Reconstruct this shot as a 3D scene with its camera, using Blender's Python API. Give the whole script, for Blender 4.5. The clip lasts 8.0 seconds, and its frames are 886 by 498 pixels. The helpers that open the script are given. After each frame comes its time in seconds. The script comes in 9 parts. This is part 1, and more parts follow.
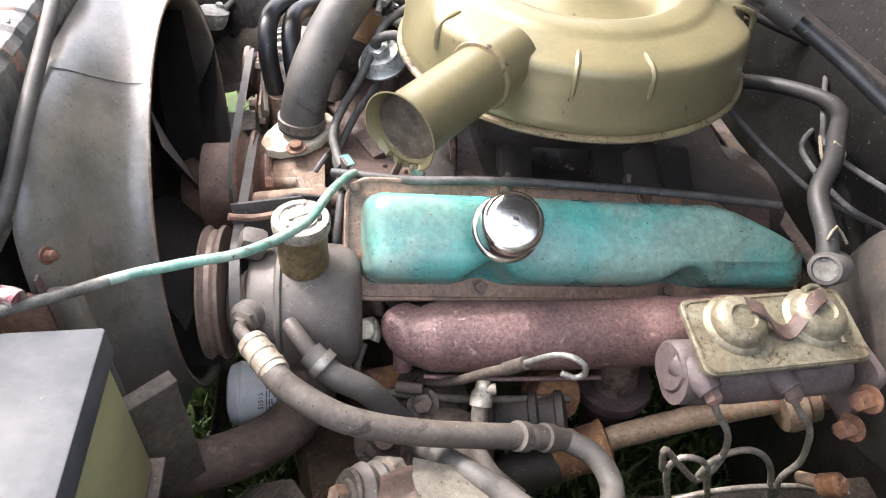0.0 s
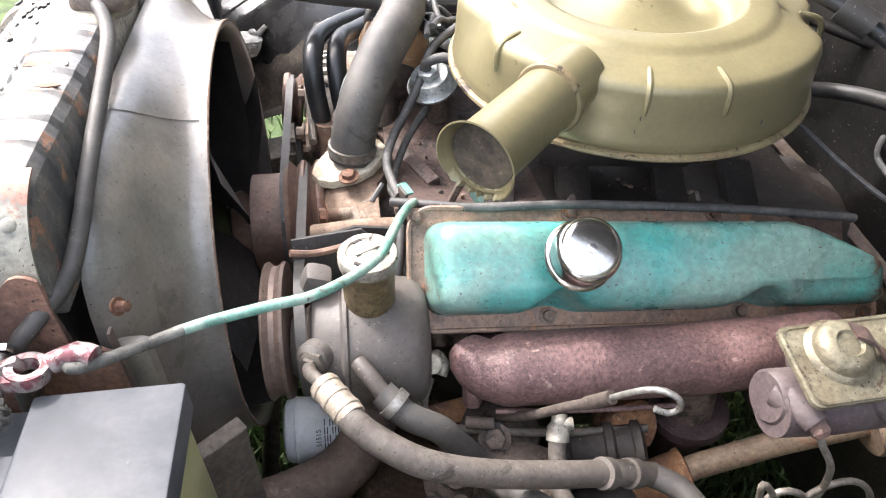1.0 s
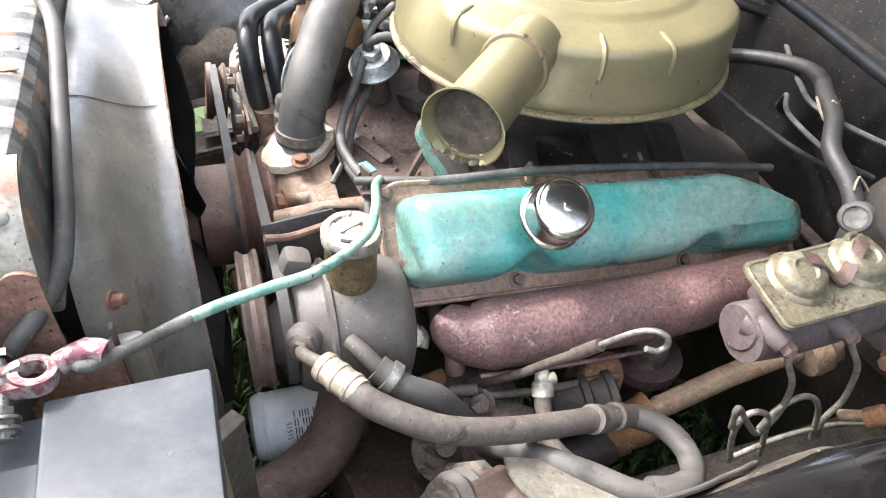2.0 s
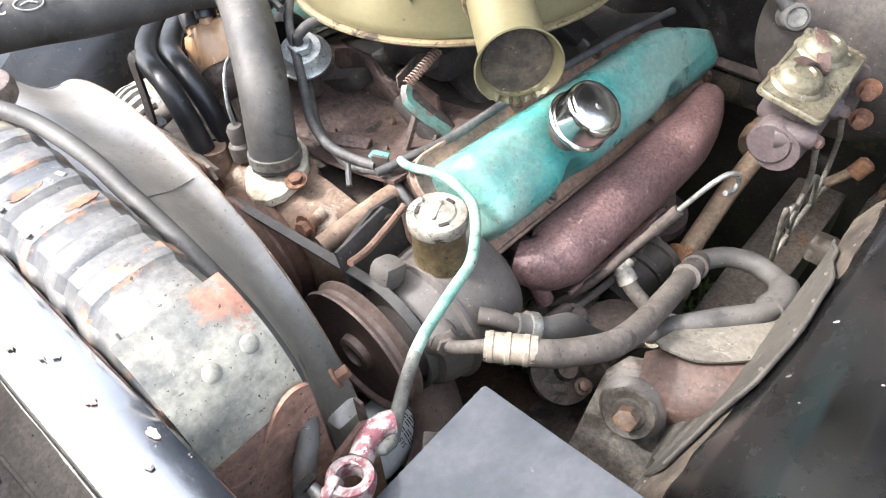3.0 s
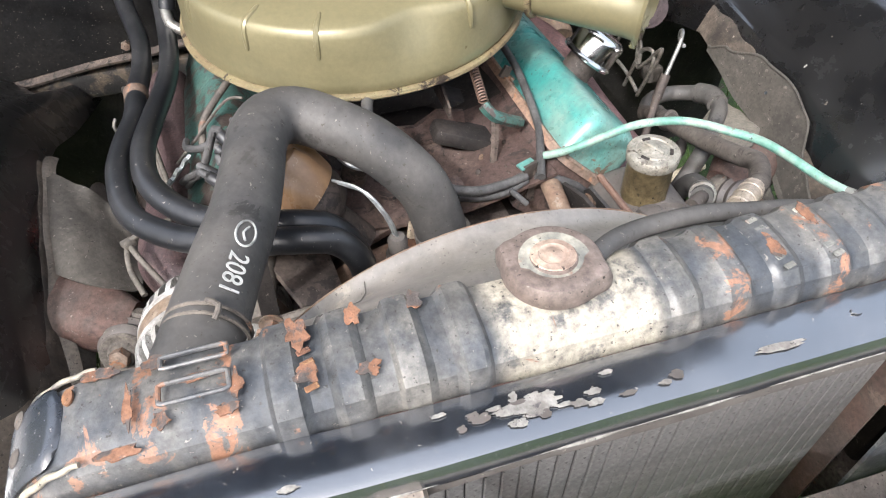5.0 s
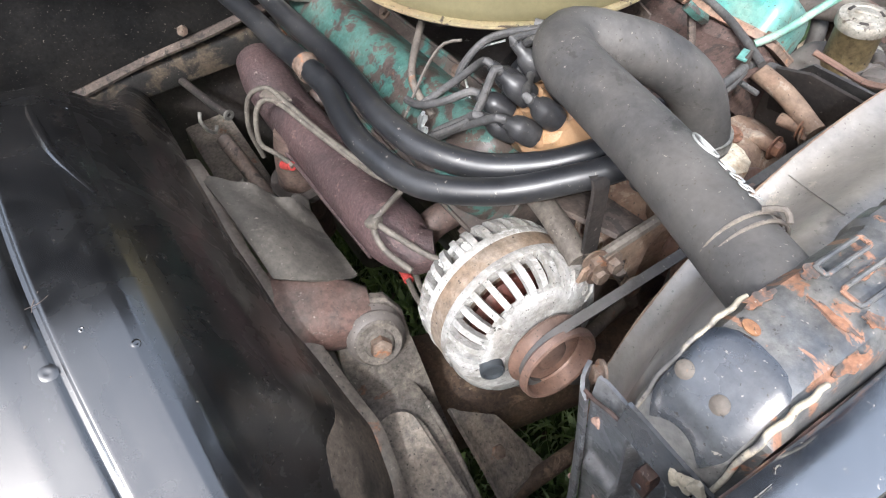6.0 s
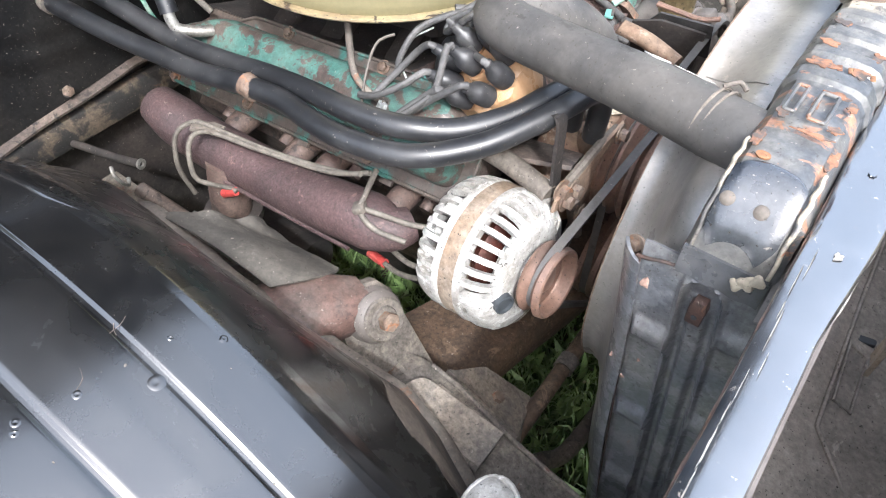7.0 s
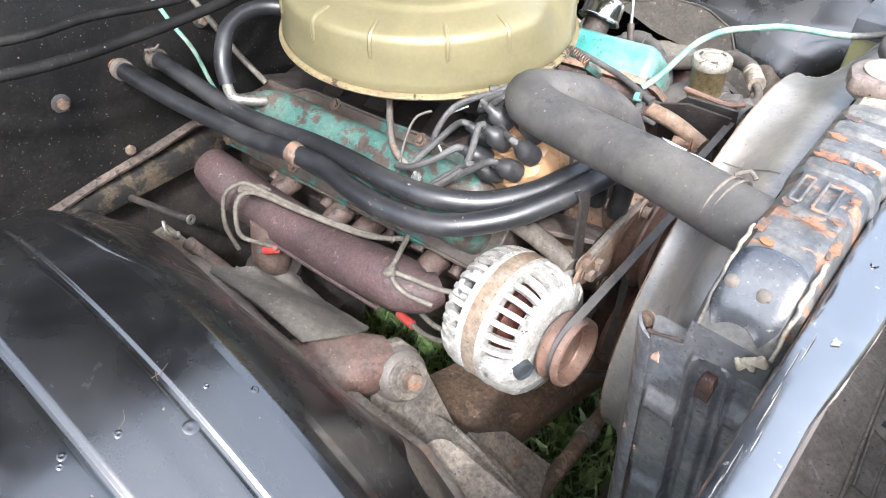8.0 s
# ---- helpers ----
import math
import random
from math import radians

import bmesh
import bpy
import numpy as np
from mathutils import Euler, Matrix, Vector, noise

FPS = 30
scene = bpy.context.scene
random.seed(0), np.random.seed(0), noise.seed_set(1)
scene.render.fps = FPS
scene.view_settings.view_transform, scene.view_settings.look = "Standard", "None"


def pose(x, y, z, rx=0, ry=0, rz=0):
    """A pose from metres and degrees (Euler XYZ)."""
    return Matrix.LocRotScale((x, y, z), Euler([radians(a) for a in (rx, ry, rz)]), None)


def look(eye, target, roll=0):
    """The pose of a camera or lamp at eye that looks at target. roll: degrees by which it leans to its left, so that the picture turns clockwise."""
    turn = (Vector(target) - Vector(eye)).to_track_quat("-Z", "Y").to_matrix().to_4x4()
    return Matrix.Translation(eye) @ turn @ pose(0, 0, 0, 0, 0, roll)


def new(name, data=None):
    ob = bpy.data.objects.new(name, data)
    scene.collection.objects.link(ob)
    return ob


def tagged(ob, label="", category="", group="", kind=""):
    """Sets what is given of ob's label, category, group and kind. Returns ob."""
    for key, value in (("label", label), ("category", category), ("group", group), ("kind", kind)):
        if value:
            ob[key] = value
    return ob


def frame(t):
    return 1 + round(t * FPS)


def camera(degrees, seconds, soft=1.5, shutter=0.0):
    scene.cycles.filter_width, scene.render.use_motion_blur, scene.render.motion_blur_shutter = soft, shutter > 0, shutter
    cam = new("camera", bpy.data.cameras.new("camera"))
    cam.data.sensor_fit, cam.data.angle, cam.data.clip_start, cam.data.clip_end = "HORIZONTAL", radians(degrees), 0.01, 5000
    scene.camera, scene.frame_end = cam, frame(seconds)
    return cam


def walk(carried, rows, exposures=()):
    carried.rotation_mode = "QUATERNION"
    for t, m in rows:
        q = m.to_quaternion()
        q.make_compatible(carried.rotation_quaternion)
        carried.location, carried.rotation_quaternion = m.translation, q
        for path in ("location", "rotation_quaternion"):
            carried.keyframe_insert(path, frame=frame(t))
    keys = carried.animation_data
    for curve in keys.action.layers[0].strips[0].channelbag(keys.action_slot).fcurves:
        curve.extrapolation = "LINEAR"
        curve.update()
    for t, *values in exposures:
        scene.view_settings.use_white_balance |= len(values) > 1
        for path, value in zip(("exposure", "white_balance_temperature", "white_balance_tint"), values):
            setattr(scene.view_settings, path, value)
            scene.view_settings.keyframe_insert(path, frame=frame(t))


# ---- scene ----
cam = camera(65.5, 8.0, soft=1.1)
PATH = [
    (0, (-0.047, -0.781, 1.24), (0.221, 0.647, -0.134), 5.0),
    (0.5, (-0.074, -0.752, 1.242), (0.132, 0.733, -0.081), 3.0),
    (1, (-0.1, -0.739, 1.233), (0.132, 0.715, -0.119), 1.8),
    (1.2, (-0.104, -0.751, 1.239), (0.22, 0.684, -0.116), 2.0),
    (2.3, (-0.283, -0.725, 1.209), (0.418, 0.57, -0.145), 5.3),
    (2.5, (-0.34, -0.693, 1.21), (0.478, 0.47, -0.197), 4.7),
    (2.7, (-0.375, -0.664, 1.214), (0.543, 0.409, -0.202), 3.0),
    (3, (-0.43, -0.579, 1.217), (0.553, 0.399, -0.224), -4.5),
    (3.5, (-0.551, -0.448, 1.247), (0.659, 0.232, -0.193), -6.7),
    (4, (-0.671, -0.375, 1.307), (0.644, -0.116, -0.177), -3.7),
    (4.2, (-0.652, -0.269, 1.289), (0.694, -0.104, -0.181), -4.3),
    (5.3, (-0.594, 0.286, 1.279), (0.632, -0.206, -0.222), 0.5),
    (5.5, (-0.574, 0.375, 1.282), (0.631, -0.171, -0.218), 1.0),
    (5.7, (-0.514, 0.458, 1.254), (0.663, -0.167, -0.236), 0.6),
    (6, (-0.428, 0.533, 1.249), (0.636, -0.09, -0.326), -3.1),
    (6.5, (-0.38, 0.612, 1.262), (0.535, -0.279, -0.276), -2.9),
    (7, (-0.391, 0.743, 1.263), (0.393, -0.308, -0.248), 0.3),
    (7.5, (-0.378, 0.744, 1.281), (0.507, -0.32, -0.162), -1.8),
    (8, (-0.415, 0.753, 1.296), (0.532, -0.329, -0.093), -0.3),
]
walk(cam, [(t, look(eye, target, roll)) for t, eye, target, roll in PATH], exposures=[(0, 1.92, 6250, 13), (2.5, 2.14, 6030, 9), (4.2, 1.30, 5950, 9), (5.5, 1.10, 5860, 9), (6.5, 1.60, 5740, 8), (8, 1.80, 5750, 8)])

# ---- world, sun ----
SUN_DIR = Vector((-0.47, 0.46, 0.75)).normalized()
world = bpy.data.worlds.new("world")
scene.world = world
world.use_nodes = True
wn = world.node_tree.nodes
wn.clear()
sky = wn.new("ShaderNodeTexSky")
sky.sky_type = "NISHITA"
sky.sun_disc = False
sky.sun_elevation = math.asin(SUN_DIR.z)
sky.sun_rotation = math.atan2(SUN_DIR.x, SUN_DIR.y)
sky.air_density = 0.7
sky.dust_density = 9.0
sky.ozone_density = 0.5
back = wn.new("ShaderNodeBackground")
back.inputs["Strength"].default_value = 0.13
wout = wn.new("ShaderNodeOutputWorld")
world.node_tree.links.new(sky.outputs[0], back.inputs[0])
# thin white haze over the whole sky
haze = wn.new("ShaderNodeBackground")
haze.inputs["Color"].default_value = (0.94, 0.97, 1.0, 1.0)
haze.inputs["Strength"].default_value = 0.46
both = wn.new("ShaderNodeAddShader")
world.node_tree.links.new(back.outputs[0], both.inputs[0])
world.node_tree.links.new(haze.outputs[0], both.inputs[1])
world.node_tree.links.new(both.outputs[0], wout.inputs[0])
sun = new("sun", bpy.data.lights.new("sun", "SUN"))
sun.data.energy = 1.45
sun.data.angle = radians(2.0)
sun.data.color = (1.0, 0.98, 0.95)
sun.matrix_world = look(tuple(SUN_DIR * 30), (0, 0, 0))

# ---- materials ----


def mat(name, base, second=None, third=None, rough=0.6, metal=0.0, scale=8.0, amount=0.5, third_scale=20.0, third_amount=0.35,
        grain=0.25, bump=0.3, bump_scale=90.0, rough2=None, hard=0.12, coat=0.0, dust=0.0, spec=0.5, ior=1.5, ends=None, bands=None, coat_ior=1.7):
    """A worn surface: base colour, broad patches of a second colour, small sharper flecks of a third, fine grain and relief."""
    m = bpy.data.materials.new(name)
    m.use_nodes = True
    nt = m.node_tree
    nd, ln = nt.nodes, nt.links
    bsdf = nd["Principled BSDF"]
    tc = nd.new("ShaderNodeTexCoord")

    def noise_tex(sc, detail=6.0, rgh=0.6, dist=0.0):
        n = nd.new("ShaderNodeTexNoise")
        n.inputs["Scale"].default_value = sc
        n.inputs["Detail"].default_value = detail
        n.inputs["Roughness"].default_value = rgh
        n.inputs["Distortion"].default_value = dist
        ln.new(tc.outputs["Object"], n.inputs["Vector"])
        return n

    def ramp(src, lo, hi):
        r = nd.new("ShaderNodeMapRange")
        r.interpolation_type = "SMOOTHSTEP"
        r.inputs["From Min"].default_value, r.inputs["From Max"].default_value = lo, hi
        ln.new(src, r.inputs["Value"])
        return r.outputs[0]

    def mix(fac, a, b, blend="MIX"):
        x = nd.new("ShaderNodeMix")
        x.data_type, x.blend_type = "RGBA", blend
        for sock, val in ((x.inputs[0], fac), (x.inputs[6], a), (x.inputs[7], b)):
            if isinstance(val, (int, float)):
                sock.default_value = val
            elif isinstance(val, tuple):
                sock.default_value = (*val, 1.0)
            else:
                ln.new(val, sock)
        return x.outputs[2]

    color = base
    rsrc = None
    if second:
        n = noise_tex(scale, 8.0, 0.62, 0.3)
        thr = 0.5 + (0.5 - amount) * 0.36
        f = ramp(n.outputs["Fac"], thr - hard, thr + hard)
        color = mix(f, color, second)
        if rough2 is not None:
            rsrc = f
    if third:
        n = noise_tex(third_scale, 9.0, 0.7, 0.6)
        thr = 0.5 + (0.5 - third_amount) * 0.36
        src = n.outputs["Fac"]
        if ends or bands:
            # more wear towards the ends along x, or on the edges of pressed bands along y
            sep = nd.new("ShaderNodeSeparateXYZ")
            ln.new(tc.outputs["Object"], sep.inputs[0])

            def calc(op, a, b_=None):
                q = nd.new("ShaderNodeMath")
                q.operation = op
                for sock, val in zip(q.inputs, (a, b_)):
                    if isinstance(val, (int, float)):
                        sock.default_value = val
                    elif val is not None:
                        ln.new(val, sock)
                return q.outputs[0]
            if ends:
                far = ramp(calc("ABSOLUTE", calc("SUBTRACT", sep.outputs[0], ends[0])), ends[1], ends[2])
                src = calc("ADD", src, calc("MULTIPLY", far, ends[3]))
            else:
                p = calc("FRACT", calc("DIVIDE", calc("SUBTRACT", calc("ABSOLUTE", sep.outputs[1]), bands[0]), bands[1]))
                flat = ramp(calc("ABSOLUTE", calc("SUBTRACT", p, 0.5)), 0.34, 0.24)
                # each band has its own share of rust and of pale bare metal
                pick = nd.new("ShaderNodeTexWhiteNoise")
                pick.noise_dimensions = "1D"
                ln.new(calc("ADD", calc("FLOOR", calc("DIVIDE", calc("SUBTRACT", calc("ABSOLUTE", sep.outputs[1]), bands[0]), bands[1])), calc("MULTIPLY", calc("SIGN", sep.outputs[1]), 30.5)), pick.inputs["W"])
                rusty = ramp(pick.outputs["Value"], 0.52, 0.44)
                bare = ramp(calc("ABSOLUTE", calc("SUBTRACT", pick.outputs["Value"], 0.62)), 0.26, 0.18)
                rim = ramp(calc("ABSOLUTE", calc("ADD", sep.outputs[0], 0.005)), 0.020, 0.031)
                src = calc("ADD", src, calc("MULTIPLY", flat, calc("ADD", 0.03, calc("MULTIPLY", rusty, bands[2]))))
                src = calc("ADD", src, calc("MULTIPLY", rim, 0.02))
                pn = noise_tex(38.0, 6.0, 0.7)
                pale = calc("MULTIPLY", flat, ramp(pn.outputs["Fac"], 0.38, 0.66))
                color = mix(calc("MULTIPLY", pale, calc("ADD", 0.22, calc("MULTIPLY", bare, 0.40))), color, (0.21, 0.195, 0.165))
                mid = calc("MULTIPLY", ramp(calc("ABSOLUTE", sep.outputs[1]), 0.060, 0.045), ramp(pn.outputs["Fac"], 0.36, 0.5))
                color = mix(mid, color, (0.33, 0.30, 0.24))
        f = ramp(src, thr - 0.02, thr + 0.03)
        color = mix(f, color, third)
    g = noise_tex(bump_scale * 1.7, 4.0, 0.7)
    gv = nd.new("ShaderNodeMapRange")
    gv.inputs["From Min"].default_value, gv.inputs["From Max"].default_value = 0.28, 0.72
    gv.inputs["To Min"].default_value, gv.inputs["To Max"].default_value = 1.0 - 1.5 * grain, 1.0 + 1.5 * grain
    ln.new(g.outputs["Fac"], gv.inputs["Value"])
    comb = nd.new("ShaderNodeCombineColor")
    for i in range(3):
        ln.new(gv.outputs[0], comb.inputs[i])
    color = mix(1.0, color, comb.outputs[0], "MULTIPLY")
    # small flecks: dark pits and pale dust specks
    if grain > 0.07:
        fk = noise_tex(260.0, 3.0, 0.6)
        color = mix(ramp(fk.outputs["Fac"], 0.64, 0.70), color, (0.03, 0.025, 0.02))
        fl = noise_tex(190.0, 3.0, 0.7, 0.4)
        lf = nd.new("ShaderNodeMath")
        lf.operation = "MULTIPLY"
        lf.inputs[1].default_value = 0.55
        ln.new(ramp(fl.outputs["Fac"], 0.66, 0.72), lf.inputs[0])
        color = mix(lf.outputs[0], color, (0.36, 0.32, 0.27))
        big = noise_tex(3.2 * 9.0, 7.0, 0.65, 0.2)
        bl = nd.new("ShaderNodeMapRange")
        bl.inputs["From Min"].default_value, bl.inputs["From Max"].default_value = 0.3, 0.7
        bl.inputs["To Min"].default_value, bl.inputs["To Max"].default_value = 0.74, 1.22
        ln.new(big.outputs["Fac"], bl.inputs["Value"])
        cc = nd.new("ShaderNodeCombineColor")
        for i in range(3):
            ln.new(bl.outputs[0], cc.inputs[i])
        color = mix(1.0, color, cc.outputs[0], "MULTIPLY")
    if dust > 0:
        dn = noise_tex(14.0, 6.0, 0.6)
        dk = nd.new("ShaderNodeMath")
        dk.operation = "MULTIPLY"
        dk.inputs[1].default_value = dust
        ln.new(ramp(dn.outputs["Fac"], 0.3, 0.7), dk.inputs[0])
        color = mix(dk.outputs[0], color, (0.30, 0.26, 0.21))
    ln.new(color, bsdf.inputs["Base Color"])
    bsdf.inputs["Metallic"].default_value = metal
    bsdf.inputs["Specular IOR Level"].default_value = spec
    bsdf.inputs["IOR"].default_value = ior
    rn = noise_tex(scale * 2.3, 5.0, 0.6)
    rm = nd.new("ShaderNodeMapRange")
    rm.inputs["To Min"].default_value, rm.inputs["To Max"].default_value = max(0.03, rough - 0.14), min(1.0, rough + 0.14)
    ln.new(rn.outputs["Fac"], rm.inputs["Value"])
    rout = rm.outputs[0]
    if rsrc is not None:
        rx = nd.new("ShaderNodeMix")
        ln.new(rsrc, rx.inputs[0])
        ln.new(rout, rx.inputs[2])
        rx.inputs[3].default_value = rough2
        rout = rx.outputs[0]
    ln.new(rout, bsdf.inputs["Roughness"])
    if coat:
        bsdf.inputs["Coat Weight"].default_value = coat
        bsdf.inputs["Coat IOR"].default_value = coat_ior
        bsdf.inputs["Coat Roughness"].default_value = max(0.08, rough * 0.75)
        cr = nd.new("ShaderNodeMath")
        cr.operation = "MULTIPLY"
        cr.inputs[1].default_value = 0.8
        ln.new(rout, cr.inputs[0])
        ln.new(cr.outputs[0], bsdf.inputs["Coat Roughness"])
    if bump:
        b1 = noise_tex(bump_scale, 6.0, 0.65)
        bp = nd.new("ShaderNodeBump")
        bp.inputs["Strength"].default_value = bump
        bp.inputs["Distance"].default_value = 0.002
        ln.new(b1.outputs["Fac"], bp.inputs["Height"])
        ln.new(bp.outputs[0], bsdf.inputs["Normal"])
    return m


GOLD = mat("gold_paint", (0.2095, 0.1831, 0.09998), (0.1744, 0.1535, 0.08478), (0.03839, 0.02879, 0.0192), rough=0.32, metal=0.25, scale=6, amount=0.4, third_scale=40, third_amount=-0.28, grain=0.06, bump=0.08)
GOLD_WORN = mat("gold_paint_worn", (0.2246, 0.1934, 0.1030), (0.1872, 0.1435, 0.0811), (0.0312, 0.0218, 0.0156), rough=0.45, metal=0.15, scale=18, amount=0.55, third_scale=45, third_amount=0.28, grain=0.15, bump=0.25)
# Rusty brown lining, darkened for the shading inside the snorkel
SNORKEL_SHADE = mat("rusty_inside_with_shade", (0.088, 0.0715, 0.0495), (0.0385, 0.03025, 0.022), (0.1925, 0.1485, 0.0825), rough=0.8, scale=22, amount=0.5, third_scale=40, third_amount=0.15, bump=0.4)
TEAL = mat("teal_paint", (0.050, 0.270, 0.245), (0.165, 0.285, 0.245), (0.15, 0.095, 0.065), rough=0.3, scale=9, amount=0.52, hard=0.14, third_scale=26, third_amount=0.0, grain=0.18, bump=0.14, spec=0.7, ends=(0.0, 0.225, 0.287, 0.25), dust=0.10)
TEAL_RUST = mat("teal_paint_flaking", (0.044, 0.112, 0.096), (0.052, 0.038, 0.033), (0.110, 0.060, 0.040), rough=0.45, scale=40, amount=0.47, hard=0.014, third_scale=44, third_amount=0.06, grain=0.28, bump=0.6, dust=0.12)
TEAL_DIRTY = mat("teal_paint_dirty", (0.040, 0.125, 0.108), (0.070, 0.056, 0.047), rough=0.55, scale=24, amount=0.72, hard=0.05, grain=0.2, bump=0.4)
FLANGE = mat("greasy_rusty_steel", (0.35, 0.215, 0.145), (0.20, 0.145, 0.112), (0.40, 0.19, 0.10), rough=0.6, scale=14, amount=0.5, third_scale=25, third_amount=0.25, bump=0.4)
CHROME = mat("worn_chrome", (0.72, 0.71, 0.69), (0.45, 0.42, 0.38), rough=0.17, metal=1.0, scale=20, amount=0.3, grain=0.05, bump=0.04)
MANIFOLD = mat("rusty_cast_iron", (0.0754, 0.0476, 0.0467), (0.0541, 0.0361, 0.0361), (0.1394, 0.0902, 0.0804), rough=0.52, scale=10, amount=0.5, third_scale=75, third_amount=0.16, grain=0.35, bump=0.9, bump_scale=150)
# Left manifold: scalier iron, also made lighter for the stronger light there
MANIFOLD_RED_LIT = mat("lit_red_scaly_cast_iron", (0.185, 0.108, 0.100), (0.135, 0.080, 0.076), (0.29, 0.20, 0.175), rough=0.5, scale=11, amount=0.48, third_scale=60, third_amount=0.15, grain=0.38, bump=1.0, bump_scale=130)
RUST = mat("orange_rust", (0.2244, 0.1122, 0.051), (0.1156, 0.0544, 0.034), (0.306, 0.1768, 0.0884), rough=0.85, scale=25, amount=0.5, third_scale=50, third_amount=0.3, bump=0.7)
REDRUST = mat("red_rust", (0.0952, 0.0527, 0.04165), (0.0697, 0.051, 0.0442), (0.1318, 0.0935, 0.0748), rough=0.75, scale=12, amount=0.5, third_scale=30, third_amount=0.2, grain=0.3, bump=0.6, dust=0.15)
DARKRUST = mat("dark_rust", (0.075, 0.042, 0.032), (0.045, 0.032, 0.027), (0.13, 0.07, 0.045), rough=0.6, scale=30, amount=0.45, third_scale=50, third_amount=0.2, bump=0.5)
RAIL = mat("rust_flecked_chassis", (0.092, 0.080, 0.068), (0.150, 0.128, 0.104), (0.125, 0.068, 0.044), rough=0.75, scale=13, amount=0.45, third_scale=24, third_amount=0.2, grain=0.4, bump=0.8)
RAILTAN = mat("tan_dust_on_steel", (0.190, 0.160, 0.128), (0.115, 0.103, 0.090), (0.22, 0.13, 0.09), rough=0.75, scale=16, amount=0.45, third_scale=26, third_amount=0.08, grain=0.35, bump=0.6)
BEAM = mat("brown_dusty_beam", (0.092, 0.0584, 0.036), (0.06, 0.04, 0.0272), (0.128, 0.088, 0.056), rough=0.8, scale=11, amount=0.5, third_scale=26, third_amount=0.25, grain=0.35, bump=0.8)
# Brown rubber lightened to stand for sun falling on the lower hose
HOSE_SUNLIT = mat("sunlit_brown_hose", (0.185, 0.135, 0.108), (0.145, 0.104, 0.084), (0.225, 0.175, 0.145), rough=0.7, scale=12, amount=0.45, third_scale=26, third_amount=0.2, grain=0.12, bump=0.25)
RUBBER_DARK = mat("old_dark_rubber", (0.0164, 0.0155, 0.015), (0.025, 0.0237, 0.0223), (0.01, 0.0096, 0.0091), rough=0.6, scale=11, amount=0.4, third_scale=24, third_amount=0.2, grain=0.15, bump=0.2)
BOOSTER = mat("dusty_dark_booster", (0.035, 0.0301, 0.0266), (0.0546, 0.0462, 0.0392), (0.07, 0.0434, 0.0315), rough=0.6, scale=9, amount=0.45, third_scale=26, third_amount=0.1, grain=0.25, bump=0.35)
PULLEY = mat("dusty_pulley_steel", (0.205, 0.150, 0.122), (0.145, 0.105, 0.085), (0.22, 0.12, 0.075), rough=0.45, metal=0.3, scale=14, amount=0.4, third_scale=30, third_amount=0.0, grain=0.15, bump=0.2)
GRIME = mat("oily_grime", (0.0612, 0.0477, 0.04041), (0.104, 0.07956, 0.06426), (0.0306, 0.02448, 0.02205), rough=0.68, scale=11, amount=0.45, third_scale=30, third_amount=0.3, grain=0.3, bump=0.6)
# Dark grime; in the engine valley its darkness also stands for shade
GRIME_AND_SHADE = mat("dark_grime_and_shade", (0.0184, 0.0155, 0.0139), (0.0347, 0.0277, 0.0236), rough=0.7, scale=14, amount=0.5, grain=0.3, bump=0.6)
GRIME_RED = mat("brown_oily_cast_iron", (0.0816, 0.053, 0.0449), (0.1292, 0.0918, 0.0748), (0.0408, 0.0306, 0.0272), rough=0.62, scale=10, amount=0.45, third_scale=24, third_amount=0.3, grain=0.3, bump=0.7)
TAN = mat("tan_rusty_casting", (0.2108, 0.1462, 0.102), (0.1496, 0.0918, 0.0612), (0.2584, 0.204, 0.1564), rough=0.75, scale=13, amount=0.45, third_scale=30, third_amount=0.3, grain=0.2, bump=0.5)
BROWN_STEEL = mat("brown_pulley_steel", (0.215, 0.130, 0.095), (0.150, 0.102, 0.082), (0.27, 0.19, 0.14), rough=0.48, metal=0.3, scale=12, amount=0.5, third_scale=24, third_amount=0.05, grain=0.15, bump=0.2)
PUMP = mat("dusty_grey_brown_steel", (0.1122, 0.0986, 0.0884), (0.0816, 0.068, 0.0598), (0.1496, 0.1292, 0.1122), rough=0.58, scale=7, amount=0.45, third_scale=26, third_amount=0.12, grain=0.08, bump=0.1)
FILLER = mat("yellowed_metal_tube", (0.26, 0.20, 0.105), (0.13, 0.10, 0.055), rough=0.4, metal=0.5, scale=14, amount=0.5, bump=0.2)
DULL_CAP = mat("oxidised_cap", (0.364, 0.343, 0.294), (0.231, 0.203, 0.161), (0.084, 0.063, 0.049), rough=0.55, metal=0.4, scale=30, amount=0.45, third_scale=55, third_amount=0.25, bump=0.4)
RUBBER = mat("dusty_rubber", (0.0497, 0.0480, 0.0468), (0.0819, 0.0772, 0.0731), (0.0292, 0.0280, 0.0269), rough=0.62, scale=9, amount=0.4, third_scale=22, third_amount=0.2, grain=0.12, bump=0.15, dust=0.12)
RUBBER_BROWN = mat("old_brown_rubber", (0.0849, 0.0716, 0.061), (0.1167, 0.1008, 0.0875), (0.053, 0.0451, 0.0382), rough=0.7, scale=14, amount=0.4, third_scale=30, third_amount=0.25, grain=0.18, bump=0.25)
HOSE_NEW = mat("shiny_black_hose", (0.0136, 0.0143, 0.0161), (0.031, 0.031, 0.0322), rough=0.34, scale=12, amount=0.35, grain=0.1, bump=0.05)
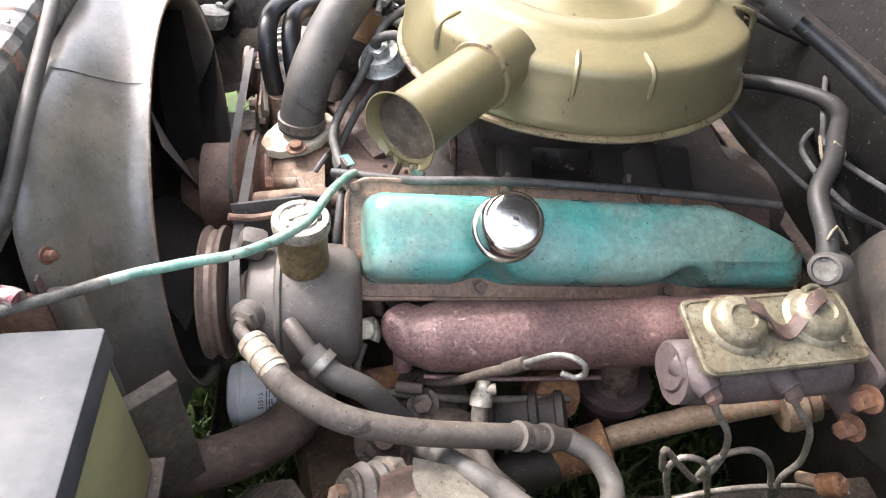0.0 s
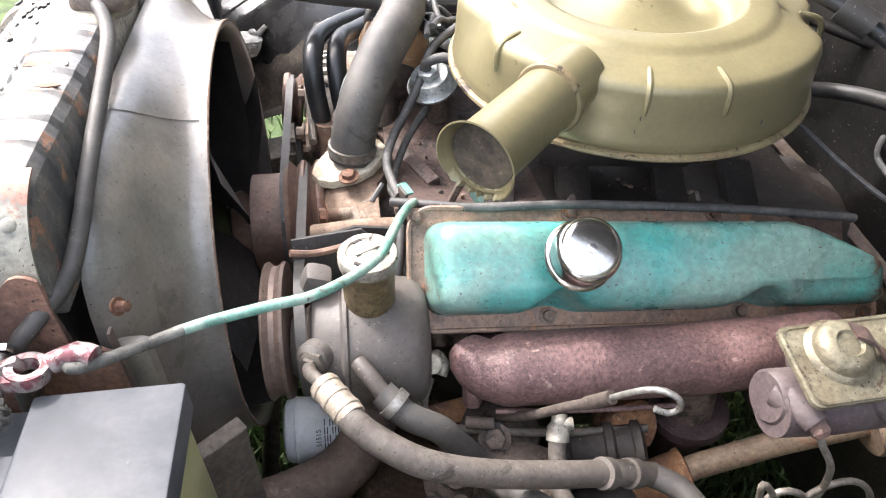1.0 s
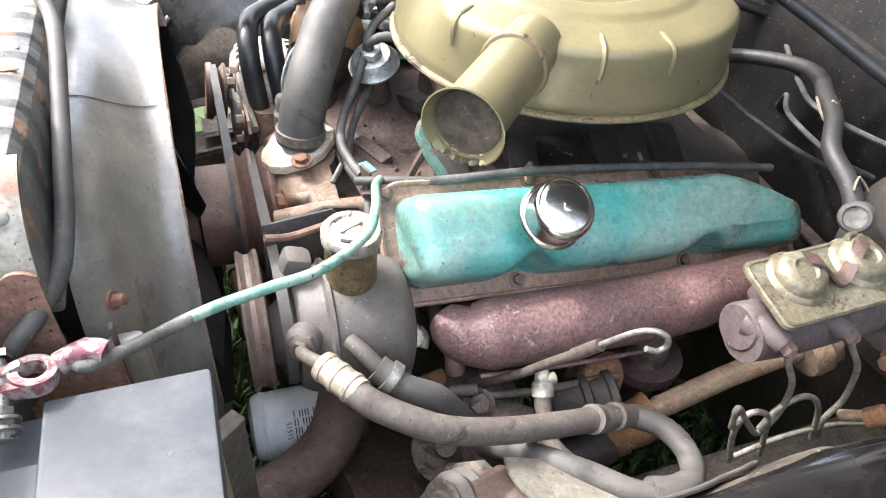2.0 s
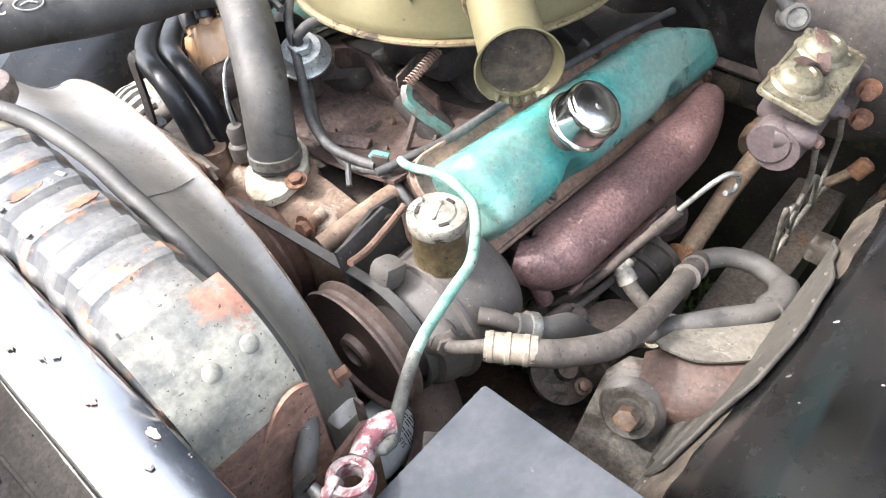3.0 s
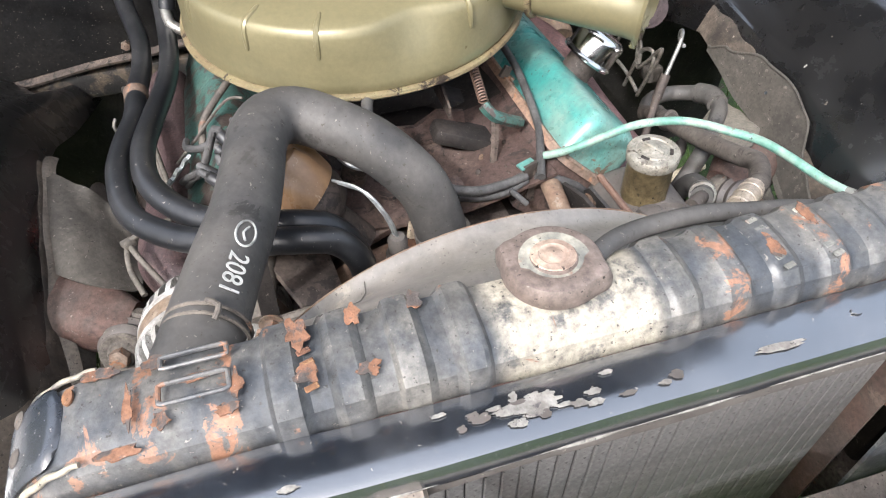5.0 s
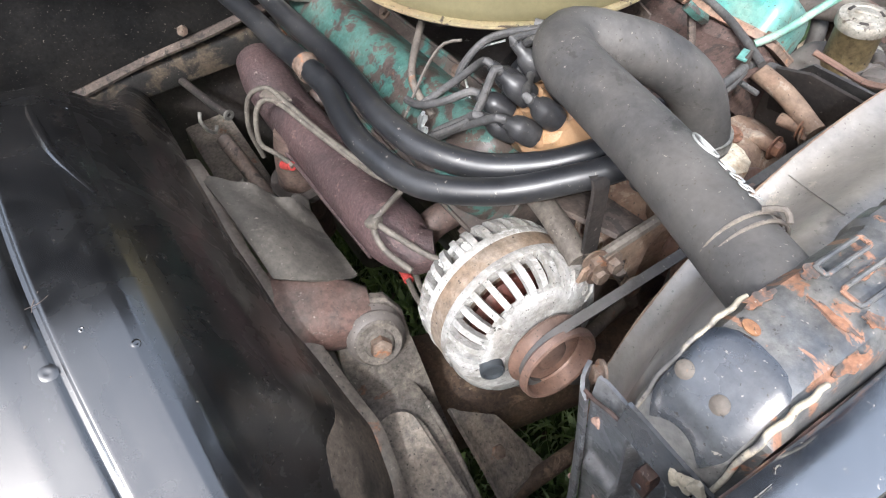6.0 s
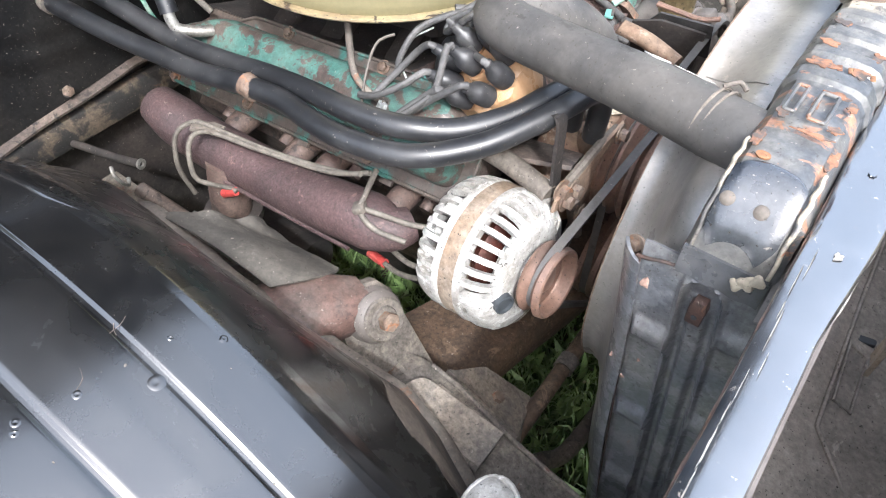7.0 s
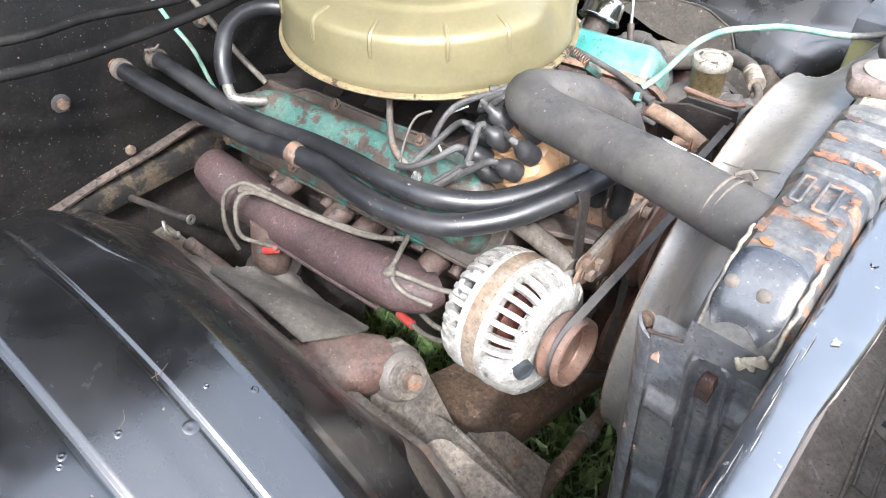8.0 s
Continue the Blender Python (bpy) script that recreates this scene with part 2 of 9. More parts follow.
BLACKPAINT = mat("black_fender_paint", (0.0036, 0.0038, 0.0044), (0.010, 0.0095, 0.009), (0.06, 0.054, 0.048), rough=0.18, scale=10, amount=0.40, hard=0.22, third_scale=60, third_amount=-0.2, rough2=0.36, grain=0.06, bump=0.17, bump_scale=13, spec=0.5, ior=1.6, coat=0.9, coat_ior=1.85)
BLACKDULL = mat("dull_black_paint", (0.0045, 0.0046, 0.005), (0.012, 0.0108, 0.0098), (0.05, 0.042, 0.034), rough=0.24, scale=9, amount=0.42, hard=0.16, third_scale=46, third_amount=-0.15, rough2=0.42, grain=0.15, bump=0.18, spec=0.5, coat=0.6, coat_ior=1.55)
SUPPORT = mat("blue_black_paint", (0.014, 0.017, 0.023), (0.036, 0.038, 0.043), (0.16, 0.145, 0.13), rough=0.2, scale=11, amount=0.4, third_scale=26, third_amount=-0.05, grain=0.2, bump=0.2, spec=0.5, ior=1.75, coat=1.0, coat_ior=2.7)
TANK = mat("patinated_tank", (0.046, 0.050, 0.056), (0.122, 0.115, 0.103), (0.25, 0.130, 0.078), rough=0.42, scale=20, amount=0.5, hard=0.16, third_scale=42, third_amount=-0.01, grain=0.3, bump=0.35, rough2=0.5, spec=0.6, bands=(0.052, 0.0372, 0.115), coat=0.2)
TANK_END = mat("patinated_tank_end", (0.13, 0.13, 0.118), (0.33, 0.31, 0.25), (0.25, 0.125, 0.085), rough=0.45, scale=15, amount=0.5, hard=0.1, third_scale=12, third_amount=0.2, grain=0.2, bump=0.25)
TANK_SPECKLED = mat("blue_black_tank_end", (0.022, 0.026, 0.034), (0.050, 0.052, 0.056), (0.27, 0.17, 0.11), rough=0.28, scale=9, amount=0.42, hard=0.14, third_scale=34, third_amount=-0.12, grain=0.2, bump=0.2, spec=0.6, coat=0.6)
SHROUD = mat("dusty_black_plastic", (0.155, 0.144, 0.132), (0.215, 0.196, 0.172), (0.27, 0.24, 0.20), rough=0.38, scale=7, amount=0.42, third_scale=24, third_amount=0.1, grain=0.14, bump=0.12, dust=0.25, spec=0.7, coat=0.5)
DARK = mat("dark_plastic", (0.03, 0.028, 0.027), (0.05, 0.045, 0.042), rough=0.6, scale=9, amount=0.5)
FIN = mat("radiator_fins", (0.15, 0.145, 0.14), (0.21, 0.20, 0.19), (0.27, 0.25, 0.23), rough=0.55, metal=0.3, scale=14, amount=0.4, third_scale=30, third_amount=0.15, grain=0.2, bump=0.3)
DUSTY = mat("dusty_tan_steel", (0.1258, 0.1074, 0.0884), (0.0782, 0.0666, 0.0558), (0.1632, 0.0918, 0.0578), rough=0.7, scale=10, amount=0.45, third_scale=22, third_amount=0.15, grain=0.25, bump=0.4)
FLAP = mat("dusty_rubber_flap", (0.072, 0.064, 0.053), (0.046, 0.041, 0.035), (0.098, 0.088, 0.074), rough=0.85, scale=9, amount=0.45, third_scale=26, third_amount=0.2, grain=0.18, bump=0.35)
# Lighter copy of FLAP: sunlight on the left flap put into its colour
FLAP_SUNLIT = mat("sunlit_dusty_rubber_flap", (0.150, 0.135, 0.110), (0.105, 0.094, 0.078), (0.19, 0.172, 0.145), rough=0.85, scale=9, amount=0.45, third_scale=26, third_amount=0.2, grain=0.18, bump=0.35)
FIREWALL = mat("dusty_black_firewall", (0.0062, 0.0060, 0.0060), (0.0135, 0.0125, 0.0115), (0.060, 0.055, 0.050), rough=0.62, scale=6, amount=0.5, third_scale=34, third_amount=0.0, grain=0.25, bump=0.3, spec=0.16)
ALU = mat("oxidised_aluminium", (0.408, 0.3978, 0.374), (0.2856, 0.2686, 0.2414), (0.5032, 0.4964, 0.476), rough=0.6, metal=0.15, scale=34, amount=0.45, third_scale=60, third_amount=0.3, grain=0.2, bump=0.7)
ALU_BAND = mat("brown_stator_band", (0.20, 0.145, 0.10), (0.29, 0.24, 0.19), rough=0.6, metal=0.2, scale=18, amount=0.5, bump=0.3)
# Copper, darkened so the gaps between the alternator fins look shaded
COPPER = mat("copper_winding", (0.1008, 0.027, 0.018), (0.0504, 0.018, 0.0126), rough=0.4, metal=0.5, scale=30, amount=0.5)
STEEL = mat("zinc_steel", (0.336, 0.328, 0.304), (0.224, 0.208, 0.184), rough=0.45, metal=0.7, scale=25, amount=0.5, bump=0.2)
BOLT = mat("rusty_bolt", (0.1496, 0.102, 0.0748), (0.204, 0.1564, 0.1224), (0.2448, 0.1224, 0.068), rough=0.6, metal=0.4, scale=40, amount=0.5, third_scale=60, third_amount=0.3, bump=0.4)
BOLT_RUST = mat("orange_bolt", (0.2056, 0.1028, 0.0588), (0.1371, 0.0685, 0.0441), rough=0.75, scale=45, amount=0.5, bump=0.4)
RUSTPANEL = mat("rust_red_panel", (0.23, 0.128, 0.092), (0.15, 0.088, 0.068), (0.34, 0.30, 0.26), rough=0.7, scale=16, amount=0.5, hard=0.08, third_scale=22, third_amount=0.08, grain=0.3, bump=0.6)
OLDRED = mat("faded_red_cable", (0.30, 0.13, 0.11), (0.20, 0.12, 0.10), rough=0.6, scale=26, amount=0.45, bump=0.2)
BATTERY = mat("matt_black_battery_lid", (0.055, 0.06, 0.068), (0.09, 0.093, 0.10), (0.15, 0.15, 0.15), rough=0.47, scale=10, amount=0.45, third_scale=18, third_amount=0.04, grain=0.06, bump=0.05, spec=0.28)
BATCASE = mat("yellowed_battery_case", (0.34, 0.33, 0.17), (0.25, 0.24, 0.13), rough=0.4, scale=8, amount=0.4, grain=0.05, bump=0.06)
LABEL = mat("cream_label", (0.72, 0.72, 0.50), (0.66, 0.65, 0.44), rough=0.35, scale=6, amount=0.4, grain=0.04, bump=0.0)
RED = mat("red_print", (0.50, 0.045, 0.035), rough=0.5, grain=0.08, bump=0.0)
TERMINAL = mat("corroded_terminal", (0.36, 0.30, 0.29), (0.20, 0.075, 0.085), (0.60, 0.55, 0.52), rough=0.5, metal=0.3, scale=60, amount=0.55, hard=0.05, third_scale=55, third_amount=0.3, bump=0.7)
TERMINAL_DULL = mat("dull_corroded_lead", (0.30, 0.25, 0.24), (0.24, 0.15, 0.15), (0.42, 0.38, 0.36), rough=0.55, metal=0.3, scale=40, amount=0.5, third_scale=55, third_amount=0.2, bump=0.7)
GREENCABLE = mat("faded_green_cable", (0.13, 0.28, 0.22), (0.26, 0.35, 0.29), (0.12, 0.13, 0.10), rough=0.5, scale=40, amount=0.5, third_scale=50, third_amount=0.15, grain=0.15, bump=0.2)
GREYCABLE = mat("bare_dark_cable", (0.095, 0.09, 0.08), (0.15, 0.15, 0.13), rough=0.6, scale=30, amount=0.5, bump=0.2)
WIRE = mat("dusty_grey_wire", (0.051, 0.0496, 0.049), (0.0884, 0.085, 0.0816), rough=0.6, scale=24, amount=0.45, bump=0.1)
WIRE_TAN = mat("tan_wire", (0.1127, 0.09967, 0.08235), (0.078, 0.06719, 0.05636), rough=0.7, scale=24, amount=0.45, bump=0.15)
LOOM = mat("tape_wrapped_loom", (0.2074, 0.1728, 0.1238), (0.144, 0.1181, 0.0864), rough=0.8, scale=22, amount=0.5, bump=0.5)
REDWIRE = mat("red_wire", (0.36, 0.04, 0.036), (0.28, 0.08, 0.064), rough=0.45, scale=14, amount=0.4, bump=0.05)
WHITE = mat("white_filter_paint", (0.72, 0.745, 0.76), (0.62, 0.64, 0.65), rough=0.3, scale=8, amount=0.35, grain=0.05, bump=0.05)
INK = mat("dark_print", (0.04, 0.045, 0.05), rough=0.5, grain=0.05, bump=0.0)
WHITEINK = mat("white_print", (0.46, 0.46, 0.43), (0.16, 0.16, 0.15), rough=0.6, scale=40, amount=0.35, grain=0.1, bump=0.0)
GASKET = mat("white_flange", (0.60, 0.54, 0.42), (0.42, 0.34, 0.24), (0.36, 0.19, 0.10), rough=0.65, scale=20, amount=0.4, third_scale=28, third_amount=0.15, bump=0.4)
DISTCAP = mat("amber_cap_plastic", (0.37, 0.23, 0.125), (0.25, 0.15, 0.08), (0.54, 0.41, 0.28), rough=0.30, scale=14, amount=0.4, third_scale=34, third_amount=0.15, grain=0.06, bump=0.06)
BOOT = mat("spark_lead_boot", (0.022, 0.022, 0.024), (0.045, 0.044, 0.044), rough=0.42, scale=22, amount=0.4, bump=0.1)
MCLID = mat("cadmium_plated_lid", (0.2037, 0.188, 0.1331), (0.1331, 0.1136, 0.0744), (0.0783, 0.0548, 0.0353), rough=0.46, metal=0.5, scale=20, amount=0.45, third_scale=36, third_amount=0.2, bump=0.3)
MCBODY = mat("brown_cast_cylinder", (0.0753, 0.0558, 0.0558), (0.1004, 0.0809, 0.0753), rough=0.6, scale=14, amount=0.45, grain=0.2, bump=0.5)
SHAFT = mat("rust_stained_shaft", (0.235, 0.17, 0.112), (0.15, 0.105, 0.078), (0.20, 0.098, 0.052), rough=0.6, scale=16, amount=0.45, third_scale=24, third_amount=0.25, bump=0.3)
LINE = mat("brake_line_steel", (0.30, 0.275, 0.24), (0.20, 0.17, 0.14), rough=0.5, metal=0.5, scale=22, amount=0.45, bump=0.15)
VAC = mat("zinc_can", (0.48, 0.50, 0.49), (0.32, 0.33, 0.32), rough=0.4, metal=0.6, scale=24, amount=0.45, bump=0.2)
STRAP = mat("worn_strap", (0.375, 0.315, 0.2475), (0.2475, 0.21, 0.1725), (0.105, 0.09, 0.0825), rough=0.45, metal=0.2, scale=12, amount=0.45, third_scale=20, third_amount=0.15, bump=0.2)
CAPRED = mat("pinkish_brown_cap", (0.155, 0.120, 0.102), (0.200, 0.160, 0.138), rough=0.5, metal=0.2, scale=22, amount=0.45, bump=0.15)
CAPTAN = mat("worn_cap_centre", (0.416, 0.32, 0.248), (0.32, 0.232, 0.184), rough=0.45, metal=0.3, scale=26, amount=0.4, bump=0.1)
WHITEPAINT = mat("pale_body_paint", (0.60, 0.63, 0.68), (0.45, 0.47, 0.50), rough=0.3, scale=4, amount=0.4, grain=0.05, bump=0.03)
CHALK = mat("flaked_chalky_primer", (0.252, 0.24, 0.216), (0.156, 0.141, 0.126), (0.072, 0.066, 0.066), rough=0.8, scale=60, amount=0.45, third_scale=80, third_amount=0.25, bump=0.6)
SPOT = mat("rust_spot", (0.42, 0.28, 0.22), (0.30, 0.19, 0.15), rough=0.75, scale=60, amount=0.4, bump=0.3)
WINDSCREEN = mat("dark_windscreen", (0.006, 0.007, 0.008), rough=0.16, grain=0.03, bump=0.0)
MOTTLED = mat("mottled_tan_and_black_steel", (0.0124, 0.0112, 0.0099), (0.0651, 0.0496, 0.0341), (0.0434, 0.0217, 0.0136), rough=0.7, scale=26, amount=0.42, hard=0.05, third_scale=30, third_amount=0.1, grain=0.35, bump=0.6)
SIDEPAINT = mat("worn_blue_black_pressing", (0.095, 0.099, 0.108), (0.165, 0.158, 0.150), (0.22, 0.12, 0.075), rough=0.34, scale=15, amount=0.42, hard=0.16, third_scale=34, third_amount=-0.08, grain=0.3, bump=0.3, spec=0.6, coat=0.5)
TANKRUST = mat("rust_through_paint", (0.20, 0.098, 0.055), (0.075, 0.062, 0.055), (0.30, 0.20, 0.14), rough=0.7, scale=70, amount=0.42, hard=0.05, third_scale=90, third_amount=0.12, grain=0.3, bump=0.5)
CREAM = mat("cream_and_rust_edge", (0.085, 0.082, 0.078), (0.33, 0.29, 0.22), (0.31, 0.14, 0.075), rough=0.5, scale=30, amount=0.5, hard=0.06, third_scale=26, third_amount=0.28, grain=0.25, bump=0.5)
PANELTAN = mat("dusty_grey_brown_panel", (0.2497, 0.2187, 0.189), (0.1823, 0.158, 0.135), (0.324, 0.2835, 0.243), rough=0.6, scale=8, amount=0.45, third_scale=26, third_amount=0.15, grain=0.2, bump=0.3)
MUD = mat("dried_mud_film", (0.118, 0.094, 0.072), (0.030, 0.025, 0.021), (0.16, 0.13, 0.10), rough=0.7, scale=13, amount=0.46, hard=0.14, third_scale=30, third_amount=0.12, grain=0.25, bump=0.3)
GRASS = mat("grass_blade", (0.110, 0.170, 0.048), (0.160, 0.220, 0.075), (0.26, 0.23, 0.13), rough=0.5, scale=9, amount=0.45, third_scale=14, third_amount=0.1, grain=0.2, bump=0.0)
SOIL = mat("grassy_ground", (0.03, 0.055, 0.014), (0.06, 0.095, 0.022), (0.055, 0.042, 0.028), rough=0.9, scale=12, amount=0.5, third_scale=26, third_amount=0.3, grain=0.35, bump=0.8)

# ---- building helpers ----


def thing(name, base, label, category, group="", kind=""):
    """An empty at the base of a thing; its parts hang under it."""
    ob = new(name)
    ob.empty_display_size = 0.02
    ob.location = base
    ob["base"] = list(base)
    return tagged(ob, label, category, group, kind)


def smooth_angle(me, deg=40):
    me.shade_smooth()
    me.set_sharp_from_angle(angle=radians(deg))


def part(name, bm, material, parent=None, label="", smooth=40):
    """Links a bmesh made in world places as one mesh object under a thing or part."""
    me = bpy.data.meshes.new(name)
    bmesh.ops.recalc_face_normals(bm, faces=bm.faces)
    if parent is not None:
        bx = parent["base"]
        bmesh.ops.translate(bm, verts=bm.verts, vec=(-bx[0], -bx[1], -bx[2]))
    bm.to_mesh(me)
    bm.free()
    me.materials.append(material)
    if smooth:
        smooth_angle(me, smooth)
    ob = new(name, me)
    if parent is not None:
        ob["base"] = list(parent["base"])
        ob.parent = parent
    if label:
        tagged(ob, label)
    return ob


def solo(name, bm, material, label, category, kind="", smooth=40, group=""):
    """A thing of one mesh, with its origin at the base of the mesh."""
    lo = [min(v.co[i] for v in bm.verts) for i in range(3)]
    hi = [max(v.co[i] for v in bm.verts) for i in range(3)]
    base = ((lo[0] + hi[0]) / 2, (lo[1] + hi[1]) / 2, lo[2])
    bmesh.ops.translate(bm, verts=bm.verts, vec=(-base[0], -base[1], -base[2]))
    ob = part(name, bm, material, None, "", smooth)
    ob.location = base
    ob["base"] = list(base)
    return tagged(ob, label, category, group, kind)


def curve_points(pts, step=0.008, closed=False):
    """Catmull-Rom points through the given ones."""
    p = [Vector(q) for q in pts]
    if closed:
        p = [p[-1]] + p + [p[0], p[1]]
    else:
        p = [2 * p[0] - p[1]] + p + [2 * p[-1] - p[-2]]
    out = []
    for i in range(1, len(p) - 2):
        a, b, c, d = p[i - 1:i + 3]
        n = max(2, int((c - b).length / step))
        for k in range(n):
            t = k / n
            out.append(0.5 * ((2 * b) + (c - a) * t + (2 * a - 5 * b + 4 * c - d) * t * t + (3 * b - a - 3 * c + d) * t ** 3))
    if not closed:
        out.append(p[-2])
    return out


def add_tube(bm, pts, r, segs=10, step=0.008, caps=True, curve=True, radii=None):
    """A round tube along points. radii: a factor by the share of the length."""
    path = curve_points(pts, step) if curve else [Vector(q) for q in pts]
    n = len(path)
    t0 = (path[1] - path[0]).normalized()
    up = t0.orthogonal().normalized()
    rings = []
    for i, c in enumerate(path):
        t = (path[min(i + 1, n - 1)] - path[max(i - 1, 0)]).normalized()
        up = (up - t * up.dot(t)).normalized()
        side = t.cross(up)
        rr = r * (radii(i / (n - 1)) if radii else 1.0)
        rings.append([bm.verts.new(c + rr * (math.cos(a) * up + math.sin(a) * side)) for a in (2 * math.pi * k / segs for k in range(segs))])
    for a, b in zip(rings, rings[1:]):
        for k in range(segs):
            bm.faces.new((a[k], a[(k + 1) % segs], b[(k + 1) % segs], b[k]))
    if caps:
        bm.faces.new(rings[0][::-1])
        bm.faces.new(rings[-1])
    return bm


def tube(pts, r, **k):
    return add_tube(bmesh.new(), pts, r, **k)


def frame_of(origin, axis, up=(0, 0, 1)):
    """A pose whose z is the axis."""
    z = Vector(axis).normalized()
    u = Vector(up)
    x = u.cross(z)
    x = x.normalized() if x.length > 1e-4 else z.orthogonal().normalized()
    y = z.cross(x)
    return Matrix(((x.x, y.x, z.x, origin[0]), (x.y, y.y, z.y, origin[1]), (x.z, y.z, z.z, origin[2]), (0, 0, 0, 1)))


def add_lathe(bm, profile, m, segs=32, wobble=None):
    """A turned body: profile of (radius, height) about the z of the pose m. Closed where the radius is 0."""
    rings = []
    for r, h in profile:
        if r < 1e-6:
            rings.append([bm.verts.new(m @ Vector((0, 0, h)))])
        else:
            ring = []
            for k in range(segs):
                a = 2 * math.pi * k / segs
                rr, hh = wobble(r, h, a) if wobble else (r, h)
                ring.append(bm.verts.new(m @ Vector((rr * math.cos(a), rr * math.sin(a), hh))))
            rings.append(ring)
    for a, b in zip(rings, rings[1:]):
        for k in range(segs):
            j = (k + 1) % segs
            if len(a) == 1 and len(b) == 1:
                continue
            if len(a) == 1:
                bm.faces.new((a[0], b[k], b[j]))
            elif len(b) == 1:
                bm.faces.new((a[k], a[j], b[0]))
            else:
                bm.faces.new((a[k], a[j], b[j], b[k]))
    for ring in (rings[0], rings[-1]):
        if len(ring) > 1 and profile[0] != profile[-1]:
            bm.faces.new(ring)
    return bm


def lathe(profile, m, **k):
    return add_lathe(bmesh.new(), profile, m, **k)


def add_box(bm, m, size, bevel=0.003, segs=2):
    """A box with rounded edges; m: pose of its centre."""
    made = bmesh.ops.create_cube(bm, size=1.0, matrix=m @ Matrix.Diagonal((*size, 1)))
    if bevel:
        es = list({e for v in made["verts"] for e in v.link_edges})
        bmesh.ops.bevel(bm, geom=es, offset=bevel, segments=segs, affect="EDGES", profile=0.5)
    return bm


def box(m, size, bevel=0.003, segs=2):
    return add_box(bmesh.new(), m, size, bevel, segs)


def at(x, y, z, rx=0, ry=0, rz=0):
    return pose(x, y, z, rx, ry, rz)


def add_loft(bm, sections, closed=True, caps=True):
    """Skin between rows of points with equal counts."""
    rows = [[bm.verts.new(q) for q in s] for s in sections]
    n = len(rows[0])
    for a, b in zip(rows, rows[1:]):
        for k in range(n if closed else n - 1):
            j = (k + 1) % n
            bm.faces.new((a[k], a[j], b[j], b[k]))
    if caps and closed:
        bm.faces.new(rows[0])
        bm.faces.new(rows[-1])
    return bm


def loft(sections, **k):
    return add_loft(bmesh.new(), sections, **k)


def add_plate(bm, outline, m, thick, bevel=0.0):
    """A flat plate: outline in x, y of the pose m, thickened along its z."""
    lo = [bm.verts.new(m @ Vector((x, y, 0))) for x, y in outline]
    hi = [bm.verts.new(m @ Vector((x, y, thick))) for x, y in outline]
    bm.faces.new(lo[::-1])
    top = bm.faces.new(hi)
    n = len(lo)
    for k in range(n):
        bm.faces.new((lo[k], lo[(k + 1) % n], hi[(k + 1) % n], hi[k]))
    if bevel:
        bmesh.ops.bevel(bm, geom=list(top.edges), offset=bevel, segments=2, affect="EDGES", profile=0.5)
    return bm


def plate(outline, m, thick, bevel=0.0):
    return add_plate(bmesh.new(), outline, m, thick, bevel)


def rounded(w, h, r, n=5):
    """The outline of a rounded rectangle round the origin."""
    out = []
    for cx, cy, a0 in ((w / 2 - r, h / 2 - r, 0), (-w / 2 + r, h / 2 - r, 90), (-w / 2 + r, -h / 2 + r, 180), (w / 2 - r, -h / 2 + r, 270)):
        for k in range(n + 1):
            a = radians(a0 + 90 * k / n)
            out.append((cx + r * math.cos(a), cy + r * math.sin(a)))
    return out


def sheet(fn, nu, nv, thick):
    """A thin skin: fn(u, v) for u, v from 0 to 1, thickened downwards along its normals."""
    bm = bmesh.new()
    grid = [[Vector(fn(i / nu, j / nv)) for j in range(nv + 1)] for i in range(nu + 1)]
    top = [[None] * (nv + 1) for _ in range(nu + 1)]
    low = [[None] * (nv + 1) for _ in range(nu + 1)]
    for i in range(nu + 1):
        for j in range(nv + 1):
            du = grid[min(i + 1, nu)][j] - grid[max(i - 1, 0)][j]
            dv = grid[i][min(j + 1, nv)] - grid[i][max(j - 1, 0)]
            nrm = du.cross(dv)
            nrm = nrm.normalized() if nrm.length > 1e-9 else Vector((0, 0, 1))
            top[i][j] = bm.verts.new(grid[i][j])
            low[i][j] = bm.verts.new(grid[i][j] - nrm * thick)
    for i in range(nu):
        for j in range(nv):
            bm.faces.new((top[i][j], top[i + 1][j], top[i + 1][j + 1], top[i][j + 1]))
            bm.faces.new((low[i][j], low[i][j + 1], low[i + 1][j + 1], low[i + 1][j]))
    for i in range(nu):
        bm.faces.new((top[i][0], low[i][0], low[i + 1][0], top[i + 1][0]))
        bm.faces.new((top[i][nv], top[i + 1][nv], low[i + 1][nv], low[i][nv]))
    for j in range(nv):
        bm.faces.new((top[0][j], top[0][j + 1], low[0][j + 1], low[0][j]))
        bm.faces.new((top[nu][j], low[nu][j], low[nu][j + 1], top[nu][j + 1]))
    return bm


def add_bolt(bm, origin, axis, r=0.007, h=0.006, washer=True, up=(0, 0, 1)):
    """A hexagon head with its washer, standing on a surface."""
    m = frame_of(origin, axis, up)
    if washer:
        add_lathe(bm, [(0, -0.001), (r * 1.55, -0.001), (r * 1.55, 0.0012), (0, 0.0012)], m, segs=16)
    hexa = [(r * math.cos(radians(60 * k + 15)), r * math.sin(radians(60 * k + 15))) for k in range(6)]
    add_plate(bm, hexa, m @ Matrix.Translation((0, 0, 0.0011)), h, bevel=r * 0.12)
    return bm


def bolt(origin, axis, r=0.007, h=0.006, washer=True):
    return add_bolt(bmesh.new(), origin, axis, r, h, washer)


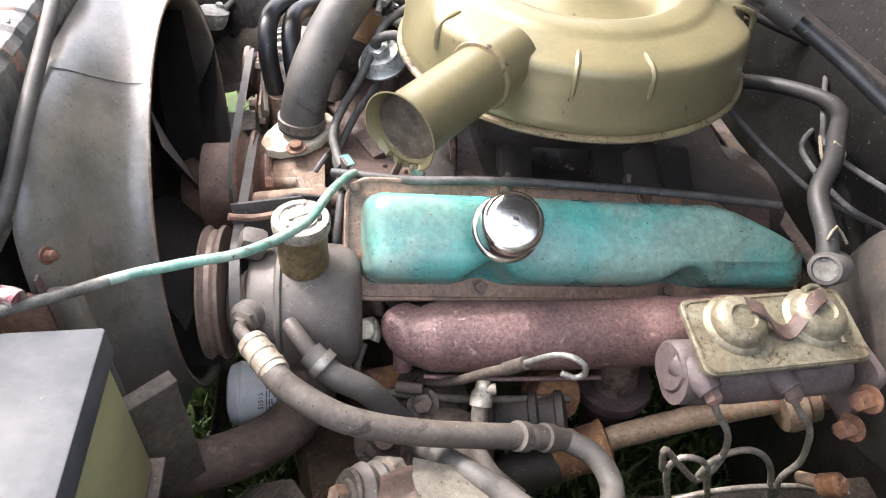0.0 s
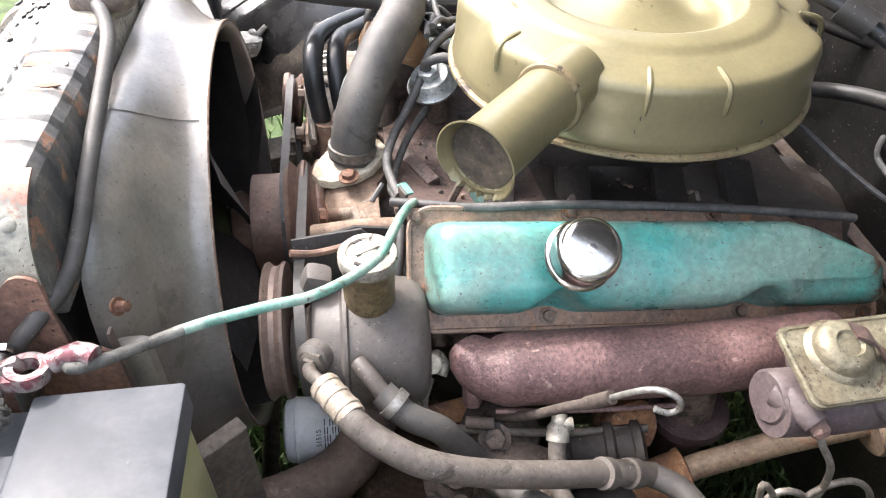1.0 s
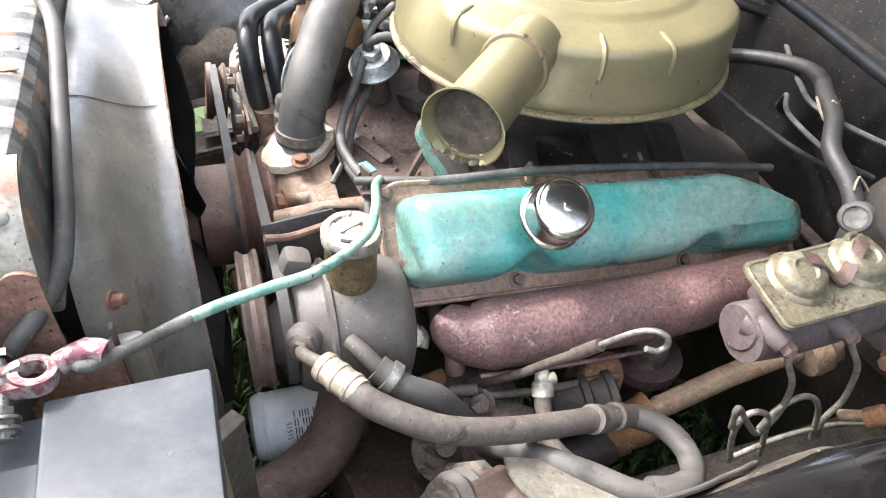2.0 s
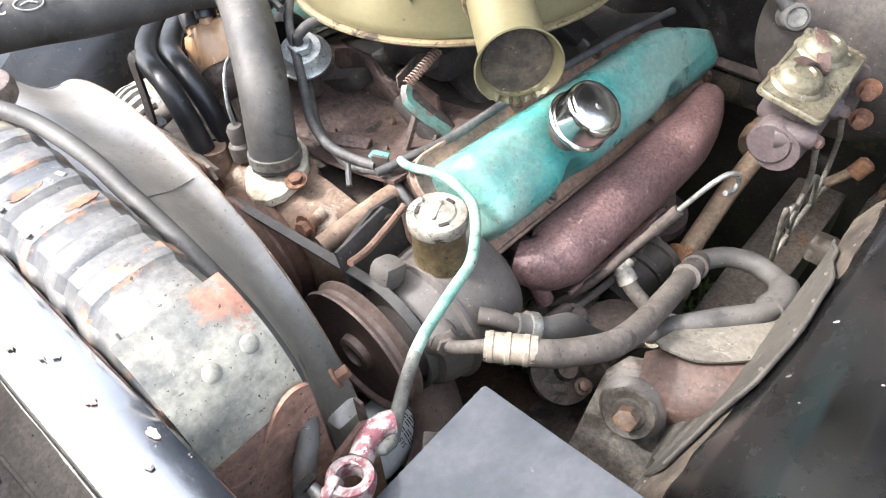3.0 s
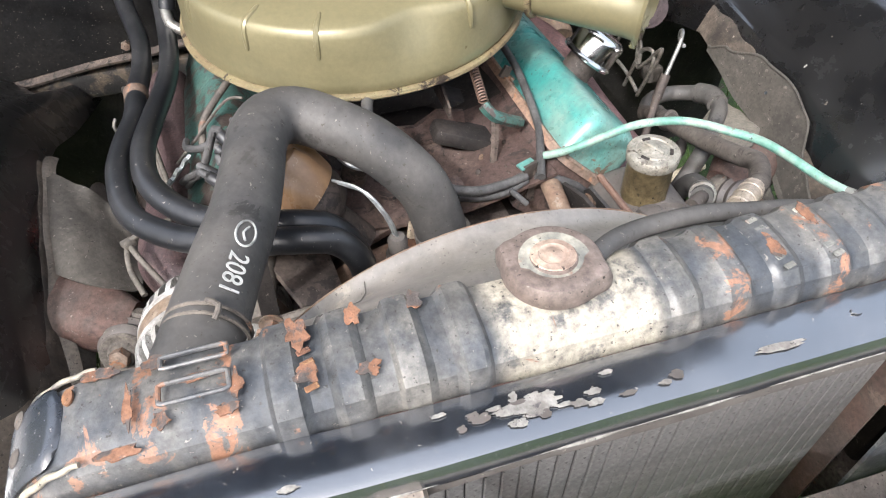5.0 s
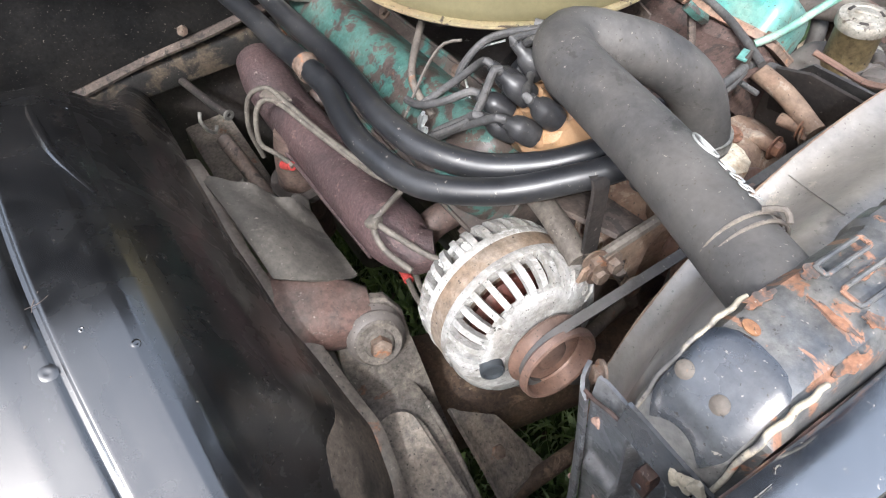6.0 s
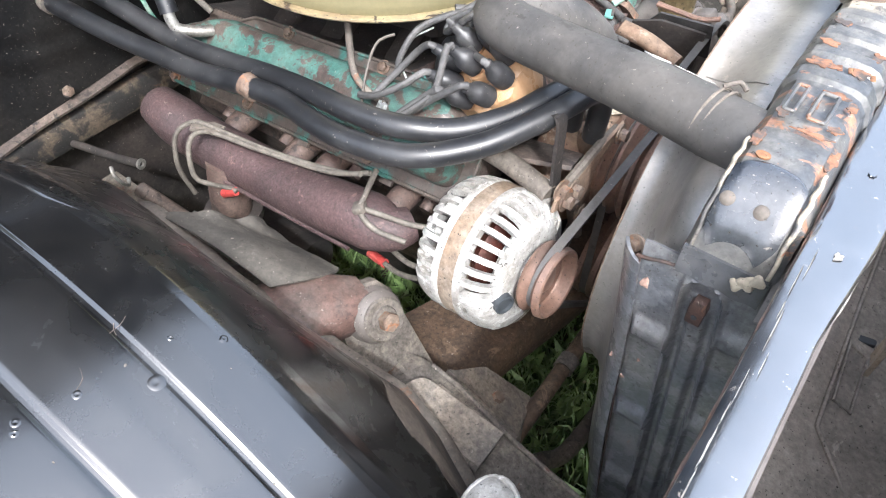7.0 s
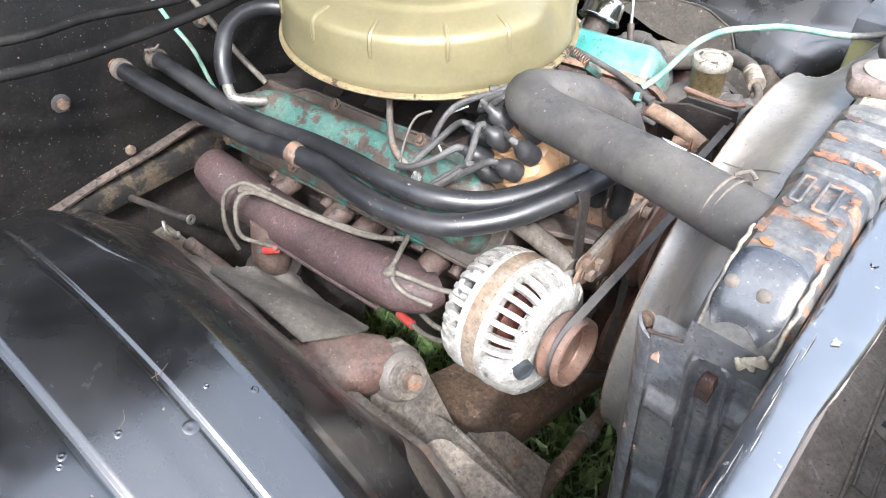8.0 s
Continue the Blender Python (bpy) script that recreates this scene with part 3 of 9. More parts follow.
def add_text(name, text, m, size, material, parent, label=""):
    """Flat lettering with a little depth, turned into a mesh."""
    cu = bpy.data.curves.new(name, "FONT")
    cu.body, cu.size, cu.extrude, cu.align_x, cu.align_y = text, size, 0.0003, "CENTER", "CENTER"
    tmp = bpy.data.objects.new(name, cu)
    scene.collection.objects.link(tmp)
    bpy.context.view_layer.update()
    me = bpy.data.meshes.new_from_object(tmp.evaluated_get(bpy.context.evaluated_depsgraph_get()))
    bpy.data.objects.remove(tmp)
    bm = bmesh.new()
    bm.from_mesh(me)
    bpy.data.meshes.remove(me)
    bmesh.ops.transform(bm, matrix=m, verts=bm.verts)
    return part(name, bm, material, parent, label, smooth=0)


rnd = random.Random(4)
EY = 0.005          # the engine's centre line
SLOPE = -0.09       # the engine leans back towards the firewall
PANEL = mat("mottled_blue_grey_panel", (0.10, 0.108, 0.118), (0.23, 0.225, 0.21), (0.24, 0.15, 0.10), rough=0.45, scale=14, amount=0.5, hard=0.1, third_scale=22, third_amount=0.15, grain=0.25, bump=0.3)
# Greenery darker than its leaves, the shade within them put into the colour
BRUSH = mat("shaded_hedge_screen", (0.020, 0.032, 0.012), (0.034, 0.050, 0.018), (0.010, 0.014, 0.007), rough=0.7, scale=1.2, amount=0.5, third_scale=4, third_amount=0.4, grain=0.4, bump=1.0, bump_scale=6)

# ---- ground ----


def ground_sheet():
    bm = bmesh.new()
    xs = [-80, -20, -6, -2.5, -1.2, -0.7, -0.35, 0, 0.35, 0.7, 1.2, 2.5, 6, 20, 80]
    rows = [[bm.verts.new((x, y, 0.02 * noise.noise((x * 2, y * 2, 0)) if abs(x) < 3 and abs(y) < 3 else 0)) for y in xs] for x in xs]
    for i in range(len(xs) - 1):
        for j in range(len(xs) - 1):
            bm.faces.new((rows[i][j], rows[i + 1][j], rows[i + 1][j + 1], rows[i][j + 1]))
    ob = part("ground", bm, SOIL)
    return tagged(ob, "grassy soil under the car", "ground", kind="structure")


ground_sheet()


def grass_tufts():
    """Blades and broad leaves, one object."""
    verts, faces = [], []
    r = random.Random(11)
    for n in range(26000):
        near = n < 19000
        x, y = (r.uniform(-0.55, 0.75), r.uniform(-0.75, 0.75)) if near else (r.uniform(-1.8, 1.8), r.uniform(-1.8, 1.8))
        h = r.uniform(0.03, 0.10) * (0.7 + 0.6 * noise.noise((x * 5, y * 5, 3)))
        w = r.uniform(0.0016, 0.004) if r.random() < 0.8 else r.uniform(0.006, 0.011)
        a, lean, b = r.uniform(0, 6.283), r.uniform(0.2, 1.0) * h, r.uniform(0, 6.283)
        dx, dy, lx, ly = w * math.cos(a), w * math.sin(a), lean * math.cos(b), lean * math.sin(b)
        k = len(verts)
        verts += [(x - dx, y - dy, -0.01), (x + dx, y + dy, -0.01), (x + 0.4 * lx - dx * 0.9, y + 0.4 * ly - dy * 0.9, h * 0.6),
                  (x + 0.4 * lx + dx * 0.9, y + 0.4 * ly + dy * 0.9, h * 0.6), (x + lx, y + ly, h)]
        faces += [(k, k + 1, k + 3, k + 2), (k + 2, k + 3, k + 4)]
    me = bpy.data.meshes.new("grass")
    me.from_pydata(verts, [], faces)
    me.materials.append(GRASS)
    tagged(new("grass", me), "green lawn grass with broad weed leaves", "grass", kind="stuff")


grass_tufts()

# ---- body of the car ----


EDGE = [(-0.42, 0.56, 0.43), (-0.30, 0.515, 0.475), (-0.24, 0.487, 0.505), (-0.177, 0.463, 0.53), (-0.12, 0.452, 0.55), (-0.043, 0.464, 0.57), (0.031, 0.477, 0.60), (0.134, 0.484, 0.62), (0.25, 0.485, 0.648), (0.33, 0.482, 0.625), (0.42, 0.478, 0.58), (0.64, 0.47, 0.50)]


def wing_edge(x, side):
    """Lower edge of an inner wing at x: y and z."""
    k = 0
    while k < len(EDGE) - 2 and x > EDGE[k + 1][0]:
        k += 1
    a, b = EDGE[k], EDGE[k + 1]
    f = max(0.0, min(1.0, (x - a[0]) / (b[0] - a[0])))
    y, z = a[1] + (b[1] - a[1]) * f, a[2] + (b[2] - a[2]) * f
    if side < 0:
        y, z = y + 0.048, z + 0.024
    return y, z


WING_RIGHT = [(0.448, 0.565), (0.458, 0.592), (0.478, 0.640), (0.505, 0.688), (0.535, 0.730), (0.562, 0.763), (0.580, 0.783), (0.592, 0.7935), (0.601, 0.798), (0.609, 0.7995), (0.630, 0.803), (0.648, 0.8066),
              (0.6510, 0.8046), (0.6545, 0.8046), (0.6580, 0.8080), (0.690, 0.8135), (0.7255, 0.8172), (0.7290, 0.8152), (0.7325, 0.8152), (0.7365, 0.8185), (0.80, 0.828), (0.88, 0.835), (0.915, 0.832), (0.925, 0.80), (0.928, 0.60), (0.925, 0.30)]
WING_LEFT = [(0.448, 0.565), (0.462, 0.60), (0.480, 0.635), (0.505, 0.675), (0.535, 0.713), (0.565, 0.746), (0.595, 0.773), (0.625, 0.795), (0.655, 0.811), (0.69, 0.823), (0.73, 0.832), (0.80, 0.840), (0.88, 0.842), (0.915, 0.838), (0.925, 0.80), (0.928, 0.60), (0.925, 0.30)]


def wing_rise(x, side, y):
    """The wing bulges over the wheel: highest a little behind the axle."""
    if side < 0:
        return -0.26 * max(0.0, x - 0.12) ** 2
    if x > 0.1:
        r = 0.0255 - 0.95 * (x - 0.1) ** 2
    elif x > -0.15:
        r = 0.0255 - 1.3 * (x - 0.1) ** 2
    else:
        r = -0.0557 + 0.65 * (x + 0.15)
    return r * max(0.25, min(1.0, 1.0 - (y - 0.78) / 0.12))


def wing_point(side, x, v):
    """A point of an inner wing: x along the car, v from its lower edge outwards."""
    off = 0.0 if side > 0 else 0.03
    prof = WING_RIGHT if side > 0 else WING_LEFT
    n = len(prof) - 1
    s = v * n
    k = min(int(s), n - 1)
    f = s - k
    a, b = prof[k], prof[k + 1]
    y, z = a[0] + (b[0] - a[0]) * f, a[1] + (b[1] - a[1]) * f
    y, low = y + off, y
    rise = wing_rise(x, side, low)
    z += rise
    if low < 0.56:
        ye, ze = wing_edge(x, side)
        w = (0.56 - low) / 0.112
        w = w * w * (3 - 2 * w)
        y += w * (ye - (0.448 + off))
        z += w * (ze - (0.565 + rise))
    z += 0.003 * noise.noise((x * 6, y * 6, side))
    return x, side * y, z


def fender(side):
    """Inner wing: a ruled black panel with pressed ribs that turns down to the chassis."""
    def fn(u, v):
        return wing_point(side, -0.40 + 1.02 * u, v0 + (1 - v0) * v)
    v0 = 0.22 if side > 0 else 0.0
    bm = sheet(fn, 60, 150, 0.003 * side)
    ob = solo("fender", bm, BLACKPAINT, "black dusty inner wing with pressed ribs and dents" if side > 0 else "smooth black dusty inner wing beside the battery", "car fender", smooth=70)
    if side > 0:
        part("flank", sheet(lambda u, v: wing_point(side, -0.40 + 1.02 * u, v0 * v), 60, 36, 0.003 * side), BLACKDULL, ob, "dull dusty flank of the wing", smooth=70)
    return ob


fender_r = fender(1)
fender_l = fender(-1)


def dimples():
    """Round pressed dents and stone chips of the right wing."""
    def on_wing(wing, x, y):
        hit, loc, nrm, _ = wing.ray_cast(Vector((x, y, 1.2)) - wing.location, Vector((0, 0, -1)))
        return loc + wing.location, nrm
    for x, y, r in ((-0.059, 0.661, 0.0034), (-0.037, 0.629, 0.0014), (-0.061, 0.599, 0.0020), (0.150, 0.590, 0.002), (0.168, 0.583, 0.002), (-0.033, 0.704, 0.002), (-0.024, 0.743, 0.002), (-0.030, 0.748, 0.0016)):
        loc, nrm = on_wing(fender_r, x, y)
        bm = lathe([(r * 2.3, -0.0006), (r * 1.7, 0.0001), (r * 1.1, 0.0006), (r * 0.6, 0.0003), (0, 0.0001)], frame_of(loc, nrm), segs=20)
        part("dent", bm, BLACKPAINT, fender_r)
    # a pressed bead that runs off the crease down the slope
    bead = []
    for x, y in ((0.30, 0.606), (0.25, 0.605), (0.20, 0.602), (0.16, 0.598), (0.13, 0.590), (0.10, 0.580)):
        loc, nrm = on_wing(fender_r, x, y)
        bead.append(tuple(loc - nrm * 0.0035))
    part("bead", tube(bead, 0.0062, segs=12, radii=lambda u: 0.75 + 0.25 * math.sin(math.pi * u)), BLACKPAINT, fender_r)
    # scratches
    for pts in (((-0.002, 0.640), (-0.006, 0.648), (-0.007, 0.658)), ((0.004, 0.645), (-0.004, 0.653), (-0.010, 0.655)), ((-0.018, 0.69), (-0.026, 0.694), (-0.030, 0.702))):
        line = []
        for x, y in pts:
            loc, nrm = on_wing(fender_r, x, y)
            line.append(tuple(loc + nrm * 0.0001))
        part("scratch", tube(line, 0.00028, segs=5), GRIME, fender_r)
    r = random.Random(5)
    for wing, side, count in ((fender_r, 1, 30), (fender_l, -1, 34)):
        for k in range(count):
            x, y = r.uniform(-0.22, 0.3), side * r.uniform(0.52, 0.8)
            s = r.choice((0.0005, 0.0007, 0.0009, 0.0018))
            hit, loc, nrm, _ = wing.ray_cast(Vector((x, y, 1.2)) - wing.location, Vector((0, 0, -1)))
            if not hit:
                continue
            loc = loc + wing.location
            bm = lathe([(s, -0.0004), (s * 0.8, 0.0006), (0, 0.0009)], frame_of(loc, nrm) @ Matrix.Diagonal((1.0, r.uniform(0.5, 2.2), 1.0, 1.0)), segs=6)
            part("paint_chip", bm, DUSTY if k % 3 else (BLACKPAINT if side > 0 else CHALK), wing)


bpy.context.view_layer.update()
dimples()


def wing_mud(side, wing):
    """A ragged film of dried mud above the wing's lower edge."""
    def fn(u, v):
        x = -0.34 + 0.60 * u
        top = 0.115 + 0.05 * noise.noise((x * 9, 3, side)) + 0.025 * noise.noise((x * 31, 7, side))
        if side > 0:
            top *= 0.16 + 0.9 * max(0.0, min(1.0, (0.03 - x) / 0.26))
        q = Vector(wing_point(side, x, v * top))
        return q + Vector((-0.0002, -side * 0.0010, 0.0008)) * (1 - v ** 6)
    part("dried_mud", sheet(fn, 70, 12, 0.0004 * side), MUD, wing, "tan dried mud along the lower edge")


wing_mud(1, fender_r)
wing_mud(-1, fender_l)


def fender_lip(side):
    """Folded dusty edge along the bottom of the wing."""
    def fn(u, v):
        x = -0.38 + (0.66 if side > 0 else 0.56) * u
        y, z = wing_edge(x, side)
        return x, side * (y + 0.003 - (0.014 if side > 0 else 0.006) * v + 0.002 * math.sin(19 * u)), z + 0.001 - 0.006 * v + 0.002 * math.sin(math.pi * v) + 0.0015 * math.sin(33 * u)
    return solo("splash_edge", sheet(fn, 60, 8, 0.004 * side), DUSTY if side > 0 else FLAP, "dusty folded steel edge of the inner wing", "car panel")


fender_lip(1)
fender_lip(-1)


def splash_shield(side):
    """Rubber shield between wing and upper control arm, with its loose flap."""
    t = thing("splash_shield", (0.1, side * 0.48, 0.5), "dusty grey rubber splash shield over the control arm", "splash shield", "splash shields")
    if side > 0:
        A, B, C, D = (0.245, 0.482, 0.644), (0.070, 0.466, 0.618), (0.048, 0.376, 0.580), (0.172, 0.377, 0.562)
    else:
        A, B, C, D = (0.150, -0.528, 0.608), (0.047, -0.525, 0.630), (0.005, -0.440, 0.632), (0.100, -0.455, 0.598)
    A, B, C, D = Vector(A), Vector(B), Vector(C), Vector(D)

    def flap(u, v):
        p = (B + (A - B) * u) * (1 - v) + (C + (D - C) * u) * v
        bow = math.sin(math.pi * min(1.0, v * 1.1)) * 0.012 + 0.010 * math.sin(math.pi * u) * (1 - v)
        crest = 0.022 * max(0.0, u - 0.72) / 0.28 * v * (1 + 0.5 * math.sin(17 * v))
        bulge = 0.018 * math.sin(math.pi * v) * (1 - u) ** 2
        if side < 0:
            bow, crest = 0.3 * bow, 0.0
        return p.x - bulge, p.y, p.z + bow + crest + 0.002 * noise.noise((u * 5, v * 5, side))
    part("flap", sheet(flap, 28, 20, 0.003 * side), FLAP if side > 0 else FLAP_SUNLIT, t, "loose dusty rubber flap")

    def crumple(u, v):
        q = D + (A - D) * (0.62 * u)
        w = 0.016 * math.sin(5 * u + 3 * v) + 0.010 * math.sin(13 * u)
        return q.x + 0.004 + 0.035 * v + 0.4 * w, q.y - 0.012 * v * side, q.z + 0.018 * math.sin(math.pi * v) * (1 - 0.5 * u) - 0.03 * v + 0.4 * w
    if side > 0:
        part("crumpled_edge", sheet(crumple, 20, 12, 0.003 * side), FLAP, t, "curled torn rubber edge")

    def strip(u, v):
        x = B.x - 0.005 - 0.12 * u
        y, z = wing_edge(x, side)
        return x, side * (y - 0.012 - 0.030 * v * (1 - u) - 0.004 * v), z - 0.006 - 0.016 * v - 0.012 * v * v
    part("strip", sheet(strip, 14, 5, 0.003 * side), FLAP, t)
    if side < 0:
        reach = ((-0.10, 0.065), (-0.05, 0.088), (-0.01, 0.150), (0.05, 0.160), (0.11, 0.138), (0.18, 0.050), (0.215, 0.004))

        def guard(u, v):
            x = -0.10 + 0.315 * u
            k = 0
            while k < len(reach) - 2 and x > reach[k + 1][0]:
                k += 1
            f = (x - reach[k][0]) / (reach[k + 1][0] - reach[k][0])
            f = f * f * (3 - 2 * f)
            q = wing_point(-1, x, v * (reach[k][1] + (reach[k + 1][1] - reach[k][1]) * f))
            return q[0], q[1] + 0.006, q[2] + 0.004 - 0.006 * (1 - v)
        part("guard", sheet(guard, 40, 14, -0.003), FLAP, t, "dusty rubber guard plate on the wing")
        part("guard_edge", tube([guard(k / 40, 1.0) for k in range(41)], 0.0022, segs=8, curve=False), FLAP, t)
        for u, v in ((0.33, 0.85), (0.48, 0.86), (0.62, 0.84), (0.78, 0.8), (0.55, 0.5), (0.2, 0.7)):
            q = Vector(guard(u, v))
            part("rivet", lathe([(0.0028, 0), (0.002, 0.0016), (0, 0.002)], frame_of(q, (0, 0.8, 0.6)), segs=8), DUSTY if u != 0.55 else INK, t)
    for k in range(4):
        x = A.x - 0.02 - 0.055 * k
        y, z = wing_edge(x, side)
        part("staple", box(at(x, side * (y + 0.006), z + 0.006, 0, 20, 0), (0.009, 0.003, 0.003), 0.001), STEEL, t)


splash_shield(1)
splash_shield(-1)


def control_arm(side):
    """Upper control arm with its pivot bolt and bushing on the frame bracket."""
    px, py, pz = (-0.033, 0.397, 0.570) if side > 0 else (-0.045, -0.452, 0.585)
    y0 = abs(py)
    t = thing("control_arm", (px, py, pz - 0.1), "red rusty upper control arm with pivot bolt and rubber bushing", "suspension arm", "control arms")
    s = side
    secs = []
    for k in range(13):
        u = k / 12
        x = px + 0.030 + 0.085 * u
        y = y0 - 0.012 + 0.135 * u
        w = 0.030 + 0.020 * math.sin(u * 2.2)
        zc = pz - 0.002 + 0.016 * math.sin(u * 3.1) - 0.014 * u
        h = 0.027 + 0.010 * math.sin(u * 2.6)
        ring = []
        for a in range(20):
            q = 2 * math.pi * a / 20
            cx, cz = math.cos(q), math.sin(q)
            g = (abs(cx) ** 3 + abs(cz) ** 3) ** (-1 / 3)
            ring.append((x + w * cx * g, s * (y - 0.35 * w * cx * g), zc + h * cz * g))
        secs.append(ring)
    part("arm", loft(secs), REDRUST, t)
    ax = Vector((-0.86, 0.15 * s, 0.48)).normalized()
    m = frame_of(Vector((px, py, pz)) + ax * 0.016, ax)
    part("bushing", lathe([(0.012, -0.060), (0.034, -0.060), (0.037, -0.044), (0.033, -0.038), (0.0365, -0.028), (0.031, -0.022), (0.0345, -0.013), (0.030, -0.006), (0.024, -0.003), (0.0, -0.003)], m, segs=28), PUMP, t, "dusty cracked rubber bushing")
    part("washer", lathe([(0, -0.004), (0.0265, -0.004), (0.0285, 0.0), (0.026, 0.003), (0.018, 0.0015), (0.016, 0.004), (0, 0.004)], m, segs=24), RAIL, t)
    part("pivot_bolt", bolt(m @ Vector((0, 0, 0.004)), ax, 0.0125, 0.012, False), BOLT, t)
    # bracket: a rounded ear that runs down to the rail
    o = Vector((px, py, pz)) + ax * -0.034
    ear = frame_of(o, ax)
    down = (ear.to_3x3().inverted() @ Vector((-0.30, 0.06 * s, -1.0))).to_2d().normalized()
    side2 = Vector((-down.y, down.x))
    ol = []
    for d, w in ((0.19, 0.062), (0.11, 0.052), (0.03, 0.043), (-0.01, 0.041), (-0.034, 0.026), (-0.042, 0.0)):
        ol.append(down * d + side2 * w)
    for d, w in ((-0.036, 0.024), (-0.012, 0.041), (0.03, 0.046), (0.11, 0.056), (0.19, 0.066)):
        ol.append(down * d - side2 * w)
    part("bracket", plate([tuple(q) for q in ol], ear, 0.016, 0.004), RAIL, t, "dusty steel pivot bracket")


control_arm(1)
control_arm(-1)


def frame_rail(side):
    off = 0.0 if side > 0 else 0.04
    t = thing("frame_rail", (0.0, side * (0.40 + off), 0.3), "dusty rusty box section chassis rail", "chassis rail", "chassis rails")
    secs = []
    for x, y, z, w, h in ((-0.52, 0.43, 0.36, 0.04, 0.05), (-0.30, 0.43, 0.385, 0.045, 0.055), (-0.16, 0.415, 0.415, 0.042, 0.06), (-0.09, 0.415, 0.43, 0.044, 0.06), (0.1, 0.41, 0.38, 0.04, 0.06), (0.35, 0.40, 0.36, 0.04, 0.055), (0.7, 0.40, 0.36, 0.04, 0.055)):
        secs.append([(x, side * (y + off + w * a), z + h * b) for a, b in ((-1, -1), (1, -1), (1.05, 0), (1, 1), (0.85, 1.06), (-0.85, 1.06), (-1, 1), (-1.05, 0))])
    part("rail", loft(secs), RAIL, t)
    if side > 0:
        def cap(u, v):
            a = math.pi * (u - 0.5)
            r = 0.031
            x = -0.225 + 0.10 * v + (r * math.cos(a) if v > 0.99 else r * 0.6 * v * math.cos(a))
            return x, 0.424 + r * math.sin(a), 0.487 + 0.012 * v - 0.004 * math.cos(a)
        part("gusset", sheet(cap, 16, 12, 0.008), RAILTAN, t, "rust-flecked rounded gusset plate")
    A, B, C, D = (Vector((x, side * (y + off), z)) for x, y, z in ((-0.100, 0.352, 0.440), (-0.128, 0.294, 0.410), (-0.191, 0.262, 0.346), (-0.218, 0.354, 0.388)))
    nrm = (C - A).cross(D - B).normalized()
    nrm = nrm if nrm.z > 0 else -nrm

    def tab(u, v):
        q = (A + (B - A) * u) * (1 - v) + (D + (C - D) * u) * v
        return q + nrm * (0.006 * (math.exp(-((u - 0.0) / 0.12) ** 2) + 0.4 * math.sin(3 * u + 2 * v)))
    part("bracket", sheet(tab, 14, 14, 0.006 * side), RAILTAN, t, "dusty plate bracket with a bolt")

    def fold(u, v):
        q = D + (C - D) * u
        return q + Vector((-0.004 * v, 0, -0.045 * v * (0.4 + 0.6 * u))) + nrm * 0.002
    part("bracket_fold", sheet(fold, 8, 4, 0.005 * side), RAILTAN, t)
    q = Vector((-0.164, side * (0.322 + off), 0.392)) + nrm * 0.004
    part("washer", lathe([(0.027, -0.004), (0.027, 0.003), (0.022, 0.005), (0.012, 0.0035), (0, 0.0035)], frame_of(q, nrm), segs=24), RAILTAN, t)
    part("bolt", bolt(q + nrm * 0.004, nrm, 0.0095, 0.009), BOLT, t)
    part("rail_bead", tube([(x, side * (y + off), z) for x, y, z in ((-0.10, 0.374, 0.492), (-0.16, 0.376, 0.479), (-0.24, 0.385, 0.460), (-0.34, 0.39, 0.438))], 0.004, segs=8), RAIL, t)


frame_rail(1)
frame_rail(-1)


def tie_rod():
    """Flat brown bar low down behind the radiator."""
    t = thing("tie_rod", (-0.21, 0.2, 0.33), "dusty brown steel bar low behind the radiator", "steel bar")
    part("bar", tube([(-0.205, 0.02, 0.35), (-0.208, 0.15, 0.35), (-0.210, 0.311, 0.35), (-0.214, 0.40, 0.36)], 0.0125, segs=12, curve=False), BEAM, t)
    part("clamp", lathe([(0.0125, -0.012), (0.016, -0.012), (0.016, 0.012), (0.0125, 0.012)], frame_of((-0.2085, 0.18, 0.35), (0, 1, 0)), segs=18), RAIL, t)


tie_rod()


def lamp_socket():
    """Chalky fitting lying at the front of the right wing's edge."""
    t = thing("lamp_socket", (-0.29, 0.54, 0.60), "chalky pale aluminium lamp socket on the wing edge", "lamp socket")
    m = frame_of((-0.292, 0.540, 0.624), (0.1, 0.25, 1), (1, 0.3, 0))
    part("body", lathe([(0, -0.03), (0.030, -0.026), (0.041, -0.010), (0.044, 0.002), (0.040, 0.010), (0.030, 0.015), (0.012, 0.019), (0, 0.020)], m @ Matrix.Diagonal((1.0, 0.68, 0.9, 1)), segs=32, wobble=lambda r, h, a: (r * (1 + 0.04 * math.sin(3 * a) + 0.03 * math.sin(7 * a)), h)), ALU, t)
    part("rim", tube([tuple(m @ Vector((0.042 * math.cos(q), 0.029 * math.sin(q), 0.006))) for q in (2 * math.pi * k / 28 for k in range(29))], 0.003, segs=8, curve=False), ALU, t)
    part("spout", tube([(-0.268, 0.550, 0.632), (-0.258, 0.554, 0.640), (-0.251, 0.557, 0.646)], 0.0065, segs=12, radii=lambda q: 1.0 - 0.25 * q), STEEL, t)
    part("knob", lathe([(0.007, -0.004), (0.007, 0.004), (0.004, 0.007), (0, 0.008)], frame_of((-0.276, 0.540, 0.641), (0.2, 0.2, 1)), segs=14), ALU, t)


lamp_socket()


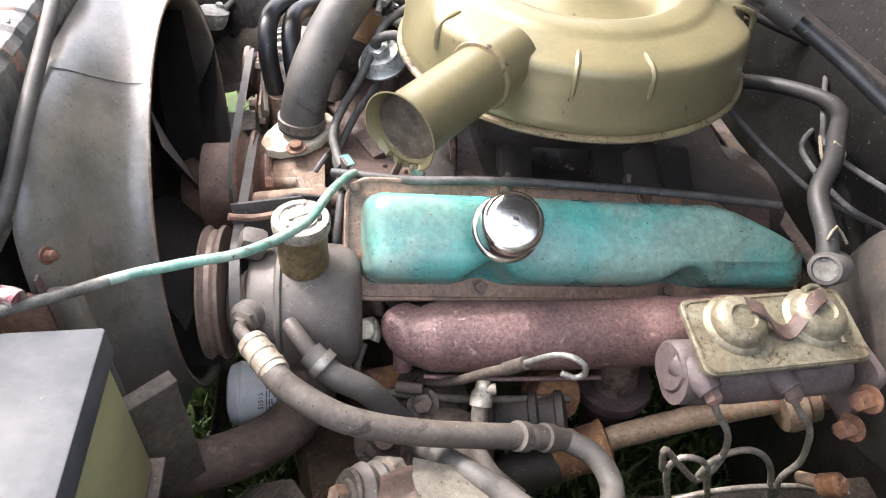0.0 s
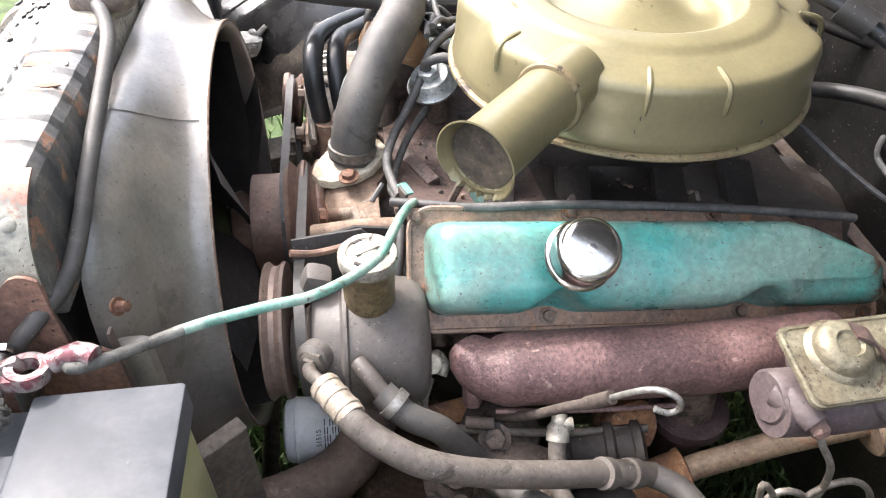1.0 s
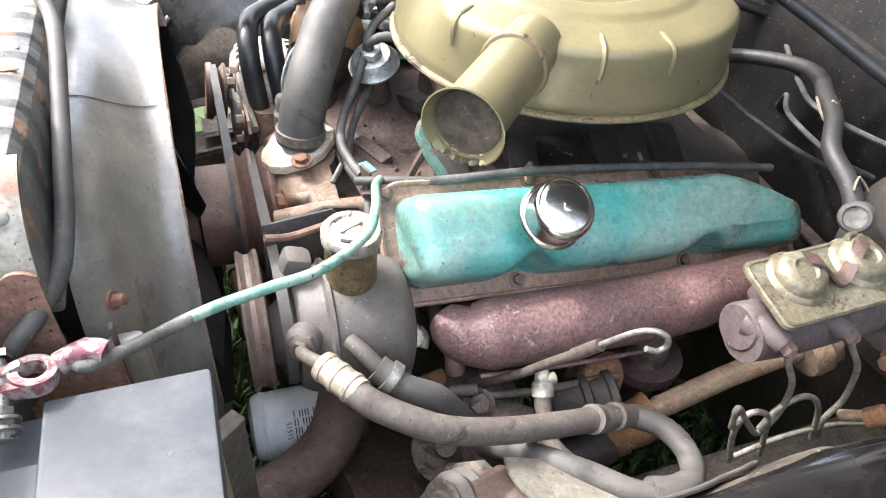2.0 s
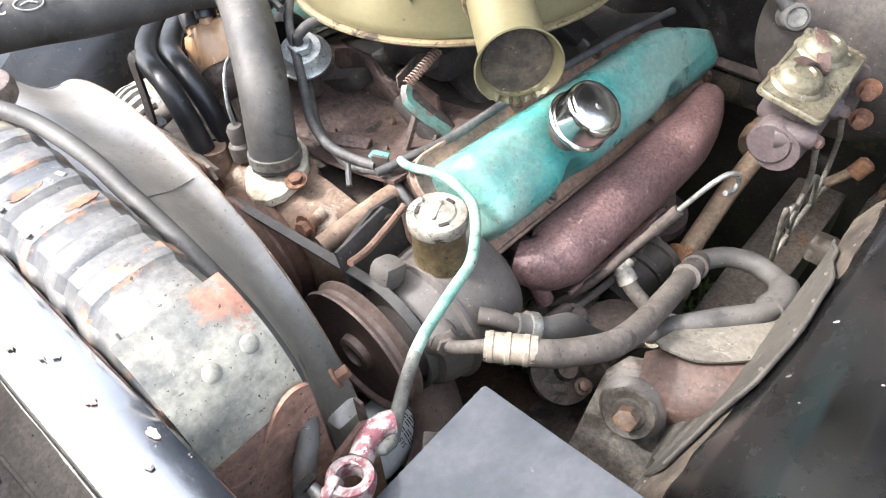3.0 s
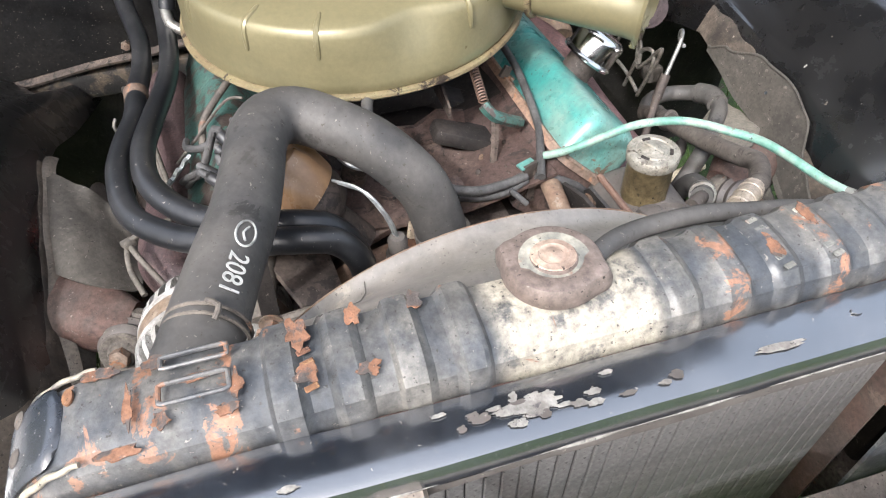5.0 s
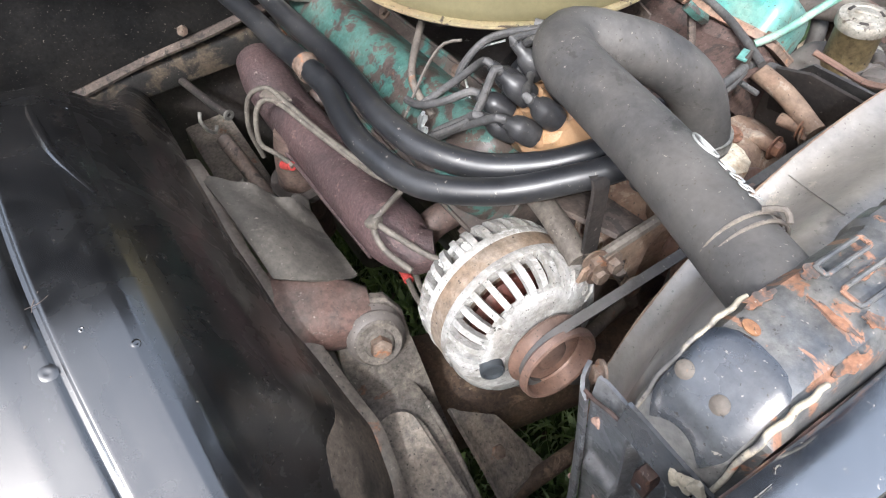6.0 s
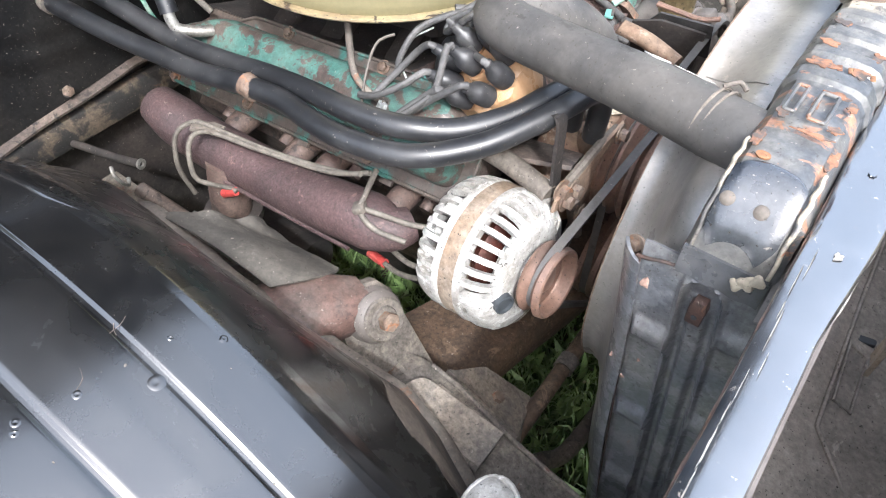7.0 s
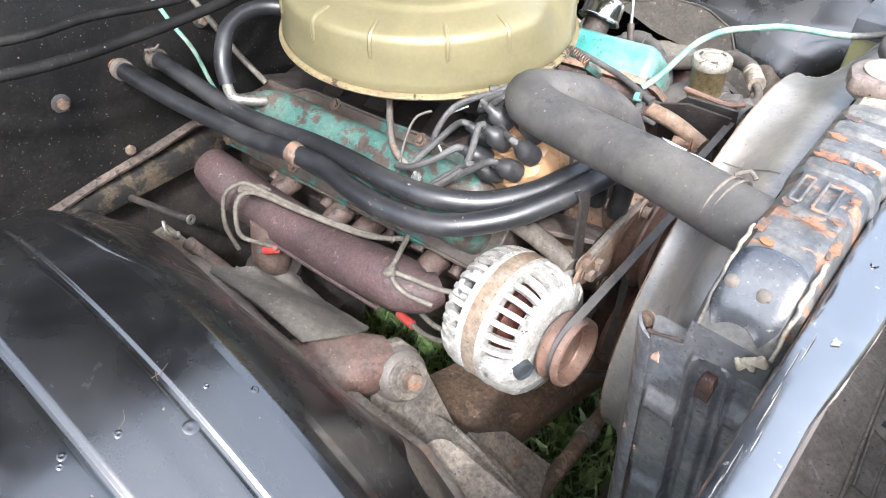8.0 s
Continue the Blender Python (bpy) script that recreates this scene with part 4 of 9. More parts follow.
def cross_member():
    t = thing("cross_member", (-0.12, 0, 0.27), "brown rusty front cross member under the engine", "cross member")
    secs = []
    for k in range(17):
        y = -0.40 + 0.05 * k
        z = 0.322 + 0.050 * (abs(y) / 0.4) ** 1.5
        w = 0.080 + 0.015 * (abs(y) / 0.4) ** 2
        xc = -0.100 + 0.080 * abs(y) / 0.4
        ring = []
        for j in range(16):
            a = 2 * math.pi * j / 16
            ca, sa = math.cos(a), math.sin(a)
            g = (abs(ca) ** 4 + abs(sa) ** 4) ** -0.25
            ring.append((xc + w * ca * g, y, z + 0.045 * sa * g + 0.004 * noise.noise((ca * 3, y * 12, sa * 3))))
        secs.append(ring)
    part("beam", loft(secs), BEAM, t)
    part("sway_bar", tube([(-0.20, 0.40, 0.30), (-0.24, 0.30, 0.25), (-0.27, 0.2, 0.22), (-0.27, -0.2, 0.22), (-0.24, -0.30, 0.25), (-0.20, -0.40, 0.30)], 0.014), GRIME, t)


cross_member()


def firewall():
    t = thing("wall_firewall", (0.62, 0, 0.3), "dusty black steel firewall with bolts and holes", "firewall", kind="structure")

    def droop(y):
        return 0.02 * math.sin(y * 2 + 0.5) - 0.11 * max(0.0, y - 0.28)

    def panel(u, v):
        y = -0.95 + 1.9 * u
        z = 0.60 + 0.42 * v
        x = 0.605 + 0.10 * max(0.0, v - 0.55) + 0.006 * noise.noise((y * 4, z * 4, 1))
        return x, y, z + droop(y) * (1 - v)
    part("panel", sheet(panel, 60, 16, 0.006), FIREWALL, t)

    def lip(u, v):
        y = -0.70 + 1.4 * u
        return 0.604 - 0.022 * v, y, 0.601 + droop(y) - 0.006 * v + 0.002 * math.sin(y * 31)
    part("lip", sheet(lip, 40, 3, 0.005), GRIME, t, "dusty tan folded lip")

    def low(u, v):
        y = -0.95 + 1.9 * u
        return 0.62 + 0.03 * v + 0.01 * noise.noise((y * 5, v * 4, 2)), y, 0.59 - 0.52 * v
    part("toe_board", sheet(low, 40, 12, 0.006), GRIME_AND_SHADE, t)
    part("rail", box(at(0.603, 0.1, 0.556), (0.030, 1.3, 0.052), 0.008), MOTTLED, t, "mottled rusty lower rail")
    for y, z in ((0.388, 0.622), (0.457, 0.742), (0.30, 0.75), (0.20, 0.78)):
        part("bolt", bolt((0.598, y, z), (-1, 0, 0.1), 0.0085, 0.010), BOLT, t)
        part("grommet", lathe([(0, -0.004), (0.016, -0.004), (0.014, 0.003), (0.008, 0.005), (0, 0.005)], frame_of((0.600, y, z), (-1, 0, 0.1)), segs=18), DARK, t)
    r = random.Random(8)
    for k in range(46):
        y, z = r.uniform(0.12, 0.62), r.uniform(0.64, 0.92)
        s = r.choice((0.0015, 0.002, 0.003, 0.0045, 0.006))
        part("stud", lathe([(s, 0), (s * 0.8, 0.003), (0, 0.004)], frame_of((0.602 + 0.10 * max(0.0, (z - 0.60) / 0.42 - 0.55) + 0.001, y, z), (-1, 0, 0.1)), segs=7), DUSTY if k % 3 else GRIME, t)
    part("cowl", box(at(0.88, 0, 1.02, 0, -3, 0), (0.48, 1.9, 0.02), 0.008), BLACKPAINT, t)
    return t


firewall()


def cabin():
    """Unseen cabin front behind the cowl, added for dark reflections: windscreen, pillars and roof."""
    t = thing("car_cabin", (1.2, 0, 0.9), "unseen black cabin front with dark windscreen, added for dark reflections", "car cabin")

    def glass(u, v):
        y = -0.70 + 1.4 * v
        bow = 0.10 * (1 - (y / 0.7) ** 2)
        return 1.08 + 0.38 * u - bow, y * (1 - 0.10 * u), 1.04 + 0.40 * u
    part("windscreen", sheet(glass, 12, 24, 0.005), WINDSCREEN, t, "dark tinted windscreen glass")
    part("roof", sheet(lambda u, v: (1.40 + 0.9 * u, -0.68 + 1.36 * v, 1.455 + 0.05 * math.sin(math.pi * v) * math.sin(math.pi * (0.15 + 0.6 * u))), 12, 16, 0.01), BLACKPAINT, t)
    for side in (-1, 1):
        part("pillar", tube([(1.06, side * 0.735, 1.03), (1.25, side * 0.705, 1.24), (1.44, side * 0.665, 1.45)], 0.028, segs=12), BLACKPAINT, t)
        part("door_side", box(at(1.51, side * 0.78, 0.70, 0, 0, 0), (1.76, 0.05, 0.64), 0.02), BLACKPAINT, t)
    part("bulkhead", box(at(1.12, 0, 0.66), (0.04, 1.5, 0.72), 0.01), FIREWALL, t)
    part("back_wall", box(at(2.3, 0, 0.95), (0.05, 1.4, 1.0), 0.02), FIREWALL, t)
    return t


cabin()


def bonnet():
    """The bonnet, hinged at the cowl and standing open behind the engine."""
    t = thing("car_hood", (0.68, 0, 1.04), "open black car hood with a dusty ribbed underside", "car hood")
    lean = radians(60)

    def on(u, v, depth=0.0):
        s = 0.02 + 1.2 * u
        y = 0.68 * (2 * v - 1) * (1 - 0.05 * u)
        bow = 0.03 * (1 - (2 * v - 1) ** 2) + 0.02 * math.sin(math.pi * u)
        return 0.68 - s * math.cos(lean) + (bow - depth) * math.sin(lean), y, 1.045 + s * math.sin(lean) + (bow - depth) * math.cos(lean)
    part("skin", sheet(lambda u, v: on(u, v), 30, 30, 0.003), FIREWALL, t, smooth=60)
    for v0, v1 in ((0.0, 0.06), (0.94, 1.0), (0.30, 0.34), (0.66, 0.70)):
        part("rib", sheet(lambda u, v: on(u, v0 + (v1 - v0) * v, 0.018 * math.sin(math.pi * v) + 0.002), 24, 8, 0.003), GRIME_AND_SHADE, t)
    for u0, u1 in ((0.0, 0.06), (0.93, 1.0)):
        part("cross_rib", sheet(lambda u, v: on(u0 + (u1 - u0) * u, v, 0.018 * math.sin(math.pi * u) + 0.002), 8, 24, 0.003), GRIME_AND_SHADE, t)
    for y in (-0.6, 0.6):
        part("hinge", box(at(0.70, y, 1.03, 0, -60, 0), (0.08, 0.03, 0.012), 0.003), BOLT, t)


bonnet()


def wiper_linkage():
    t = thing("wiper_linkage", (0.50, 0.40, 0.84), "thin black steel linkage rods before the firewall", "linkage")
    part("rod", tube([(0.54, 0.74, 0.935), (0.48, 0.526, 0.907), (0.48, 0.415, 0.898), (0.49, 0.278, 0.874), (0.54, 0.12, 0.86), (0.62, 0.0, 0.85)], 0.006), FIREWALL, t)
    part("rod", tube([(0.54, 0.76, 0.90), (0.48, 0.543, 0.869), (0.48, 0.375, 0.852), (0.50, 0.20, 0.842), (0.55, 0.10, 0.83), (0.62, 0.02, 0.82)], 0.008), FIREWALL, t)
    part("bracket", box(at(0.57, 0.70, 0.84, 0, 0, 30), (0.02, 0.09, 0.2), 0.004), DUSTY, t)


wiper_linkage()


def radiator_support():
    """The upper tie bar in front of the radiator with its flange, chips and the side panels."""
    t = thing("radiator_support", (-0.42, 0, 0.5), "dented blue-black radiator support bar with rust and paint chips", "radiator support")
    secs = []
    for k in range(61):
        y = -0.80 + 1.6 * k / 60
        e = max(0.0, abs(y) - 0.42)
        d = 0.0022 * noise.noise((y * 7, 0, 4))
        dz = 0.0024 * noise.noise((y * 5, 3, 4)) + 0.0012 * noise.noise((y * 23, 5, 2)) - 0.05 * e
        xo = 0.0 if y > 0 else 0.05 * e
        narrow = 0.010 * max(0.0, min(1.0, (y - 0.30) / 0.12))
        prof = ((-0.401, 0.897), (-0.401, 0.907), (-0.403, 0.9115), (-0.407, 0.9132), (-0.425, 0.9150), (-0.4375, 0.9158), (-0.4432, 0.9140), (-0.4455, 0.909), (-0.446, 0.897), (-0.4425, 0.896), (-0.4405, 0.905), (-0.425, 0.909), (-0.407, 0.907))
        secs.append([(x - xo + d + narrow * (-0.401 - x) / 0.045, y, z + dz) for x, z in prof])
    part("bar", loft(secs), SUPPORT, t)
    secs = []
    for k in range(41):
        y = -0.80 + 1.6 * k / 40
        d = 0.001 * noise.noise((y * 9, 1, 4))
        secs.append([(x + d, y, z) for x, z in ((-0.4385, 0.905), (-0.4400, 0.872 + 2 * d), (-0.4375, 0.872 + 2 * d), (-0.4360, 0.905))])
    part("flange", loft(secs), PUMP, t, "grey dusty flange under the bar")
    edge = [(-0.4460 - (0.05 * max(0.0, -y - 0.42) if y < 0 else -0.010 * max(0.0, min(1.0, (y - 0.30) / 0.12))), y, 0.8985 - 0.05 * max(0.0, abs(y) - 0.42)) for y in (-0.78 + 0.013 * k for k in range(121))]
    part("worn_edge", tube(edge, 0.0011, segs=5, curve=False, radii=lambda q: max(0.05, 0.7 + 1.3 * noise.noise((q * 40, 3, 1)))), CHALK, t, "paint worn to bare metal along the edge")

    def chip(y, w, d, material, x=-0.4215):
        z = 0.9140 - 0.1 * (x + 0.407) + 0.0024 * noise.noise((y * 5, 3, 4)) + 0.0012 * noise.noise((y * 23, 5, 2))
        n = 26
        ol = []
        for k in range(n):
            g = 0.8 + 0.45 * noise.noise((math.cos(2 * math.pi * k / n) * 1.6 + y * 9, math.sin(2 * math.pi * k / n) * 1.6, 2)) + (0.20 if material is CHALK else 0.05) * noise.noise((math.cos(2 * math.pi * k / n) * 5 + y * 9, math.sin(2 * math.pi * k / n) * 5, 6))
            g = max(0.12, g)
            g *= 0.75
            ol.append((d * g * math.sin(2 * math.pi * k / n), w * g * math.cos(2 * math.pi * k / n)))
        part("paint_chip", plate(ol, at(x, y, z, 0, 5.5, 0), 0.0007), material, t)
    for y, w, d, m_, x in ((0.045, 0.030, 0.009, CHALK, -0.423), (-0.115, 0.030, 0.004, CHALK, -0.4315), (-0.236, 0.008, 0.003, CHALK, -0.4325), (-0.304, 0.005, 0.004, SPOT, -0.420),
                           (-0.345, 0.007, 0.0035, SPOT, -0.409), (-0.41, 0.013, 0.009, SPOT, -0.423), (-0.36, 0.004, 0.003, CHALK, -0.42), (0.349, 0.006, 0.005, CHALK, -0.424), (0.19, 0.009, 0.0035, CHALK, -0.433),
                           (-0.255, 0.010, 0.0022, CHALK, -0.424), (-0.262, 0.004, 0.003, CHALK, -0.418), (0.25, 0.006, 0.005, SUPPORT, -0.42), (-0.18, 0.006, 0.004, SUPPORT, -0.421), (-0.47, 0.006, 0.005, SPOT, -0.42)):
        chip(y, w, d, m_, x)
    # crusty flaking patch beside the brace, worn streaks on the far end
    rr = random.Random(12)
    for k in range(26):
        y = 0.035 + rr.gauss(0, 0.032)
        chip(y, rr.uniform(0.004, 0.011), rr.uniform(0.002, 0.005), CHALK if k % 4 else PUMP, -0.4225 + rr.uniform(-0.011, 0.009))
    for k in range(11):
        y = 0.36 + 0.24 * k / 10 + rr.uniform(-0.006, 0.006)
        chip(y, rr.uniform(0.010, 0.030), rr.uniform(0.0004, 0.0010), CHALK, -0.4105 + rr.uniform(-0.005, 0.003))
    inner_edge = [(-0.4020, y, 0.9085 + 0.0024 * noise.noise((y * 5, 3, 4)) - 0.05 * max(0.0, abs(y) - 0.42)) for y in (-0.6 + 0.0125 * k for k in range(97))]
    part("rusty_edge", tube(inner_edge, 0.0012, segs=5, curve=False, radii=lambda q: max(0.05, 0.6 + 1.4 * noise.noise((q * 50, 8, 1)))), DARKRUST, t, "rusty inner edge of the bar")
    for y in (-0.75, 0.72):
        part("bolt", bolt((-0.43, y, 0.90), (-0.2, 0, 1), 0.009), BOLT, t)
    # panels beside the core
    for s in (-1, 1):
        ol = [(0.305, 0.20), (0.80, 0.20), (0.80, 0.872), (0.305, 0.872)]
        if s < 0:
            ol = [(0.372, 0.20), (0.80, 0.20), (0.80, 0.872), (0.352, 0.872), (0.338, 0.85), (0.336, 0.82), (0.352, 0.80), (0.35, 0.74), (0.36, 0.5)]
        m = Matrix(((0, 0, -1, -0.4225), (s, 0, 0, 0), (0, 1, 0, 0), (0, 0, 0, 1)))
        if s < 0:
            # with an opening that shows the battery
            hole = [(0.404, 0.770), (0.397, 0.848), (0.403, 0.856), (0.487, 0.850), (0.494, 0.842), (0.501, 0.780), (0.494, 0.771), (0.412, 0.766)]
            bm = bmesh.new()
            outer = [bm.verts.new(m @ Vector((x, y, 0))) for x, y in ol]
            inner = [bm.verts.new(m @ Vector((x, y, 0))) for x, y in hole]
            es = [bm.edges.new((a, b)) for ring in (outer, inner) for a, b in zip(ring, ring[1:] + ring[:1])]
            fill = bmesh.ops.triangle_fill(bm, edges=es, use_beauty=True)
            fs = [g for g in fill["geom"] if isinstance(g, bmesh.types.BMFace)]
            ext = bmesh.ops.extrude_face_region(bm, geom=fs)
            bmesh.ops.translate(bm, verts=[g for g in ext["geom"] if isinstance(g, bmesh.types.BMVert)], vec=(0.004, 0, 0))
            part("side_panel", bm, PANEL, t, "mottled blue-grey panel with a cut-out")
            rim = [m @ Vector((x, y, 0.001)) for x, y in hole]
            part("cutout_edge", tube([tuple(q) for q in rim] + [tuple(rim[0])], 0.0016, curve=False, segs=6), DUSTY, t)
            for y, z in ((-0.395, 0.838), (-0.357, 0.825)):
                part("slot_hole", lathe([(0, 0), (0.0065, 0), (0.0065, 0.0012), (0, 0.0012)], frame_of((-0.4245, y, z), (-1, 0, 0)) @ Matrix.Diagonal((1.4, 0.6, 1, 1)), segs=14), INK, t)
        else:
            part("side_panel", plate(ol, m, 0.004), PANELTAN, t, "dusty brown panel")
            part("duct", box(at(-0.432, 0.40, 0.62), (0.02, 0.10, 0.32), 0.008), GRIME_AND_SHADE, t)
    return t


radiator_support()


def strap_brace():
    """Bent strap from the support bar down to the front."""
    pts = [(-0.432, 0.133, 0.896), (-0.447, 0.133, 0.890), (-0.465, 0.133, 0.883), (-0.484, 0.133, 0.875), (-0.503, 0.133, 0.863), (-0.518, 0.133, 0.843), (-0.527, 0.134, 0.80), (-0.53, 0.135, 0.60)]
    path = curve_points(pts, 0.01)
    secs = []
    for i, c in enumerate(path):
        tt = (path[min(i + 1, len(path) - 1)] - path[max(i - 1, 0)]).normalized()
        nrm = Vector((0, 1, 0)).cross(tt).normalized()
        w = 0.0165
        secs.append([c + Vector((0, -w, 0)) - nrm * 0.004, c + Vector((0, -w + 0.003, 0)) + nrm * 0.002, c + nrm * 0.004, c + Vector((0, w - 0.003, 0)) + nrm * 0.002, c + Vector((0, w, 0)) - nrm * 0.004, c + Vector((0, w - 0.004, 0)) - nrm * 0.002, c - nrm * 0.0005, c + Vector((0, -w + 0.004, 0)) - nrm * 0.002])
    t = thing("hood_latch_brace", (-0.47, 0.17, 0.6), "worn bright steel strap brace with a hole", "brace")
    part("strap", loft(secs), STRAP, t)
    part("hole", lathe([(0, 0), (0.0055, 0), (0.0055, 0.0014), (0, 0.0014)], frame_of((-0.4865, 0.133, 0.8785), (-0.45, 0, 0.89)), segs=16), INK, t)


strap_brace()


def front_apron():
    bm = box(at(-0.62, 0, 0.55, 0, 15, 0), (0.03, 1.7, 0.5), 0.008)
    return solo("grille_panel", bm, PANELTAN, "dark brown back of the front grille panel", "grille panel")


front_apron()
val = thing("valance_panel", (-0.54, 0, 0.5), "dusty grey-brown valance panel before the radiator", "car panel")
part("panel", sheet(lambda u, v: (-0.432 - 0.22 * v, -0.8 + 1.6 * u, 0.56 - 0.02 * math.sin(v * 3) - 0.03 * v + 0.002 * math.sin(40 * u)), 30, 8, 0.004), PANELTAN, val)
part("slot", plate(rounded(0.042, 0.010, 0.004, 3), at(-0.522, 0.033, 0.5225, 0, 8, 5), 0.008, 0.001), INK, val, "dark slot")
part("pressed_frame", tube([(-0.515, 0.052, 0.5345), (-0.522, 0.146, 0.533), (-0.544, 0.148, 0.527), (-0.540, 0.058, 0.5275), (-0.515, 0.052, 0.5345)], 0.002, segs=6, curve=False), PANELTAN, val)
part("fold", tube([(-0.500, -0.3, 0.538), (-0.508, 0.0, 0.536), (-0.517, 0.192, 0.534), (-0.571, 0.250, 0.522), (-0.62, 0.30, 0.512)], 0.003, segs=6, curve=False), PANELTAN, val)
solo("fender_edge", sheet(lambda u, v: (-0.50 - 0.25 * u, 0.62 + 0.05 * u + 0.3 * v, 0.93 - 0.06 * v * v - 0.05 * u), 12, 10, 0.004), WHITEPAINT, "pale painted front edge of the wing", "car fender")


def hedge():
    """Unseen ring of tall greenery, added to block low sky light and darken reflections."""
    bm = bmesh.new()
    n, rows = 160, 14
    grid = []
    for i in range(n):
        a = 2 * math.pi * i / n
        col = []
        for j in range(rows + 1):
            v = j / rows
            h = 2.6 + 5.0 * max(0.0, math.cos(a + 0.2)) ** 0.8 + 1.0 * noise.noise((math.cos(a) * 3, math.sin(a) * 3, 0)) + 0.6 * noise.noise((math.cos(a) * 11, math.sin(a) * 11, 4))
            r = 10.5 + 0.9 * noise.noise((math.cos(a) * 9, math.sin(a) * 9, v * 4)) + 1.6 * v * v
            col.append(bm.verts.new((r * math.cos(a), r * math.sin(a), -0.1 + h * v)))
        grid.append(col)
    for i in range(n):
        for j in range(rows):
            k = (i + 1) % n
            bm.faces.new((grid[i][j], grid[k][j], grid[k][j + 1], grid[i][j + 1]))
    ob = part("backdrop", bm, BRUSH)
    return tagged(ob, "unseen ring of tall dark greenery, added to block low sky light", "hedge", kind="structure")


hedge()

# ---- radiator ----


def radiator():
    t = thing("radiator", (-0.36, 0, 0.25), "old radiator with ribbed rust-patched black top tank and dusty fins", "radiator")

    def rib(y):
        """Raised bands across the tank; flat near the filler."""
        a = abs(y)
        if a < 0.052 or a > 0.276:
            return 0.0
        if y > 0.2:
            # one wide band with the embossed frames, one narrow rib
            return max(0.0, min(1.0, (0.0255 - abs(y - 0.2305)) / 0.004 + 0.3, (0.0045 - abs(y - 0.267)) / 0.004 + 0.3))
        p = ((a - 0.052) / 0.0372) % 1.0
        return max(0.0, min(1.0, (0.5 - abs(p - 0.5)) * 8.5 - 1.6))
    ys = [-0.356 + 0.712 * k / 240 for k in range(241)]
    secs = []
    for y in ys:
        a = abs(y)
        e = max(0.0, (a - 0.285) / 0.071)
        drop = 0.078 * (1 - math.sqrt(max(0.0, 1 - min(1.0, e) ** 2.0))) if e > 0 else 0.0
        r = rib(y) * (0.0052 if y > 0 else 0.0030)
        zt = 0.9335 + r - drop
        zs = max(0.845, zt - 0.001)
        xf, xb = -0.399 - 0.6 * r, -0.330 + 0.6 * r
        z0 = 0.842
        secs.append([(xf, y, z0), (xf - 0.001, y, min(zs, 0.905 + 0.3 * r) if zt > 0.91 else max(z0 + 0.001, zt - 0.02)), (xf + 0.004, y, max(z0 + 0.002, zt - 0.011)), (xf + 0.011, y, max(z0 + 0.003, zt - 0.003)), (xf + 0.02, y, zt), (-0.365, y, zt + 0.001),
                     (xb - 0.018, y, zt), (xb - 0.009, y, max(z0 + 0.003, zt - 0.003)), (xb - 0.003, y, max(z0 + 0.002, zt - 0.011)), (xb, y, max(z0 + 0.001, zt - 0.025)), (xb, y, z0)])
    tank = part("top_tank", loft(secs), TANK, t, "ribbed black top tank with rust and grey patina", smooth=24)
    # the end panels, inside their rims
    def end_curve(e):
        return 0.285 + 0.071 * e, 0.9335 - 0.078 * (1 - math.sqrt(max(0.0, 1 - min(1.0, e) ** 2)))
    for s in (-1, 1):
        def endp(u, v, s=s):
            inset = 0.007 * (1 - min(1.0, 5.0 * u * (1 - u) * 1.6)) if s > 0 else 0.0
            x = -0.3885 + inset + (0.0510 - 2 * inset) * v if s > 0 else -0.3985 + 0.068 * v
            bow = 0.05 * (1 - (2 * v - 1) ** 2) if s > 0 else 0.0
            e = (0.34 - bow + 0.62 * u) if s > 0 else 0.2 + 0.78 * u
            y, z = end_curve(e)
            edge = min(1.0, 9 * u * (1 - u), 9 * v * (1 - v)) if s > 0 else 1.0
            lift = -0.0012 + 0.0026 * edge ** 0.5
            return x, s * (y + lift * e), z + lift * (1 - 0.5 * e)
        part("end_panel", sheet(endp, 24, 14, 0.002 * s), TANK_SPECKLED if s > 0 else TANK_END, t, "blue-black painted tank end" if s > 0 else "pale corroded tank end", smooth=60)
        if s < 0:
            bead = [(-0.392, s * 0.294, 0.9345), (-0.392, s * 0.325, 0.919), (-0.391, s * 0.345, 0.896), (-0.390, s * 0.357, 0.862)]
            part("bead", tube(bead, 0.0016, segs=8), TANK_END, t)
        else:
            for x, r, k0 in ((-0.3935, 0.0022, 0.15), (-0.3345, 0.0020, 0.05)):
                pts = []
                for k in range(13):
                    y, z = end_curve(k0 + (0.985 - k0) * k / 12)
                    pts.append((x + 0.0008 * math.sin(k * 2.1), y - 0.001, z - 0.0018 - (0.002 if k > 11 else 0)))
                part("end_rim", tube(pts, r, segs=10, radii=lambda q: 0.75 + 0.25 * math.sin(math.pi * q)), CREAM, t, "cream and rust coloured rim of the tank end")

        def foot(u, v, s=s):
            return -0.397 + 0.066 * u, s * (0.3568 + 0.004 * v), 0.872 - 0.026 * v + (0.001 if s > 0 else 0.003) * math.sin(17 * u) * v
        part("end_foot", sheet(foot, 16, 6, 0.003 * s), TANK_SPECKLED if s > 0 else RUSTPANEL, t, "soldered foot of the tank end")
